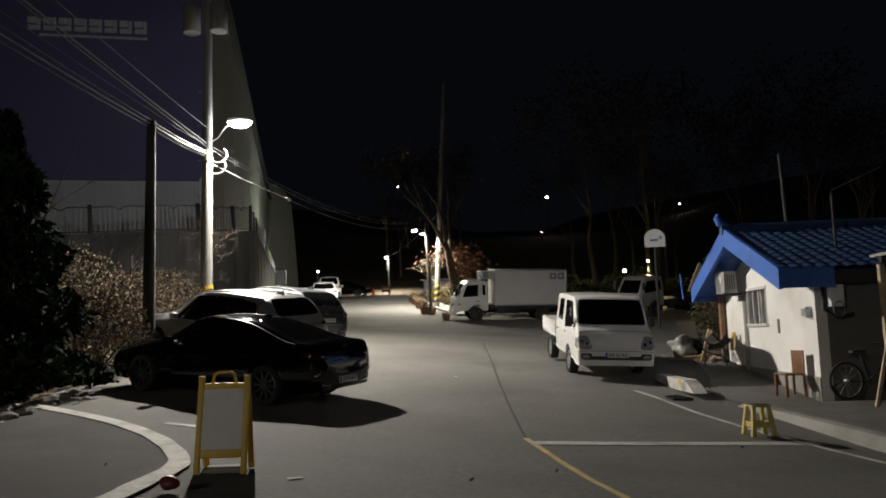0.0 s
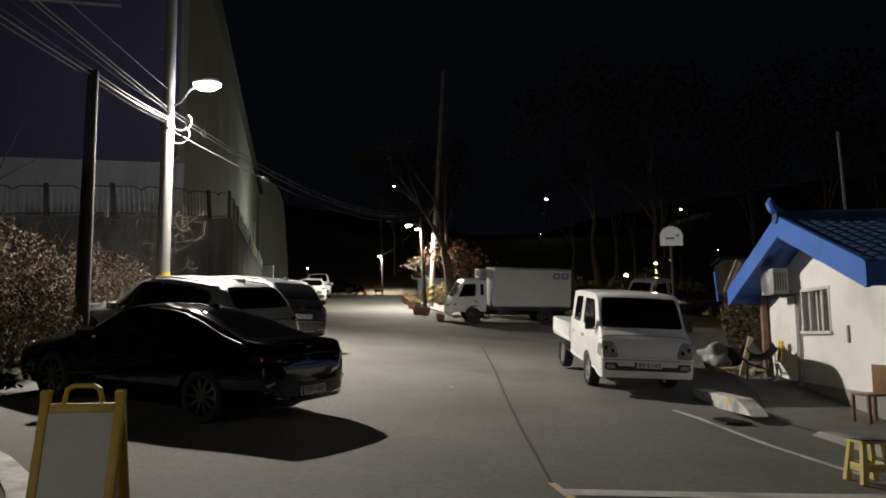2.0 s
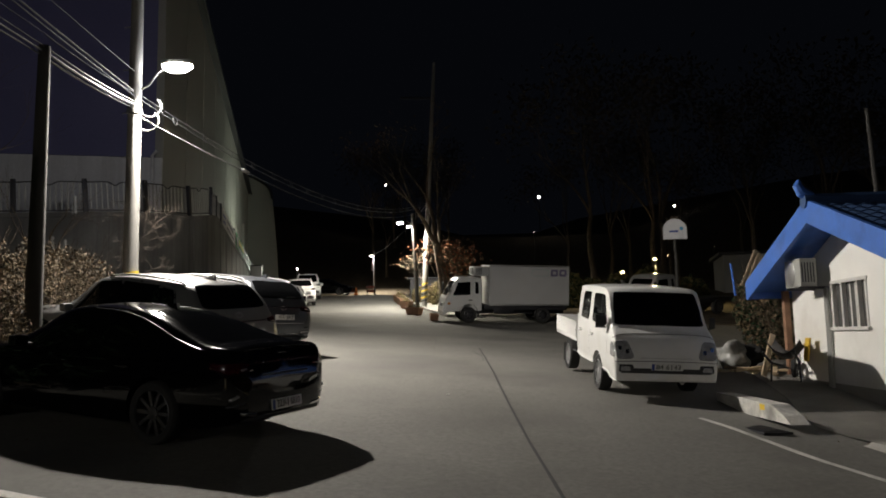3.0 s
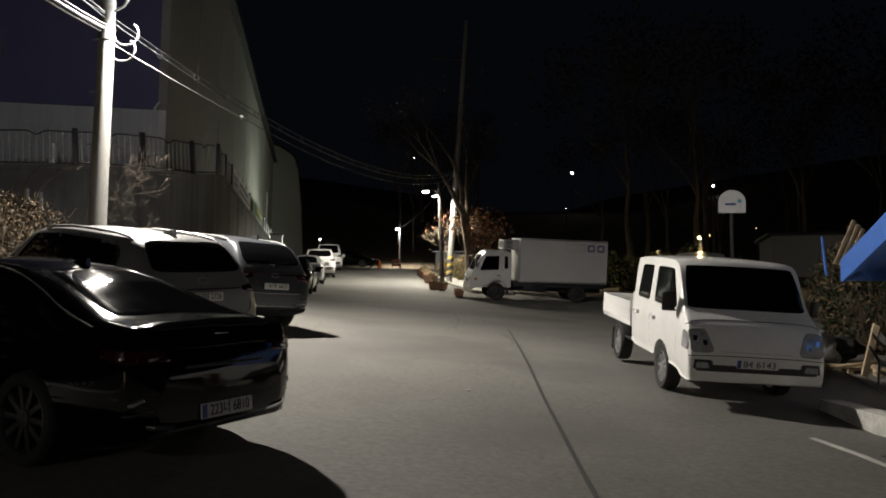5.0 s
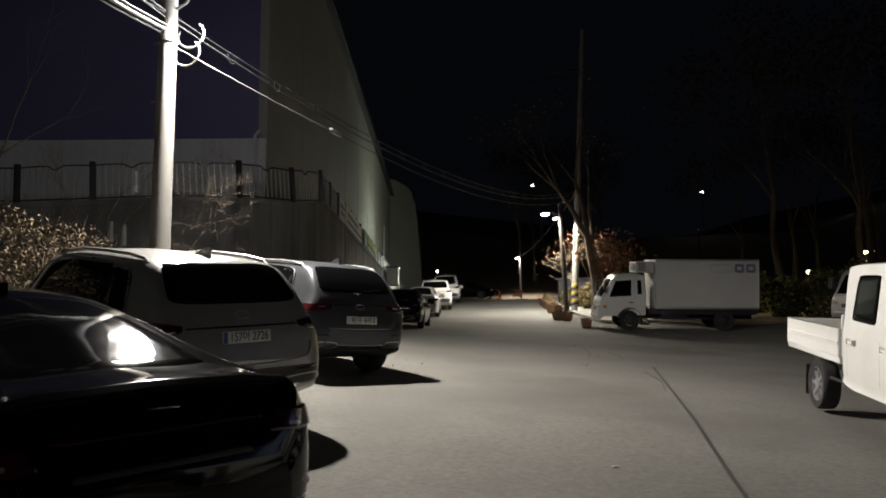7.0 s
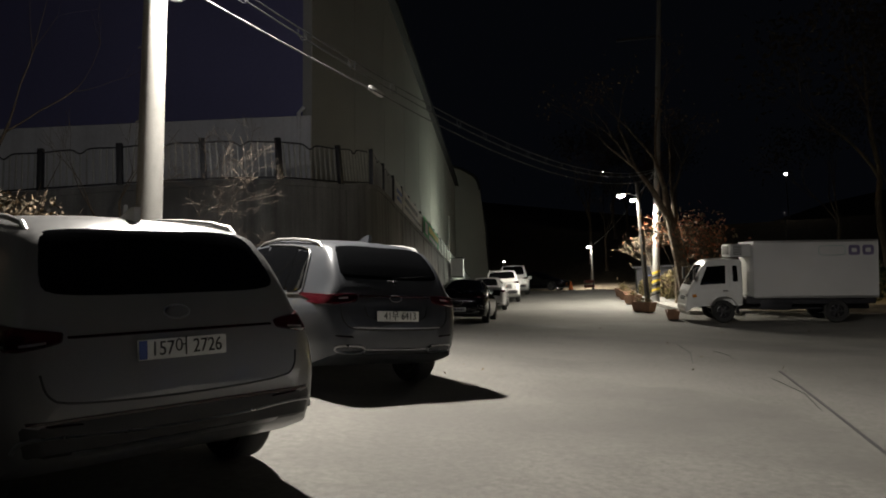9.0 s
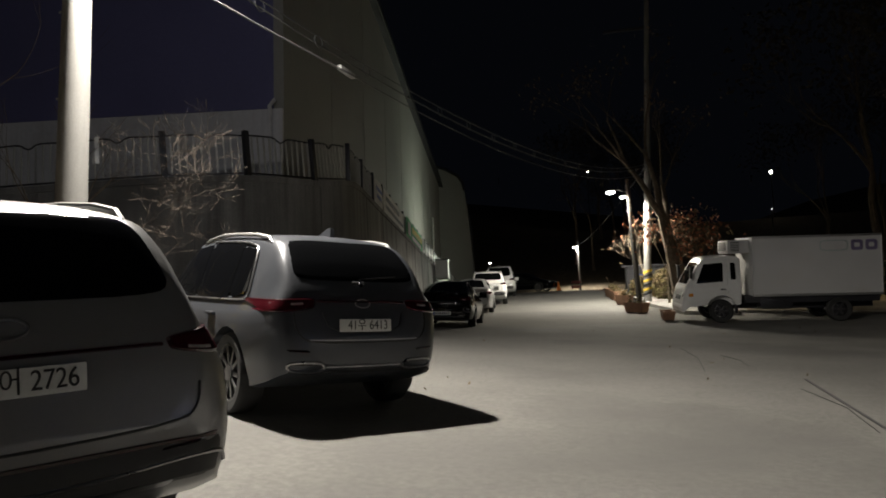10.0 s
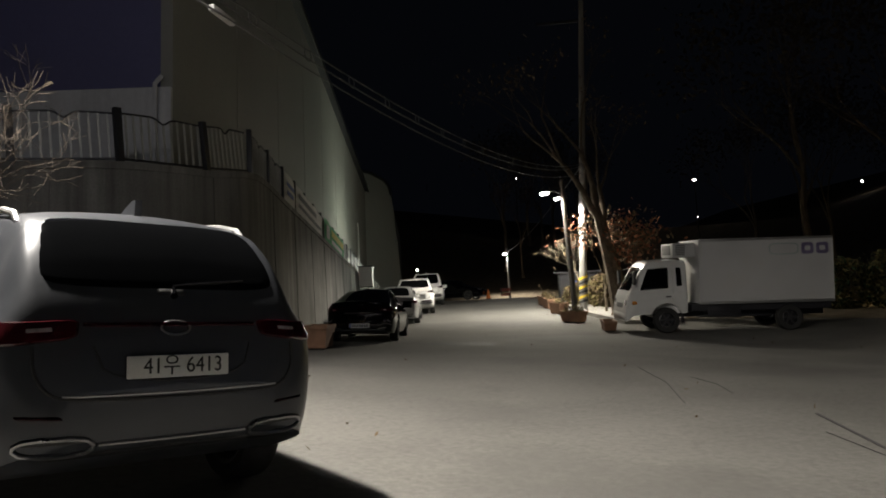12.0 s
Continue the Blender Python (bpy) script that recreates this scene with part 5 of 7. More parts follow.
def lamp_head(parent, at, target, glowmat, size=1.0, arm_from=None):
    """A street lamp head on a bent arm."""
    a, t = Vector(at), Vector(target)
    d = (t - a)
    d.z = 0
    d.normalize()
    yaw = math.degrees(math.atan2(d.y, d.x))
    if arm_from:
        s = Vector(arm_from)
        mid = s.lerp(a, 0.5) + Vector((0, 0, 0.16 * size))
        part("arm", tubeb([s, s.lerp(mid, 0.5) - Vector((0, 0, 0.1 * size)), mid, a + Vector((0, 0, 0.08))], 0.025 * size, 8), STEEL, parent, "curved steel arm")
    hd = new("lamp_head", mesh_of(box(bmesh.new(), -0.34 * size, 0.34 * size, -0.15 * size, 0.15 * size, 0.03, 0.15 * size, 0.05 * size), "lamp_head", STEEL))
    hd.parent = parent
    hd.matrix_local = pose(*a, 0, 0, yaw)
    bm = lathe(bmesh.new(), [(0.001, -0.12), (0.12, -0.10), (0.19, -0.02), (0.20, 0.03)], 20)
    for v in bm.verts:
        v.co.x *= 1.7
        v.co *= size
    part("lens", bm, glowmat, hd, "glowing lamp lens")
    return hd


main_pole = street_pole("street_lamp", -8.5, 19.72, 13.0, 0.17, 0.11, POLECON, "tall concrete utility pole carrying a street lamp and cables")
gm = gz(-8.5, 19.72)
lamp_head(main_pole, (LAMP_MAIN[0] + 8.5, LAMP_MAIN[1] - 19.72, LAMP_MAIN[2] - gm), (4, 0.3, 0), LAMPGLOW, 1.0, (0.1, 0, 7.1 - gm))
for z in (4.6, 5.6, 6.6, 7.6, 8.6):
    part("step_bolt", tubeb([(0, 0, z - gm), (-0.32, 0.06, z - gm)], 0.012, 6), STEEL, main_pole, "steel step bolt")
part("clamp_band", tubeb([(0, 0, 6.55 - gm), (0, 0, 6.65 - gm)], 0.165, 16), STEEL, main_pole)
for dx in (-0.35, 0.45):
    part("transformer", lathe(bmesh.new(), [(0.22, 10.2 - gm), (0.25, 10.25 - gm), (0.25, 11.0 - gm), (0.20, 11.1 - gm)], 20), POLECON, main_pole, "grey pole transformer").location = (dx, -0.3, 0)
street_pole("utility_pole", -8.4, 16.3, 6.75, 0.15, 0.10, POLEDARK, "dark weathered pole at the hedge", False)
p2 = street_pole("utility_pole", -5.2, 48.5, 18.4, 0.18, 0.10, POLECON, "tall concrete utility pole with a cross arm")
g2 = gz(-5.2, 48.5)
part("cross_arm", boxb(-2.0, 0.1, -0.05, 0.05, 16.05 - g2, 16.17 - g2, 0.01), DARKMETAL, p2, "thin steel cross arm")
p2.matrix_world = p2.matrix_world @ pose(0, 0, 0, 0, 3.4, 0)
p3 = street_pole("street_lamp", -5.45, 47.5, 8.75, 0.12, 0.10, POLEDARK, "leaning dark pole with two street lamp heads", False)
g3 = gz(-5.45, 47.5)
lamp_head(p3, (-0.75, -0.2, 8.22 - g3), (-4, 0, 0), LAMPGLOW, 0.6, (0, 0, 8.2 - g3))
lamp_head(p3, (-0.3, 0.4, 8.05 - g3), (-4, 3, 0), LAMPGLOWFAR, 0.5, (0, 0, 8.0 - g3))
p3.matrix_world = p3.matrix_world @ pose(0, 0, 0, 0, -2.2, 0)
p4 = street_pole("street_lamp", -16.1, 93.8, 12.0, 0.13, 0.10, POLECON, "far concrete pole with a street lamp", False)
lamp_head(p4, (-0.35, 0, 11.4 - gz(-16.1, 93.8)), (-4, 0, 0), LAMPGLOW, 0.75, (0, 0, 11.2 - gz(-16.1, 93.8)))
pb = street_pole("street_lamp", -10.3, -13.0, 8.2, 0.14, 0.1, POLECON, "concrete pole with a street lamp over the junction", False)
lamp_head(pb, (0.8, 0, 6.8 - gz(-10.3, -13)), (4, 0, 0), LAMPGLOW, 1.0, (0, 0, 6.5 - gz(-10.3, -13)))

FAR_LAMPS = ((-21.3, 136, 29.0, 0.7, LAMPGLOWFAR), (6.2, 130, 24.7, 0.8, LAMPGLOWFAR), (31.1, 140, 24.0, 0.65, LAMPGLOWFAR), (-48.0, 176, 30.1, 0.7, LAMPGLOWFAR), (-19.0, 70, 7.8, 0.3, LAMPGLOWFAR), (3.8, 100, 14.6, 0.22, LAMPGLOWFAR), (11.6, 80, 7.5, 0.75, LAMPGLOWYEL), (8.8, 50, 5.86, 0.35, LAMPGLOWYEL), (12.2, 62, 7.2, 0.14, LAMPGLOWYEL), (25.0, 95, 11.5, 0.2, LAMPGLOWYEL))
for x, y, z, s, mt in FAR_LAMPS:
    base = ground_fn(x, y)[2]
    fl = thing("street_lamp", pose(x, y, base), "far street lamp glowing on the dark hillside", "street lamp", "far street lamps")
    part("shaft", tubeb([(0, 0, -0.5), (0, 0, max(1.0, z - base))], 0.07, 8), POLEDARK, fl)
    bm = lathe(bmesh.new(), [(0.001, -0.28 * s), (0.22 * s, -0.18 * s), (0.3 * s, 0), (0.2 * s, 0.16 * s), (0.001, 0.2 * s)], 14)
    part("lens", bm, mt, fl, "glowing lens").location = (0, 0, z - base)


# ---------------------------------------------------------------- fence and banners on the wall
def fence_panel(w, h, m, label, dip=True):
    """Panel with its post, bars and scalloped rail."""
    f = thing("fence_panel", m, label, "fence", "fence panels on the retaining wall")

    def top(u):
        k = u / w
        return h * (0.97 + 0.03 * math.sin(math.pi * k)) - (0.13 * math.exp(-((k - 0.5) / 0.07) ** 2) if dip else 0)
    part("top_rail", tubeb([(u, 0, top(u)) for u in np.linspace(0.06, w - 0.06, 25)], 0.022, 6), DARKMETAL, f, "curved dark top rail")
    part("bottom_rail", boxb(0.06, w - 0.06, -0.02, 0.02, 0.08, 0.12), DARKMETAL, f, smooth=False)
    part("post", boxb(-0.075, 0.075, -0.06, 0.06, -0.05, h + 0.08, 0.01), DARKMETAL, f, "broad dark post")
    n = int(w / 0.17)
    for i in range(1, n):
        u = w * i / n
        part("bar", boxb(u - 0.022, u + 0.022, -0.012, 0.012, 0.1, top(u) - 0.01), FENCEBAR, f, smooth=False)
    return f


def along(line, tops, s):
    for (a, b), (za, zb) in zip(zip(line, line[1:]), zip(tops, tops[1:])):
        d = (b - a).length
        if s <= d:
            return a.lerp(b, s / d), za + (zb - za) * s / d, math.degrees(math.atan2(b.y - a.y, b.x - a.x))
        s -= d
    return line[-1], tops[-1], 0


FENCE_LINE = offset_line(WALL_LINE, 0.18)
protos = {}
lens = [(b - a).length for a, b in zip(FENCE_LINE, FENCE_LINE[1:])]
total = sum(lens)
stops = [sum(lens[:k]) for k in (4, 5, 6, 7)]
while stops[0] > 8:
    stops.insert(0, stops[0] - 2.15)
while stops[-1] < total - 2.3:
    stops.append(stops[-1] + 2.15)
for s, s2 in zip(stops, stops[1:]):
    p, z, _ = along(FENCE_LINE, WALL_TOPS, s)
    q, z2, _ = along(FENCE_LINE, WALL_TOPS, s2)
    m = pose(p.x, p.y, z, 0, -math.degrees(math.atan2(z2 - z, (q - p).length)), math.degrees(math.atan2(q.y - p.y, q.x - p.x)))
    w = round((q - p).length, 2)
    if w not in protos:
        protos[w] = fence_panel(w, 1.08, m, "scalloped steel fence panel with pale upright bars")
    else:
        copy_thing(protos[w], m)


def banner(s0, s1, h0, h1, mat, label, marks=()):
    p, z, _ = along(FENCE_LINE, WALL_TOPS, s0)
    q, z2, _ = along(FENCE_LINE, WALL_TOPS, s1)
    d = (q - p).normalized()
    n = Vector((d.y, -d.x))
    w = (q - p).length
    m = pose(p.x + n.x * 0.09, p.y + n.y * 0.09, z, 0, 0, math.degrees(math.atan2(d.y, d.x)))
    b = thing("banner", m, label, "banner", "banners tied to the fence")
    part("cloth", sheet(list(np.linspace(0, w, 24)), list(np.linspace(h0, h1, 6)), lambda u, v: (u, 0.02 * math.sin(u * 2.1 + v * 3) - 0.02, v), 0.004), mat, b)
    for u0, u1, v0, v1, mt in marks:
        part("print", boxb(u0 * w, u1 * w, -0.058, -0.052, h0 + v0 * (h1 - h0), h0 + v1 * (h1 - h0)), mt, b, "unreadable printed bar", smooth=False)
    return b


S_CORNER = sum((b - a).length for a, b in zip(FENCE_LINE[:8], FENCE_LINE[1:8]))
banner(S_CORNER + 4.2, S_CORNER + 5.9, 0.1, 1.0, BANNERW, "small white banner tied to the fence", [(0.1, 0.9, 0.55, 0.7, PLATEBLUE), (0.15, 0.8, 0.25, 0.4, PLATEBLUE)])
banner(S_CORNER + 6.3, S_CORNER + 12.6, 0.12, 1.0, BANNERW, "long white banner tied to the fence", [(0.05, 0.7, 0.55, 0.75, DARKMETAL), (0.05, 0.9, 0.2, 0.35, DARKMETAL)])
banner(S_CORNER + 13.4, S_CORNER + 21.0, 0.05, 1.05, BANNERG, "green banner with yellow print tied to the fence", [(0.3, 0.95, 0.5, 0.8, BANNERY), (0.06, 0.2, 0.2, 0.8, BANNERW), (0.3, 0.85, 0.15, 0.35, BANNERW)])
ps, pz, _ = along(WALL_LINE, WALL_TOPS, S_CORNER + 30.0)
cb = thing("switch_cabinet", pose(ps.x + 0.45, ps.y, pz - 0.9, 0, 0, 16.5), "grey metal cabinet hung on the retaining wall", "cabinet")
part("body", boxb(-0.4, 0.45, -0.6, 0.6, 0, 1.25, 0.02), GREYCLAD, cb)
part("lid", boxb(-0.45, 0.5, -0.66, 0.66, 1.25, 1.32, 0.01), DARKMETAL, cb)
for ss in np.arange(2.0, total - 2, 3.6):
    p, z, a = along(BENT_LINE, BENT_TOPS, float(ss))
    g = gz(p.x, p.y)
    j = part("wall_joint", boxb(-0.010, 0.010, -0.11, 0.05, -0.2, z - 0.17 - g), material("dark_wall_joint", (0.12, 0.118, 0.112), 0.9) if "dark_wall_joint" not in bpy.data.materials else bpy.data.materials["dark_wall_joint"], bpy.data.objects["wall_retaining"], smooth=False)
    j.matrix_local = pose(p.x, p.y, g, math.degrees(math.atan2(0.10, z - g)) * -1, 0, a)


# ---------------------------------------------------------------- plants
def leaves_mesh(name, centres, size, mats, seed, flat=0.35):
    """Many small folded leaves, one mesh."""
    rng = np.random.default_rng(seed)
    verts, faces = [], []
    for c in centres:
        a = rng.normal(size=3)
        a /= np.linalg.norm(a)
        b = np.cross(a, rng.normal(size=3))
        b /= np.linalg.norm(b)
        n = np.cross(a, b)
        l = size * rng.uniform(0.6, 1.4)
        i = len(verts)
        verts += [c - a * l, c + b * l * 0.42 + n * l * flat * 0.3, c + a * l, c - b * l * 0.42 + n * l * flat * 0.3]
        faces.append((i, i + 1, i + 2, i + 3))
    me = bpy.data.meshes.new(name)
    me.from_pydata([tuple(v) for v in verts], [], faces)
    for m in mats:
        me.materials.append(m)
    if len(mats) > 1:
        me.polygons.foreach_set("material_index", [int(k) for k in rng.integers(0, len(mats), len(faces))])
    return me


def grow(bm, p, d, length, r, depth, rng, tips, spread=0.6, up=0.1, seg=6, parts=3):
    """A limb that forks."""
    pts, rad = [p], [r]
    for i in range(parts):
        d = (d + Vector((rng.uniform(-1, 1), rng.uniform(-1, 1), rng.uniform(-1, 1))) * 0.16 + Vector((0, 0, up * 0.3))).normalized()
        p = p + d * (length / parts)
        r *= 0.86
        pts.append(p)
        rad.append(max(r, 0.0028))
    tube(bm, pts, rad, seg if depth > 1 else 4, cap=False)
    if depth == 0:
        tips.append(p)
        return
    for k in range(rng.choice((2, 3, 3))):
        side = Vector((rng.uniform(-1, 1), rng.uniform(-1, 1), rng.uniform(-0.5, 0.9)))
        nd = (d + side * spread).normalized()
        grow(bm, p if k else pts[-2].lerp(p, 0.6), nd, length * rng.uniform(0.62, 0.85), r * 0.72, depth - 1, rng, tips, spread, up, seg, parts)


def tree(name, m, height, r, depth, seed, bark, leafmats, leaf_n, leaf_size, label, group="", spread=0.6, lean=(0, 0, 1), scatter=0.35, up=0.12, first=0.34):
    rng = random.Random(seed)
    t = thing(name, m, label, "tree", group)
    bm, tips = bmesh.new(), []
    tube(bm, [(0, 0, -0.3), (0, 0, 0.25)], [r * 1.5, r * 1.05], 10, cap=False)
    grow(bm, Vector((0, 0, 0.2)), Vector(lean).normalized(), height * first, r, depth, rng, tips, spread, up, 8, 4)
    part("trunk", bm, bark, t, "trunk and forking limbs")
    if leaf_n:
        r2 = np.random.default_rng(seed)
        cs = []
        for _ in range(leaf_n):
            c = tips[int(r2.integers(0, len(tips)))]
            cs.append(np.array(c) + r2.normal(size=3) * scatter)
        cr = new("crown", leaves_mesh("crown", cs, leaf_size, leafmats, seed))
        cr.parent = t
        tagged(cr, "loose leaves")
    return t


def bush(name, x, y, rx, ry, h, n, size, mats, seed, label, z=None, twigs=60, group=""):
    """A rounded thicket of twigs and small leaves with an uneven outline."""
    g = gz(x, y) if z is None else z
    t = thing(name, pose(x, y, g), label, "bush", group)
    r = np.random.default_rng(seed)
    cs = []
    while len(cs) < n:
        u = r.normal(size=3)
        u /= np.linalg.norm(u)
        k = r.uniform(0.55, 1.0) ** 0.5
        lump = 1 + 0.22 * noise.noise(Vector((u[0] * 2.3 + seed, u[1] * 2.3, u[2] * 2.3)))
        c = np.array((u[0] * rx * k * lump, u[1] * ry * k * lump, h * 0.42 + u[2] * h * 0.55 * k * lump))
        if c[2] > -0.05:
            cs.append(c)
    f = new("foliage", leaves_mesh("foliage", cs, size, mats, seed))
    f.parent = t
    rng = random.Random(seed)
    bm = bmesh.new()
    for i in range(twigs):
        a = rng.uniform(0, 2 * math.pi)
        e = Vector((math.cos(a) * rx * rng.uniform(0.4, 1.05), math.sin(a) * ry * rng.uniform(0.4, 1.05), h * rng.uniform(0.4, 1.02)))
        b0 = Vector((e.x * 0.3, e.y * 0.3, 0))
        tube(bm, [b0, b0.lerp(e, 0.55) + Vector((rng.uniform(-0.1, 0.1), rng.uniform(-0.1, 0.1), 0.1)), e], [0.012, 0.008, 0.003], 4, cap=False)
    part("twig_mass", bm, BARK, t, "bare twigs")
    return t


HEDGE = "dry hedge beside the street"
bush("hedge_bush", -9.3, 15.2, 1.5, 1.0, 1.6, 9000, 0.032, [DRYLEAF, DARKLEAF], 11, "dry brown hedge bush beside the dark pole", group=HEDGE)
bush("hedge_bush", -9.0, 17.6, 1.3, 1.3, 2.2, 9000, 0.032, [DRYLEAF, DARKLEAF], 12, "dry brown hedge bush beside the dark pole", group=HEDGE)
bush("hedge_bush", -10.9, 16.6, 1.8, 1.5, 2.9, 9000, 0.038, [DRYLEAF, DARKLEAF], 13, "tall dry hedge bush at the verge", group=HEDGE)
bush("hedge_bush", -12.8, 17.5, 1.8, 1.7, 3.2, 8000, 0.042, [DRYLEAF, DARKLEAF], 14, "tall dry hedge bush at the verge", group=HEDGE)
bush("hedge_bush", -10.6, 13.6, 1.2, 1.1, 1.3, 6000, 0.036, [DRYLEAF, TWIG, GREENLEAF], 15, "low dry hedge bush at the verge", group=HEDGE)
bush("hedge_bush", -9.4, 12.4, 0.9, 0.9, 0.8, 4000, 0.036, [DRYLEAF, GREENLEAF], 16, "low weedy bush at the road edge", group=HEDGE)
bush("hedge_bush", -8.6, 10.9, 0.8, 0.8, 0.6, 3000, 0.036, [DRYLEAF, GREENLEAF], 17, "low weedy bush at the road edge", group=HEDGE)
bush("hedge_bush", -11.5, 21.0, 1.6, 1.3, 2.0, 7000, 0.038, [DRYLEAF, DARKLEAF], 18, "dry brown bush below the retaining wall", group=HEDGE)


def conifer(m, h, r, n, seed, label):
    t = thing("evergreen_tree", m, label, "tree", "dark evergreens")
    part("trunk", tubeb([(0, 0, -0.3), (0.05, 0, h * 0.5), (0, 0, h)], [0.2, 0.12, 0.02], 8), BARK, t)
    q = np.random.default_rng(seed)
    cs = []
    for _ in range(n):
        k = q.uniform(0, 1) ** 1.3
        a = q.uniform(0, 2 * math.pi)
        tier = 0.75 + 0.25 * math.sin(k * 26 + a * 2)
        rad = r * (1 - k) ** 0.8 * tier * q.uniform(0.35, 1.0) ** 0.5
        cs.append(np.array((math.cos(a) * rad, math.sin(a) * rad, 0.3 + k * (h - 0.3) - 0.1 * rad)))
    c = new("crown", leaves_mesh("crown", cs, 0.11, [GREENLEAF], seed))
    c.parent = t
    return t


conifer(pose(-8.9, 12.1, gz(-8.9, 12.1)), 5.0, 1.9, 9000, 21, "dark evergreen tree at the junction")
conifer(pose(-10.2, 13.4, gz(-10.2, 13.4)), 5.6, 1.7, 6000, 22, "dark evergreen tree at the junction")
conifer(pose(-9.6, 10.4, gz(-9.6, 10.4)), 5.2, 1.9, 8000, 23, "dark evergreen tree at the junction")

bt = tree("bare_tree", pose(-12.6, 23.8, gz(-12.6, 23.8)), 4.4, 0.09, 4, 31, BARK, [DRYLEAF], 0, 0.05, "bare tree with pale rags tied to its trunk", spread=0.75, up=0.1)
for i, (dx, dy, z) in enumerate(((0.18, -0.2, 2.5), (-0.22, -0.15, 2.6), (0.42, -0.2, 3.7))):
    part("rag", sheet([0, 0.06, 0.12, 0.18], [0, 0.2, 0.4, 0.6], lambda u, v, dx=dx, dy=dy, z=z: (dx + (u - 0.09) * (0.45 + 0.5 * v), dy + 0.03 * math.sin(u * 40), z - v * 0.8), 0.004), PLASTICBAG, bt, "pale hanging rag")
tree("bare_shrub", pose(-11.5, 23.4, gz(-11.5, 23.4)), 1.95, 0.018, 6, 37, DARKTWIG, [DRYLEAF], 0, 0.04, "bare spreading shrub below the retaining wall", spread=1.1, up=-0.05, lean=(0.15, 0, 1), first=0.62)
tree("bare_tree", pose(-15.8, 22.6, gz(-15.8, 22.6)), 7.5, 0.14, 4, 38, BARK, [DRYLEAF], 0, 0.05, "bare tree below the retaining wall", spread=0.7)

ROADSIDE = "roadside trees by the truck"
tree("roadside_tree", pose(-5.3, 51.2, gz(-5, 49.6)), 3.2, 0.05, 5, 41, TWIG, [RUSTLEAF, DRYLEAF], 40, 0.08, "half-bare shrub tree lit by the street lamp", ROADSIDE, spread=0.5, lean=(-0.18, 0, 1))
tree("roadside_tree", pose(-4.2, 47.6, gz(-4.2, 47.6)), 3.5, 0.06, 5, 42, TWIG, [RUSTLEAF, DRYLEAF], 500, 0.09, "half-bare shrub tree lit by the street lamp", ROADSIDE, spread=0.55)
tree("roadside_tree", pose(-3.5, 45.6, gz(-3.5, 45.6)), 11.0, 0.40, 4, 43, BARK, [DRYLEAF], 300, 0.10, "large dark-trunked bare tree behind the truck", ROADSIDE, spread=0.55)
tree("roadside_tree", pose(-2.3, 45.4, gz(-2.3, 45.4)), 3.3, 0.07, 4, 44, BARK, [RUSTLEAF, DRYLEAF], 650, 0.10, "small tree full of rust-red dead leaves", ROADSIDE, spread=0.55, scatter=0.45)
bush("roadside_bush", -4.2, 50.6, 1.0, 1.1, 1.7, 2600, 0.09, [YELLOWLEAF, DRYLEAF], 45, "yellowed bush behind the pole")
bush("roadside_bush", -5.5, 52.5, 0.9, 0.9, 1.3, 1800, 0.09, [YELLOWLEAF, DRYLEAF], 46, "yellowed bush behind the pole")
for i, (x, y) in enumerate(((4.6, 47.0), (6.0, 46.2), (7.8, 47.5), (9.6, 45.0), (3.4, 49.0))):
    bush("yard_bush", x, y, 1.0, 0.9, 1.9 + 0.3 * (i % 3), 1500, 0.11, [YELLOWLEAF, GREENLEAF], 50 + i, "leafy yard bush lit by a yellow lamp", group="yard bushes")
for i, (x, y) in enumerate(((7.6, 26.5), (9.6, 25.0), (8.8, 29.5), (11.5, 27.5), (6.6, 23.4))):
    bush("yard_thicket", x, y, 1.3, 1.2, 2.6 + 1.2 * (i % 2), 5200, 0.055, [GREENLEAF, DARKLEAF, DRYLEAF], 60 + i, "dark thicket behind the house", group="dark thicket")
base_tree = None
rngw = random.Random(5)
for i in range(26):
    x, y = (rngw.uniform(6, 32), rngw.uniform(52, 88)) if i < 17 else (rngw.uniform(-20, -8), rngw.uniform(100, 125))
    m = pose(x, y, ground_fn(x, y)[2], 0, 0, rngw.uniform(0, 360)) @ Matrix.Scale(rngw.uniform(0.8, 1.35), 4)
    if base_tree is None:
        base_tree = tree("woodland_tree", m, 9.5, 0.17, 5, 71, BARK, [DARKLEAF], 900, 0.12, "bare woodland tree on the dark slope", "woodland trees", spread=0.5, scatter=0.5)
    else:
        copy_thing(base_tree, m)
base_tree.matrix_world = pose(12, 60, ground_fn(12, 60)[2])

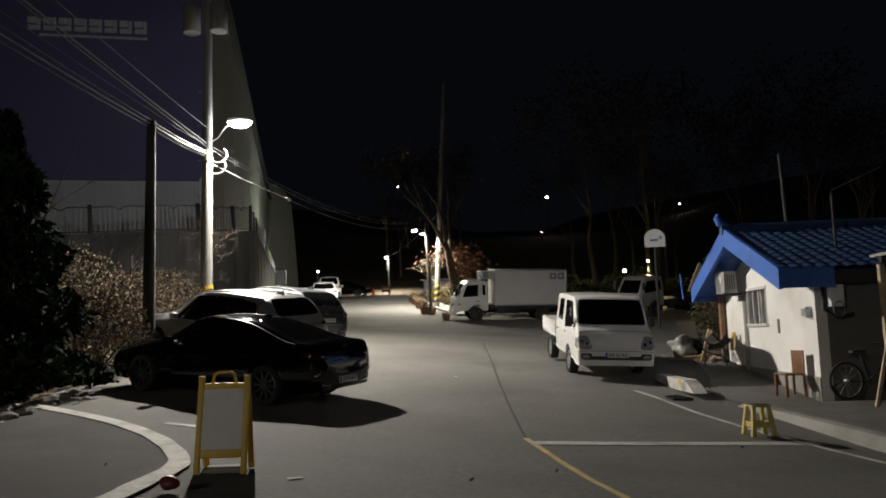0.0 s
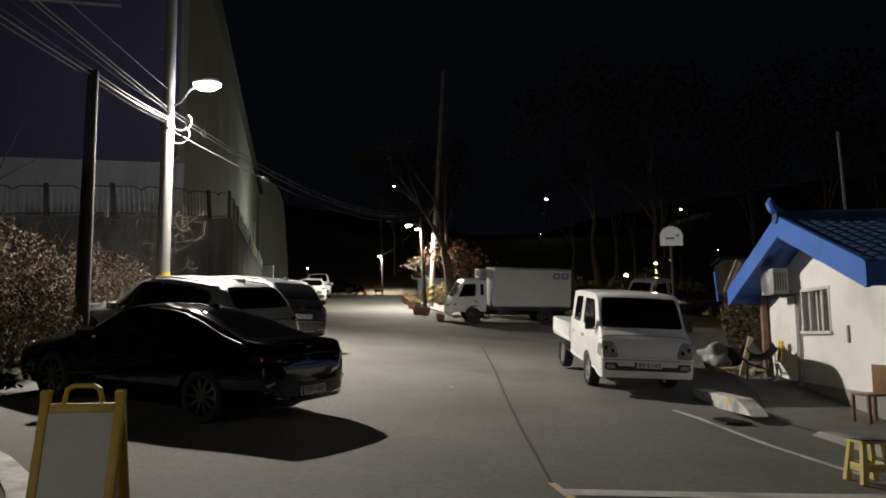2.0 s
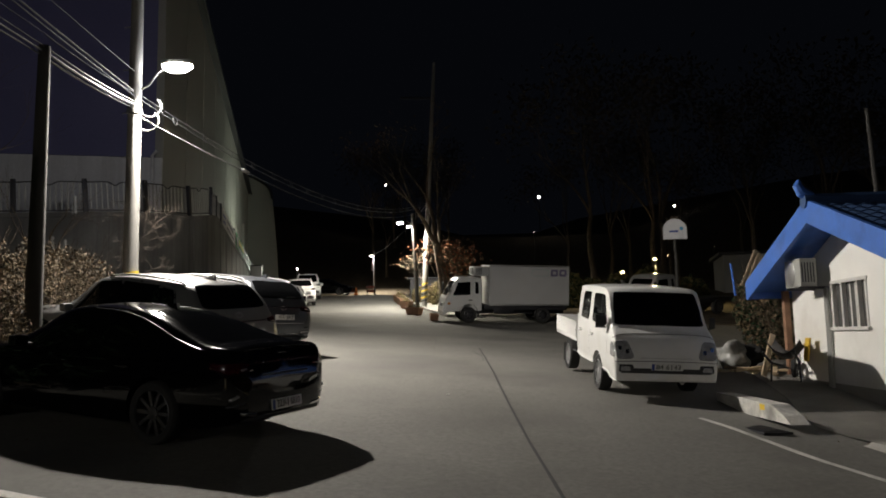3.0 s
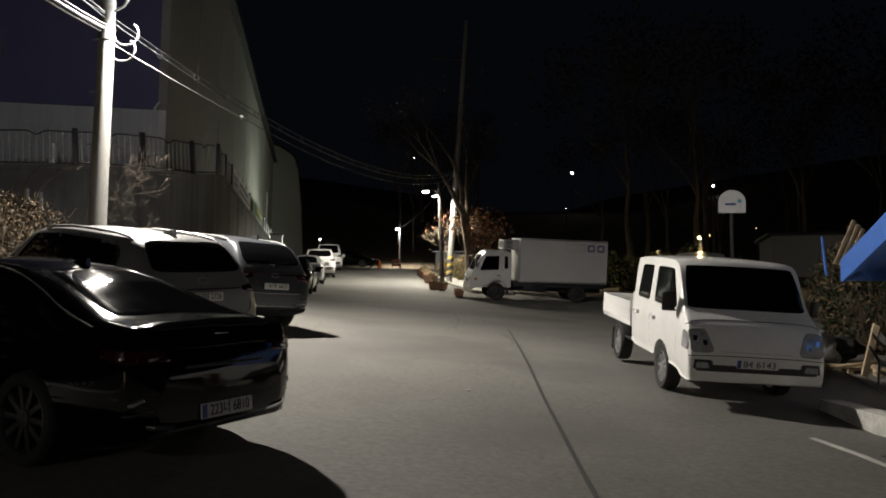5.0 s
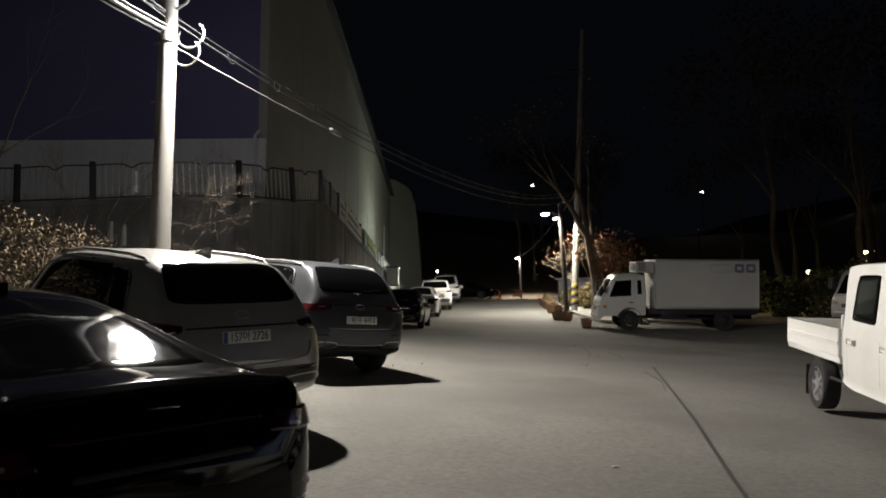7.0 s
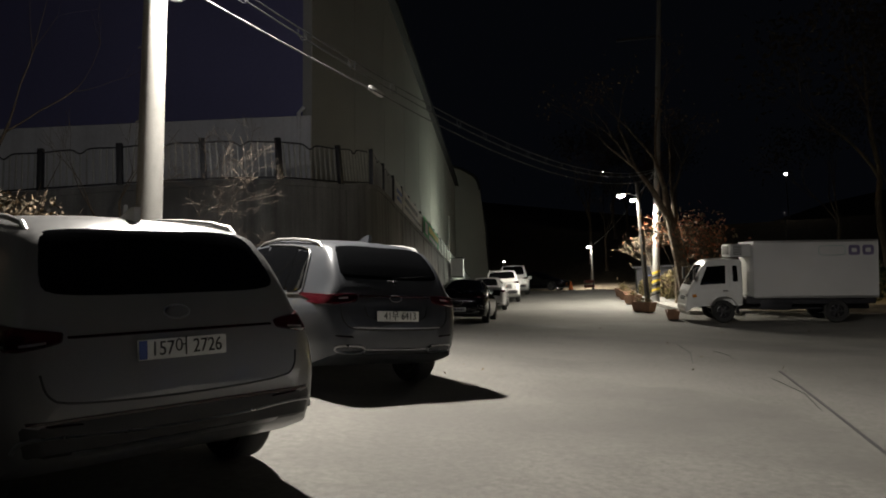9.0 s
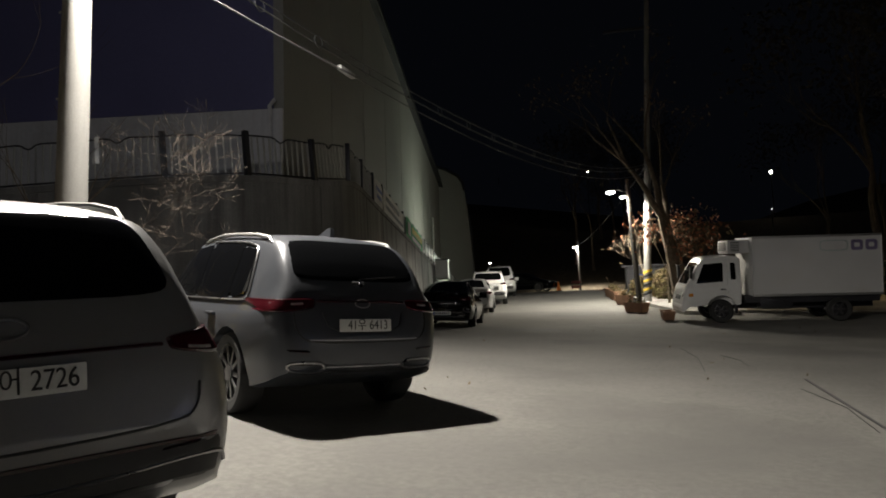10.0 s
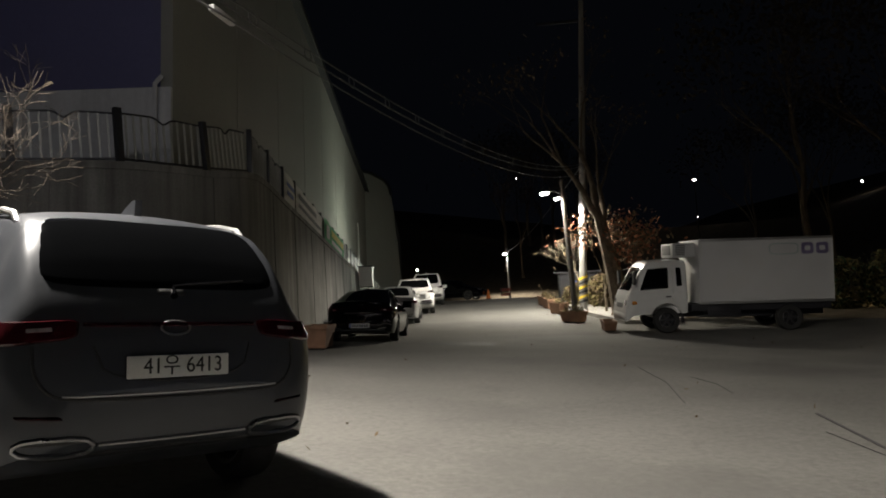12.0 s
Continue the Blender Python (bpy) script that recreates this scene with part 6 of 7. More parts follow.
# ---------------------------------------------------------------- street things
def a_board(m):
    b = thing("sandwich_board", m, "yellow plastic sandwich board with a blank white panel", "sign")
    for s, nm in ((-1, "front_leaf"), (1, "back_leaf")):
        lf = new(nm)
        lf.parent = b
        lf.matrix_local = pose(0, s * 0.19, 0, s * 12, 0, 0)
        for x in (-0.26, 0.20):
            part("upright", boxb(x, x + 0.06, -0.02, 0.02, 0, 0.98, 0.012), YELLOWPL, lf)
        part("foot_rail", boxb(-0.20, 0.20, -0.018, 0.018, 0.16, 0.24, 0.01), YELLOWPL, lf)
        part("top_rail", boxb(-0.20, 0.20, -0.018, 0.018, 0.84, 0.90, 0.01), YELLOWPL, lf)
        part("panel", boxb(-0.20, 0.20, -0.012, 0.012, 0.24, 0.84), BOARD, lf, "blank white panel", smooth=False)
        if s < 0:
            part("horn", boxb(-0.26, -0.20, -0.02, 0.02, 0.90, 0.985, 0.01), YELLOWPL, lf)
            part("horn", boxb(0.20, 0.26, -0.02, 0.02, 0.90, 0.985, 0.01), YELLOWPL, lf)
    part("handle", tubeb([(-0.12, 0, 0.88), (-0.1, 0, 0.97), (-0.06, 0, 0.99), (0.06, 0, 0.99), (0.1, 0, 0.97), (0.12, 0, 0.88)], 0.016, 8), YELLOWPL, b, "carrying handle")
    part("weight", boxb(-0.2, 0.2, -0.12, 0.12, 0.0, 0.05, 0.015), CONCRETE, b, "concrete weight slab")
    return b


a_board(pose(-3.0, 7.42, gz(-3.0, 7.42) + 0.012, 0, 0, 8))
bag = bmesh.new()
bmesh.ops.create_icosphere(bag, subdivisions=3, radius=0.085)
for v in bag.verts:
    v.co = Vector((v.co.x * 1.1, v.co.y * 0.8, v.co.z * 0.75)) * (1 + 0.25 * noise.noise(v.co * 9)) + Vector((0, 0, 0.09))
solo("litter_bag", bag, REDPL, "crumpled red plastic bag beside the board", "bag", m=pose(-3.07, 6.35, gz(-3.07, 6.35) + 0.01))


def stool(m):
    s = thing("stool", m, "worn yellow plastic stool with a dark seat top", "stool")
    part("seat", boxb(-0.145, 0.145, -0.13, 0.13, 0.40, 0.43, 0.02), STOOLPL, s)
    part("seat_pad", boxb(-0.125, 0.125, -0.11, 0.11, 0.43, 0.442, 0.01), PLASTIC, s, "dark seat pad")
    for sx in (-1, 1):
        for sy in (-1, 1):
            bm = bmesh.new()
            a, b = Vector((sx * 0.11, sy * 0.10, 0.41)), Vector((sx * 0.155, sy * 0.145, 0.0))
            q = tube(bm, [a, b], [0.034, 0.042], 4)
            part("leg", bm, STOOLPL, s)
    for sy in (-1, 1):
        part("stretcher", boxb(-0.14, 0.14, sy * 0.128 - 0.01, sy * 0.128 + 0.01, 0.12, 0.2, 0.006), STOOLPL, s)
    for sx in (-1, 1):
        part("stretcher", boxb(sx * 0.138 - 0.01, sx * 0.138 + 0.01, -0.13, 0.13, 0.12, 0.2, 0.006), STOOLPL, s)
    return s


stool(pose(3.38, 11.2, gz(3.38, 11.2) + 0.02, 0, 0, 10))

# raised concrete forecourt, kerb block, drain
FC = gz(4.6, 13.0) + 0.13


def slab_fn(u, v):
    e = float(np.interp(v, [6, 10.4, 13.0, 14.0, 15.2, 17.5, 23], [6.4, 4.78, 4.3, 4.05, 3.75, 4.3, 5.0]))
    x = e + (16 - e) * u
    return (x, v, max(gz(x, v) + 0.03, float(np.interp(v, [6, 13, 15, 23], [FC - 0.18, FC, FC + 0.06, FC + 0.35])) if v < 14.5 else gz(x, v) + 0.03 + 0.1 * u))


bm = sheet([0, 0.005, 0.1, 0.25, 0.5, 1], list(np.arange(6, 23.1, 0.5)), slab_fn)
bmesh.ops.solidify(bm, geom=bm.faces[:], thickness=0.3)
solo("pavement_forecourt", bm, CONCRETE, "stained concrete forecourt slab before the house", "pavement", kind="structure", smooth=False)
bm = bmesh.new()
prev = None
for v in np.arange(6.0, 14.3, 0.4):
    x, y, z = slab_fn(0, float(v))
    g = gz(x - 0.2, y)
    z = max(z, g + 0.05)
    row = [bm.verts.new(c) for c in ((x - 0.17, y, g - 0.1), (x - 0.16, y, g + 0.02), (x - 0.10, y, z - 0.02), (x - 0.07, y, z + 0.008), (x + 0.12, y, z + 0.010), (x + 0.12, y, z - 0.15))]
    if prev:
        for k in range(5):
            bm.faces.new((prev[k], prev[k + 1], row[k + 1], row[k]))
    prev = row
solo("kerb_forecourt", bm, CONCRETE, "worn pale concrete kerb along the forecourt", "kerb", kind="structure")
bm = prism(bmesh.new(), [(-1.25, 0), (1.25, 0), (1.05, 0.10), (0.7, 0.22), (-1.25, 0.24)], -0.13, 0.13)
kb = solo("kerb_block", bm, LINEPAINT, "chipped white-painted concrete kerb block with a broken end", "kerb", m=pose(3.28, 15.9, gz(3.28, 15.9) + 0.02, 0, 0, -84), smooth=False)
part("yellow_mark", boxb(0.35, 0.5, -0.136, -0.131, 0.12, 0.2), BLACKYEL, kb, "worn yellow paint patch", smooth=False)
dr = thing("drain_grate", pose(2.95, 14.75, gz(2.95, 14.75) + 0.012, 0, 0, -78), "dark steel drain grate in the road edge", "drain")
part("frame", boxb(-0.36, 0.36, -0.2, 0.2, -0.02, 0.012), DARKMETAL, dr, smooth=False)
for i in range(9):
    part("bar", boxb(-0.32 + i * 0.075, -0.29 + i * 0.075, -0.17, 0.17, 0.012, 0.024), DARKMETAL, dr, smooth=False)


def chair(m):
    c = thing("chair", m, "small brown wooden chair against the white wall", "chair")
    part("seat", boxb(-0.20, 0.20, -0.20, 0.20, 0.40, 0.435, 0.008), WOOD, c)
    for x, y, h in ((-0.18, -0.18, 0.4), (0.18, -0.18, 0.4), (-0.18, 0.18, 0.4), (0.18, 0.18, 0.4)):
        part("leg", boxb(x - 0.022, x + 0.022, y - 0.022, y + 0.022, 0, h, 0.004), WOOD, c)
    part("backrest", boxb(-0.20, 0.20, 0.175, 0.20, 0.435, 0.86, 0.008), WOOD, c, "plain board backrest")
    return c


chair(pose(5.12, 14.85, FC + 0.07, 0, 0, -78))

# wall things of the house
ac = thing("air_conditioner", pose(HX - 0.36, 18.75, 2.28), "weathered outdoor cooling unit on the gable wall", "air conditioner")
part("case", boxb(-0.15, 0.15, -0.37, 0.37, 0, 0.52, 0.02), GREYCLAD, ac)
part("fan_guard", lathe(bmesh.new(), [(0.23, -0.01), (0.25, 0.0), (0.23, 0.012), (0.06, 0.015), (0.001, 0.015)], 28), STEEL, ac, "round fan guard").matrix_local = pose(-0.155, 0.1, 0.27, 0, -90, 0)
for i in range(5):
    part("vent", boxb(-0.12 + i * 0.05, -0.1 + i * 0.05, -0.375, -0.365, 0.08, 0.44), DARKMETAL, ac, smooth=False)
for y in (-0.3, 0.3):
    part("bracket", boxb(-0.16, 0.36, y - 0.02, y + 0.02, -0.05, 0.0), DARKMETAL, ac, smooth=False)
for i, y in enumerate((18.42, 18.52)):
    solo("wall_pipe", tubeb([(HX - 0.05, y, 2.26), (HX - 0.05, y, 1.3), (HX - 0.05 - 0.02 * i, y + 0.02, 0.35)], 0.035 - 0.012 * i, 8), GREYCLAD, "grey pipe fixed down the gable wall", "pipe", "gable wall pipes")
solo("wall_cable", tubeb([(HX - 0.015, 15.4, 2.72), (HX - 0.015, 15.6, 2.48), (HX - 0.015, 15.1, 2.40), (HX - 0.015, 14.5, 2.38)], 0.012, 6), CABLE, "loose black cable on the gable wall", "cable")
solo("wall_duct", boxb(HX - 0.04, HX, 16.28, 16.34, 1.32, 1.62, 0.01), GREYCLAD, "short grey cable duct on the gable wall", "duct")
mb = thing("meter_box", pose(HX - 0.06, 14.62, 1.62), "small grey meter box on the gable wall", "meter box")
part("case", boxb(-0.06, 0.06, -0.11, 0.11, 0, 0.2, 0.01), BANDCLAD, mb)
part("lid", boxb(-0.07, -0.06, -0.09, 0.09, 0.03, 0.17, 0.004), GREYCLAD, mb)
ut = thing("meter_cabinet", pose(HX + 0.3, 14.2, 2.0), "grey electricity meter under the eaves", "meter box")
part("case", boxb(-0.12, 0.12, -0.13, 0.05, -0.2, 0.2, 0.02), BANDCLAD, ut)
part("cable_coil", tubeb([(0.1 * math.cos(a), -0.16, -0.25 + 0.14 * math.sin(a)) for a in np.linspace(0, 11, 40)], 0.01, 5), CABLE, ut, "coiled black cable")
gt = thing("plank_stack", pose(4.82, 20.85, 2.46, 0, 24, 0) @ Matrix.Scale(0.8, 4), "pale timber planks leaning on the eaves", "timber")
for i in range(3):
    part("plank", boxb(i * 0.115 - 0.17, i * 0.115 - 0.07, -0.015 - 0.012 * i, 0.015 - 0.012 * i, -0.05, 1.0 - 0.05 * i, 0.006), PALEWOOD, gt)
solo("eaves_post", tubeb([(4.56, 20.85, 2.25), (4.52, 20.9, 2.95)], 0.022, 6), BLUEPAINT, "short blue post at the eaves", "post")
solo("corner_post", boxb(HX - 0.16, HX - 0.04, 20.22, 20.36, gz(5.4, 20.3), 2.3, 0.01), TERRACOTTA, "rusty brown corner post of the house", "post")
solo("roof_mast", tubeb([(6.8, 19.0, 3.0), (6.72, 19.0, 5.75)], [0.05, 0.035], 8), POLEDARK, "thin mast rising behind the roof", "mast")
rm = thing("roof_bracket", pose(6.4, 15.4, 2.95), "steel service mast on the tiled roof", "mast")
part("shaft", tubeb([(0, 0, -0.15), (0, 0, 1.15)], 0.025, 8), POLEDARK, rm)
part("arm", tubeb([(0, 0, 1.2), (0.9, -0.2, 1.6)], 0.012, 6), POLEDARK, rm)

solo("eaves_conduit", tubeb([(HX + 0.12, 14.26, 2.2), (HX + 0.12, 14.24, 1.75), (HX + 0.3, 14.2, 1.6), (HX + 0.62, 14.24, 1.66)], 0.035, 8), BLACKMAT, "thick black conduit bending under the eaves", "conduit")

# clutter beside the gable
def rock_mesh(r, seed, sub=2):
    bm = bmesh.new()
    bmesh.ops.create_icosphere(bm, subdivisions=sub, radius=r)
    for v in bm.verts:
        v.co = v.co * (1 + 0.5 * noise.noise(v.co * (1.6 / r) + Vector((seed, 0, 0)))) * Vector((1, 1, 1)).length / 1.732
        v.co.z *= 0.65
    return bm


sheeting = rock_mesh(0.36, 3, 4)
for v in sheeting.verts:
    v.co.z *= 1.3
solo("wrapped_mound", sheeting, PLASTICBAG, "heap wrapped in grey plastic sheeting", "heap", m=pose(4.55, 21.4, gz(4.55, 21.4) + 0.32))
solo("black_sack", rock_mesh(0.34, 8, 4), BLACKMAT, "black sack on the ground by the house", "sack", m=pose(5.05, 21.7, gz(5.05, 21.7) + 0.3))
rr = random.Random(9)
for i in range(9):
    x, y = rr.uniform(4.3, 5.2), rr.uniform(20.3, 21.2)
    solo("timber_scrap", boxb(-rr.uniform(0.2, 0.5), 0.4, -0.05, 0.05, 0, 0.05, 0.006), PALEWOOD, "weathered timber offcut on the ground", "timber", "timber offcuts", m=pose(x, y, gz(x, y) + 0.04 + 0.04 * (i % 3), rr.uniform(-6, 6), rr.uniform(-6, 6), rr.uniform(0, 180)))
wb = thing("wheelbarrow", pose(5.0, 19.3, gz(5.0, 19.3) + 0.04, 0, 0, 60), "old dark wheelbarrow tipped against the house", "wheelbarrow")
part("tray", sheet(list(np.linspace(-0.45, 0.45, 8)), list(np.linspace(-0.3, 0.3, 8)), lambda u, v: (u, v, 0.42 + 0.6 * (u / 0.45) ** 2 * 0.2 + 0.25 * (v / 0.3) ** 2), 0.01), DARKMETAL, wb)
for s in (-1, 1):
    part("handle", tubeb([(-0.95, s * 0.28, 0.58), (-0.3, s * 0.25, 0.36), (0.55, s * 0.08, 0.2)], 0.022, 8), DARKMETAL, wb)
    part("leg", tubeb([(-0.3, s * 0.24, 0.36), (-0.36, s * 0.26, 0.0)], 0.018, 6), DARKMETAL, wb)
part("wheel", lathe(bmesh.new(), [(0.10, -0.04), (0.19, -0.04), (0.2, 0), (0.19, 0.04), (0.10, 0.04)], 20, "Y", True), BLACKMAT, wb).location = (0.62, 0, 0.2)
solo("yellow_crate", boxb(-0.02, 0.02, -0.1, 0.1, 0, 0.45, 0.01), YELLOWPL, "yellow plastic panel propped by the wall", "panel", m=pose(5.28, 19.15, gz(5.3, 19.1) + 0.42, 0, 8, 0))
solo("prop_plank", boxb(-0.07, 0.07, -0.015, 0.015, 0, 0.9, 0.004), PALEWOOD, "short plank leaning by the wheelbarrow", "plank", m=pose(4.72, 19.9, gz(4.7, 19.9) + 0.05, 0, 22, 30))

# lean-to frame and bicycle before the house
lt = thing("lean_to", pose(0, 0, 0), "old timber lean-to frame with a pale screen", "shelter")
for x, y in ((6.35, 13.55), (8.6, 13.2), (8.6, 11.0)):
    part("post", boxb(x - 0.05, x + 0.05, y - 0.05, y + 0.05, FC - 0.2, 2.5, 0.008), PALEWOOD, lt)
part("beam", boxb(6.2, 8.9, 13.2, 13.3, 2.5, 2.62, 0.008), POLEDARK, lt)
part("brace", tubeb([(5.95, 13.3, FC), (6.35, 13.5, FC + 1.2)], 0.035, 6), PALEWOOD, lt, "raking timber brace")
part("screen", boxb(6.75, 8.7, 13.25, 13.29, FC, 2.42), material("pale_screen", (0.34, 0.34, 0.31), 0.8, var=0.12), lt, "dull pale screen panel", smooth=False)
part("canopy", boxb(6.2, 9.0, 10.6, 13.6, 2.62, 2.67), GREYCLAD, lt, smooth=False)
bk = thing("bicycle", pose(5.75, 13.9, FC + 0.08, 0, 0, 12), "old bicycle leaning in shadow by the house", "bicycle")
for x in (0, 1.0):
    wl = part("wheel", lathe(bmesh.new(), [(0.29, -0.018), (0.33, -0.018), (0.33, 0.018), (0.29, 0.018)], 32, "Y", True), BLACKMAT, bk)
    wl.location = (x, 0, 0.33)
    part("hub", lathe(bmesh.new(), [(0.001, -0.04), (0.03, -0.04), (0.03, 0.04), (0.001, 0.04)], 10, "Y"), STEEL, wl)
    for k in range(12):
        a = k * math.pi / 6
        part("spoke", tubeb([(0, 0, 0), (0.3 * math.cos(a), 0, 0.3 * math.sin(a))], 0.003, 4), STEEL, wl)
part("frame", tubeb([(0, 0, 0.33), (0.42, 0, 0.3), (0.3, 0, 0.75), (0.85, 0, 0.72), (0.42, 0, 0.3)], 0.018, 8), DARKMETAL, bk)
part("fork", tubeb([(1.0, 0, 0.33), (0.87, 0, 0.66), (0.82, 0, 0.95)], 0.016, 8), DARKMETAL, bk)
part("handlebar", tubeb([(0.75, -0.26, 0.97), (0.84, -0.1, 0.97), (0.84, 0.1, 0.97), (0.75, 0.26, 0.97)], 0.014, 8), STEEL, bk)
part("saddle", boxb(0.12, 0.38, -0.07, 0.07, 0.80, 0.86, 0.025), BLACKMAT, bk)

# planters
def planter(m, label, group, plants=True, l=1.25, w=0.55, h=0.48):
    p = thing("planter", m, label, "planter", group)
    bm = bmesh.new()
    o = [(-l / 2, -w / 2), (l / 2, -w / 2), (l / 2, w / 2), (-l / 2, w / 2)]
    rings = []
    for k, z in ((0.86, 0.04), (1.0, h - 0.08), (1.06, h - 0.08), (1.06, h), (0.94, h), (0.9, h - 0.1)):
        rings.append([bm.verts.new((x * k, y * (k - 0.03), z)) for x, y in o])
    for a, b in zip(rings, rings[1:]):
        for i in range(4):
            bm.faces.new((a[i], a[(i + 1) % 4], b[(i + 1) % 4], b[i]))
    bm.faces.new(rings[0][::-1])
    part("trough", bm, TERRACOTTA, p, smooth=False)
    part("soil", boxb(-l / 2 * 0.9, l / 2 * 0.9, -w / 2 * 0.86, w / 2 * 0.86, h - 0.16, h - 0.09), SOIL, p, smooth=False)
    for sx in (-1, 1):
        part("foot", boxb(sx * l * 0.3 - 0.08, sx * l * 0.3 + 0.08, -w * 0.36, w * 0.36, 0, 0.04), PLASTIC, p, smooth=False)
    if plants:
        r = np.random.default_rng(len(bpy.data.objects))
        cs = [np.array((r.uniform(-0.42, 0.42) * l, r.uniform(-0.3, 0.3) * w, h - 0.08 + abs(r.normal()) * 0.14)) for _ in range(260)]
        f = new("plants", leaves_mesh("plants", cs, 0.05, [DRYLEAF, YELLOWLEAF], 3))
        f.parent = p
    return p


PL = "planter troughs along the kerb"
planter(on_ground(-5.2, 43.6, -35), "brown planter trough with withered plants by the kerb", PL, l=0.95, w=0.42, h=0.42)
planter(on_ground(-6.2, 48.2, -55), "brown planter trough with withered plants by the kerb", PL, l=0.9, w=0.45)
planter(on_ground(-7.4, 53.6, -70), "brown planter trough with withered plants by the kerb", PL, l=1.5)
planter(on_ground(-6.95, 51.6, -70), "brown planter trough with withered plants by the kerb", PL)
planter(on_ground(-3.85, 40.3, 100), "brown planter trough by the truck's bumper", PL, False, 0.9, 0.4, 0.34)
planter(on_ground(-10.1, 32.4, 104), "orange-brown planter trough beside the black car", "", False, 1.2, 0.6, 0.55)

# kerb and ground under the roadside trees
bm = bmesh.new()
line = [(-1.5, 42.4), (-3.4, 42.6), (-4.3, 45.0), (-5.0, 47.2), (-6.0, 51.0), (-7.2, 55.0), (-8.5, 59.5)]
rows = []
for i, (x, y) in enumerate(line):
    a, b = Vector(line[max(i - 1, 0)]), Vector(line[min(i + 1, len(line) - 1)])
    d = (b - a).normalized()
    n = Vector((d.y, -d.x))
    g = gz(x, y)
    rows.append([bm.verts.new((x + n.x * o, y + n.y * o, g + z)) for o, z in ((0, -0.1), (0, 0.16), (0.16, 0.17), (0.2, 0.12), (3.2, 0.14), (3.2, -0.1))])
for a, b in zip(rows, rows[1:]):
    for k in range(5):
        bm.faces.new((a[k], a[k + 1], b[k + 1], b[k]))
solo("kerb", bm, CONCRETE, "concrete kerb round the roadside bed", "kerb", kind="structure", smooth=False)
sh = thing("notice_shed", on_ground(-6.0, 56.5, 100), "low shed with a dark roof past the planters", "shed")
part("wall", boxb(-0.6, 0.6, -1.0, 1.0, 0, 1.5, 0.02), DARKMETAL, sh, smooth=False)
part("roof", boxb(-0.8, 0.8, -1.2, 1.2, 1.5, 1.6, 0.02), DARKMETAL, sh, smooth=False)
part("notice", boxb(-0.62, -0.605, -0.4, 0.4, 0.6, 1.1), PLATEBLUE, sh, "small blue notice", smooth=False)

# board on a post
hp = thing("sign_post", pose(6.14, 32.9, gz(6.14, 32.9)), "white round-topped board on a tall dark post", "sign")
hz = gz(6.14, 32.9)
part("post", tubeb([(0, 0.08, -0.3), (0, 0.08, 5.2 - hz)], 0.06, 10), POLEDARK, hp)
bm = bmesh.new()
prism(bm, [(-0.44, 4.98 - hz), (0.44, 4.98 - hz), (0.44, 5.36 - hz)] + [(0.44 * math.cos(a), 5.36 - hz + 0.40 * math.sin(a)) for a in np.linspace(0.2, math.pi - 0.2, 14)] + [(-0.44, 5.36 - hz)], -0.03, 0.03)
part("board", bm, BANDCLAD, hp, "white round-topped board", smooth=False)
part("print", boxb(-0.22, 0.12, -0.038, -0.032, 5.24 - hz, 5.31 - hz), PLATEBLUE, hp, "unreadable printed bar", smooth=False)
part("mark", lathe(bmesh.new(), [(0.001, 0), (0.07, 0), (0.07, 0.006), (0.001, 0.006)], 16, "Y"), material("sky_blue_print", (0.08, 0.30, 0.5), 0.5), hp, "plain blue round mark").location = (0.24, -0.038, 5.38 - hz)
bw = thing("yard_wall", pose(19, 57, gz(7, 57) - 0.1, 0, 0, -8), "pale low yard building in the dark", "building")
part("wall", boxb(-4, 8, 0, 5, 0, 2.8), GREYCLAD, bw, smooth=False)
part("roof", boxb(-4.3, 8.3, -0.3, 5.3, 2.8, 3.0), DARKMETAL, bw, smooth=False)

# cones and barrier at the top of the street
cn = thing("traffic_cone", on_ground(-13.0, 67.0, 0), "orange traffic cone at the top of the street", "traffic cone")
part("cone", lathe(bmesh.new(), [(0.17, 0.03), (0.03, 0.7), (0.001, 0.71)], 16), ORANGEPL, cn)
part("base", boxb(-0.2, 0.2, -0.2, 0.2, 0, 0.03, 0.01), BLACKMAT, cn)
br = thing("barrier", on_ground(-16.3, 92.6, 0), "red and white barrier boards by the far pole", "barrier")
for i in range(2):
    part("board", boxb(-0.55, 0.55, -0.02, 0.02, 0.35 + i * 0.5, 0.65 + i * 0.5), REDPL, br, smooth=False)
for x in (-0.45, 0.45):
    part("leg", boxb(x - 0.03, x + 0.03, -0.03, 0.03, 0, 1.2), DARKMETAL, br, smooth=False)

# ---------------------------------------------------------------- overhead cables
def cable(a, b, sag, r, mat, label, rings=0, n=26):
    a, b = Vector(a), Vector(b)
    pts = [a.lerp(b, i / n) - Vector((0, 0, sag * 4 * (i / n) * (1 - i / n))) for i in range(n + 1)]
    c = solo("overhead_cable", tubeb(pts, r, 6), mat, label, "cable", "overhead cables")
    for k in range(1, rings + 1):
        p = pts[0].lerp(pts[-1], 0)
        f = k / (rings + 1)
        p = a.lerp(b, f) - Vector((0, 0, sag * 4 * f * (1 - f)))
        part("hanger", tubeb([p + Vector((0.02, 0.12 * math.cos(t), -0.09 + 0.10 * math.sin(t))) for t in np.linspace(-3.9, 0.8, 12)], 0.009, 5), CABLE, c, "coiled cable hanger")
    return c


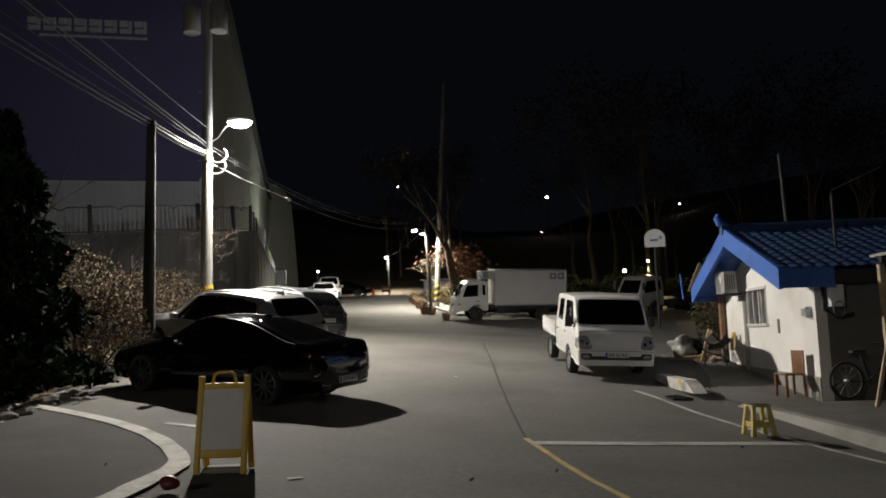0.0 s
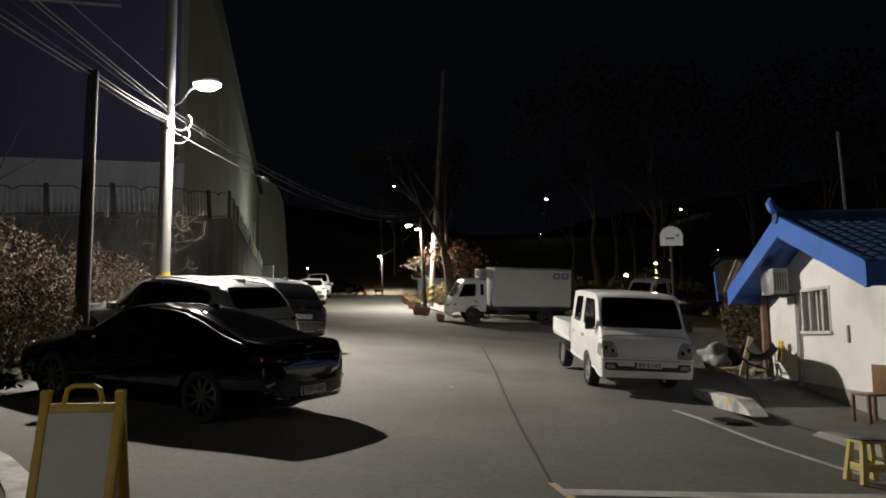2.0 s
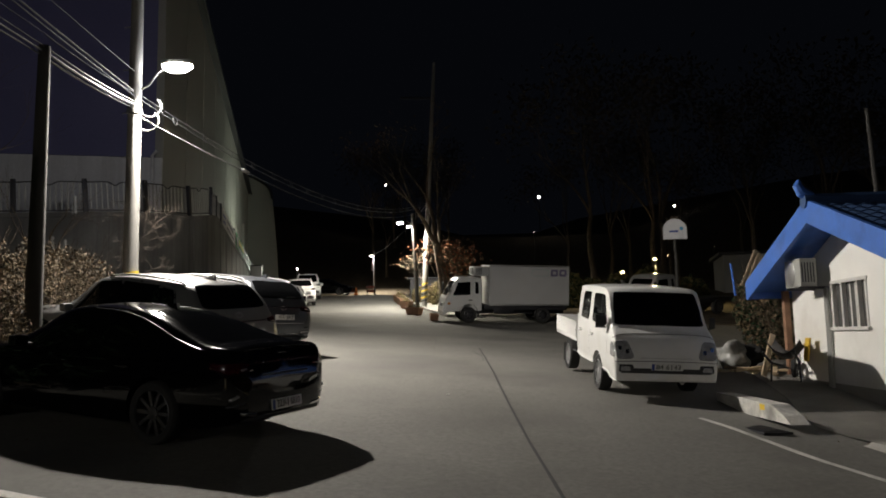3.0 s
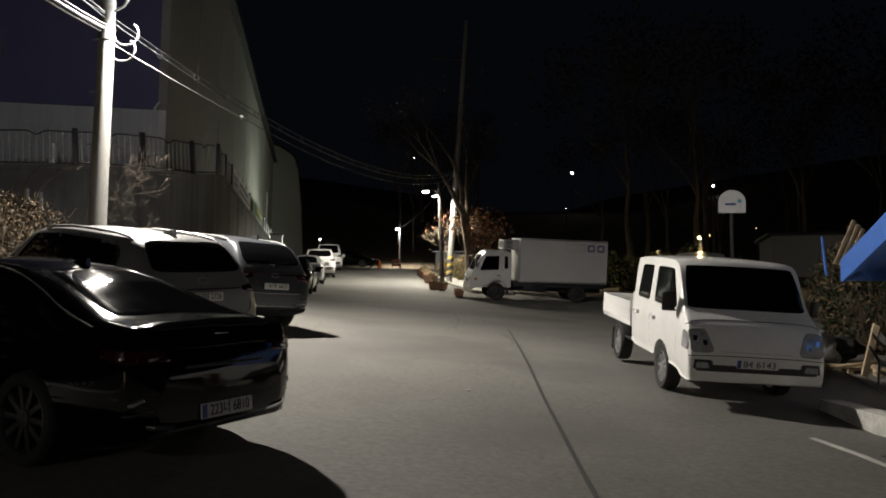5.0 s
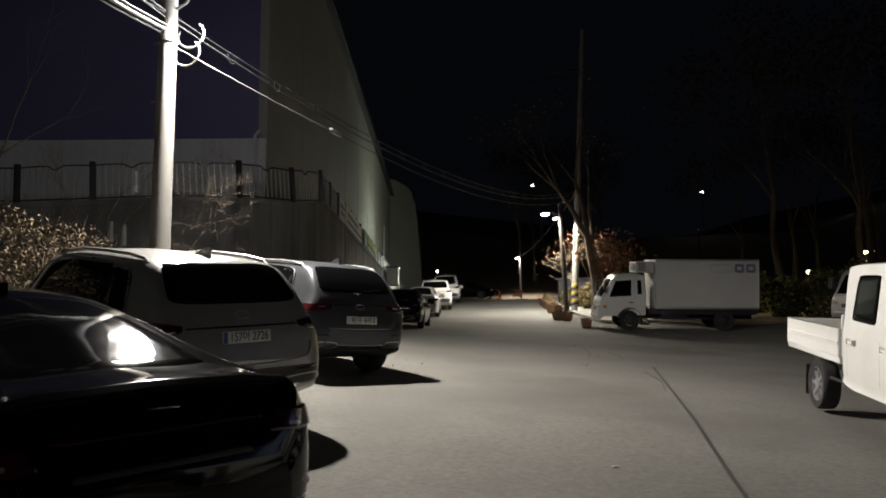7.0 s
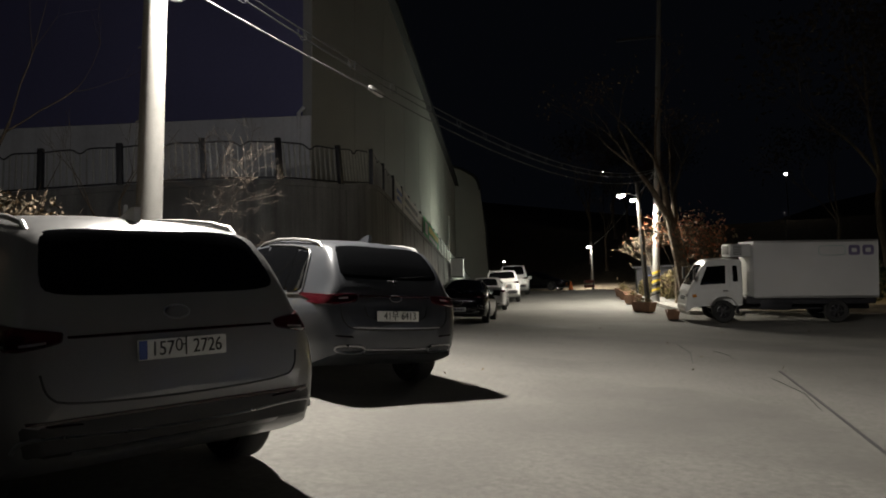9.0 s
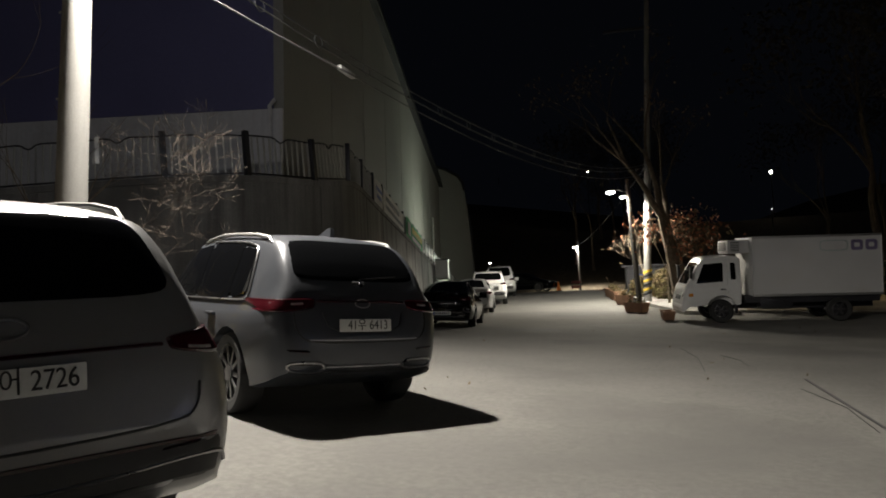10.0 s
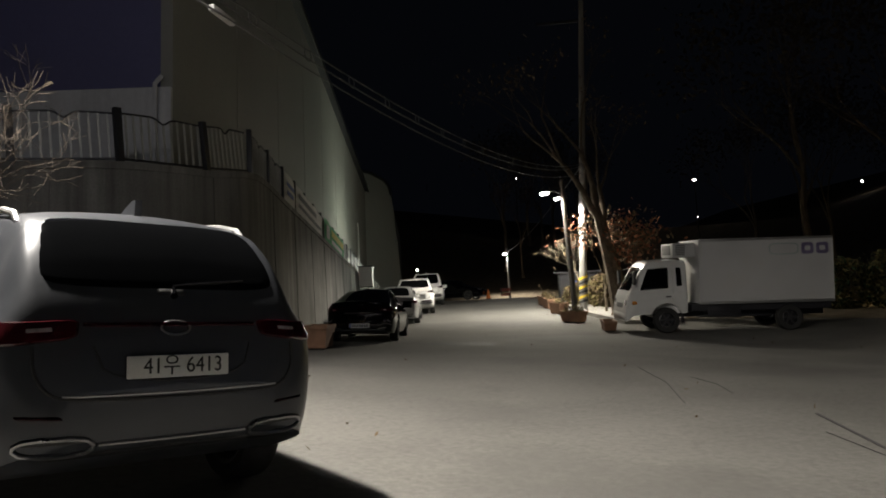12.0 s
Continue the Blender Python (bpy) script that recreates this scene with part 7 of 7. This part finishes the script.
LB = "bundled grey cable slung between poles"
for dz, dx, mt, r in ((0.0, 0.0, CABLEGREY, 0.03), (0.12, 0.04, CABLE, 0.016), (-0.1, -0.05, CABLEGREY, 0.022), (0.55, 0.0, CABLE, 0.012)):
    cable((-8.4 + dx, 16.3, 6.65 + dz * 0.6), (-6.2 + dx * 6, -13.0, 7.4 + dz), 0.5, r * 0.6, mt, LB)
    cable((-8.4 + dx, 16.3, 6.65 + dz * 0.6), (-8.48 + dx, 19.6, 6.75 + dz * 0.5), 0.06, r, mt, LB)
for dz, dx, r in ((0.3, 0.0, 0.03), (0.2, 0.06, 0.02), (0.75, -0.04, 0.014)):
    cable((-8.48, 19.65, 6.75 + dz), (-5.2 + dx, -13.0, 7.7 + dz), 0.4, r * 0.6, CABLEGREY, LB)
cable((-8.4, 19.75, 7.0), (-4.75, 48.5, 9.6), 1.3, 0.012, CABLE, LB, rings=20)
cable((-8.4, 19.75, 6.9), (-4.75, 48.5, 9.5), 1.36, 0.014, CABLE, LB)
cable((-8.4, 19.75, 6.5), (-7.55, 24.2, 6.2), 0.03, 0.016, CABLEGREY, LB)
cable((-7.55, 24.2, 6.2), (-4.8, 48.5, 9.2), 0.9, 0.012, CABLE, LB)
solo("cable_joint", boxb(-0.04, 0.04, -0.25, 0.25, -0.04, 0.04, 0.015), BANNERW, "white cable joint box", "cable", m=pose(-7.6, 24.3, 6.24))
cable((-4.8, 48.5, 9.6), (-16.1, 93.8, 11.6), 0.5, 0.02, CABLE, LB)
for i, z in enumerate((6.45, 6.8)):
    solo("cable_loop", tubeb([(-8.3 + 0.25 * math.cos(a), 19.95 + 0.1 * i, z + 0.22 * math.sin(a)) for a in np.linspace(-3.6, 0.9, 14)], 0.02, 6), CABLEGREY, "slack cable loop at the pole", "cable")

# ---------------------------------------------------------------- small things on the ground
for (a, b) in (((-2.95, 29.5), (-2.42, 25.4)), ((-2.2, 28.2), (-1.8, 26.4)), ((-1.3, 23.9), (-0.95, 21.2))):
    mid = ((a[0] + b[0]) / 2 + 0.12, (a[1] + b[1]) / 2)
    strip("road_crack", [a, mid, b], 0.010, TAR, "dark crack in the asphalt")
rr = random.Random(4)
for i in range(70):
    y = rr.uniform(8.5, 15.0)
    x = left_edge(y) + rr.uniform(-0.9, 0.5)
    r = rr.uniform(0.03, 0.13)
    if r > 0.07:
        solo("verge_stone", rock_mesh(r, i), ROCK, "pale rubble stone on the verge", "stone", "verge rubble", m=pose(x, y, gz(x, y) + r * 0.35, 0, 0, rr.uniform(0, 360)))
    else:
        solo("litter_scrap", boxb(-r * 1.5, r * 1.5, -r, r, 0, 0.012, 0.004), BANNERW, "pale scrap of litter on the verge", "litter", "verge litter", m=pose(x, y, gz(x, y) + 0.02, rr.uniform(-12, 12), rr.uniform(-12, 12), rr.uniform(0, 360)))
for x, y, r, a in ((-2.2, 7.2, 0.05, 30), (-5.3, 8.3, 0.04, 70), (-4.4, 7.4, 0.03, 10), (-1.4, 16.5, 0.025, 50)):
    solo("litter_scrap", boxb(-r * 1.5, r * 1.5, -r * 0.5, r * 0.5, 0, 0.008, 0.003), BANNERW, "pale scrap of litter on the asphalt", "litter", "road litter", m=pose(x, y, gz(x, y) + 0.02, 4, 3, a))
cs = []
q = np.random.default_rng(8)
for _ in range(220):
    y = q.uniform(6, 50)
    e = left_edge(y) if q.random() < 0.5 else right_edge(y)
    x = e + q.normal() * 1.6 if q.random() < 0.75 else q.uniform(-8, 3)
    cs.append(np.array((x, y, gz(x, y) + 0.03)))
fl = new("fallen_leaves", leaves_mesh("fallen_leaves", cs, 0.032, [DRYLEAF], 8, 0.1))
tagged(fl, "scattered fallen leaves on the asphalt", "leaves", kind="stuff")
for ob in [o for o in bpy.data.objects if o.name.split(".")[0] == "plants"]:
    ob["kind"] = "stuff"


def road_patch(x, y, rx, ry, seed, mat, label):
    """A thin irregular repair or stain lying on the asphalt."""
    bm = bmesh.new()
    c = bm.verts.new((x, y, gz(x, y) + 0.0165))
    ring = []
    for i in range(28):
        a = 2 * math.pi * i / 28
        k = 1 + 0.35 * noise.noise(Vector((math.cos(a) * 1.5 + seed, math.sin(a) * 1.5, seed)))
        px, py = x + rx * k * math.cos(a), y + ry * k * math.sin(a)
        ring.append(bm.verts.new((px, py, gz(px, py) + 0.0165)))
    for i in range(28):
        bm.faces.new((c, ring[i], ring[(i + 1) % 28]))
    return solo("road_patch", bm, mat, label, "road marking", kind="structure", smooth=False)


PATCHMAT = material("dark_asphalt_repair", (0.116, 0.114, 0.106), 0.9, var=0.15, scale=1.5, bump=0.6, fine=90)
DAMPMAT = material("damp_dark_asphalt", (0.06, 0.059, 0.056), 0.65, var=0.25, scale=2.0, bump=0.4, fine=90)
road_patch(-7.3, 34.7, 1.0, 0.7, 1, DAMPMAT, "damp dark stain on the asphalt")
road_patch(-4.4, 37.5, 1.8, 1.3, 2, PATCHMAT, "dark asphalt repair")


# single roof tiles on the slope that faces the street
TILE = sheet([0, 0.03, 0.09, 0.15, 0.21, 0.24], [0, 0.33], lambda u, v: (u - 0.12, -v, 0.035 * math.sin(math.pi * u / 0.24) + 0.018 * (v / 0.33)), 0.012)
TILE_MESH = mesh_of(TILE, "roof_tile", BLUETILE)
TILT_X = math.degrees(math.atan2(APEX - 2.40, HA - 14.0))
for r in range(12):
    for c in range(19):
        k = r * 0.29 / math.hypot(HA - 14.0, APEX - 2.40)
        t = new("tile", TILE_MESH)
        t.parent = house
        t.matrix_local = pose(RX + 0.12 + c * 0.24, HA + (14.0 - HA) * k, APEX + 0.075 + (2.42 - APEX) * k, TILT_X, 0, 0)

for i, (x, y, h) in enumerate(((-10.4, 22.4, 0.55), (-10.9, 24.0, 0.7), (-10.6, 26.0, 0.6), (-10.9, 28.4, 0.5), (-9.9, 20.2, 0.5))):
    bush("verge_grass", x, y, 0.6, 0.9, h, 1500, 0.04, [DRYLEAF, DARKLEAF], 80 + i, "dry grass tuft at the foot of the wall", twigs=20, group="verge grass tufts")
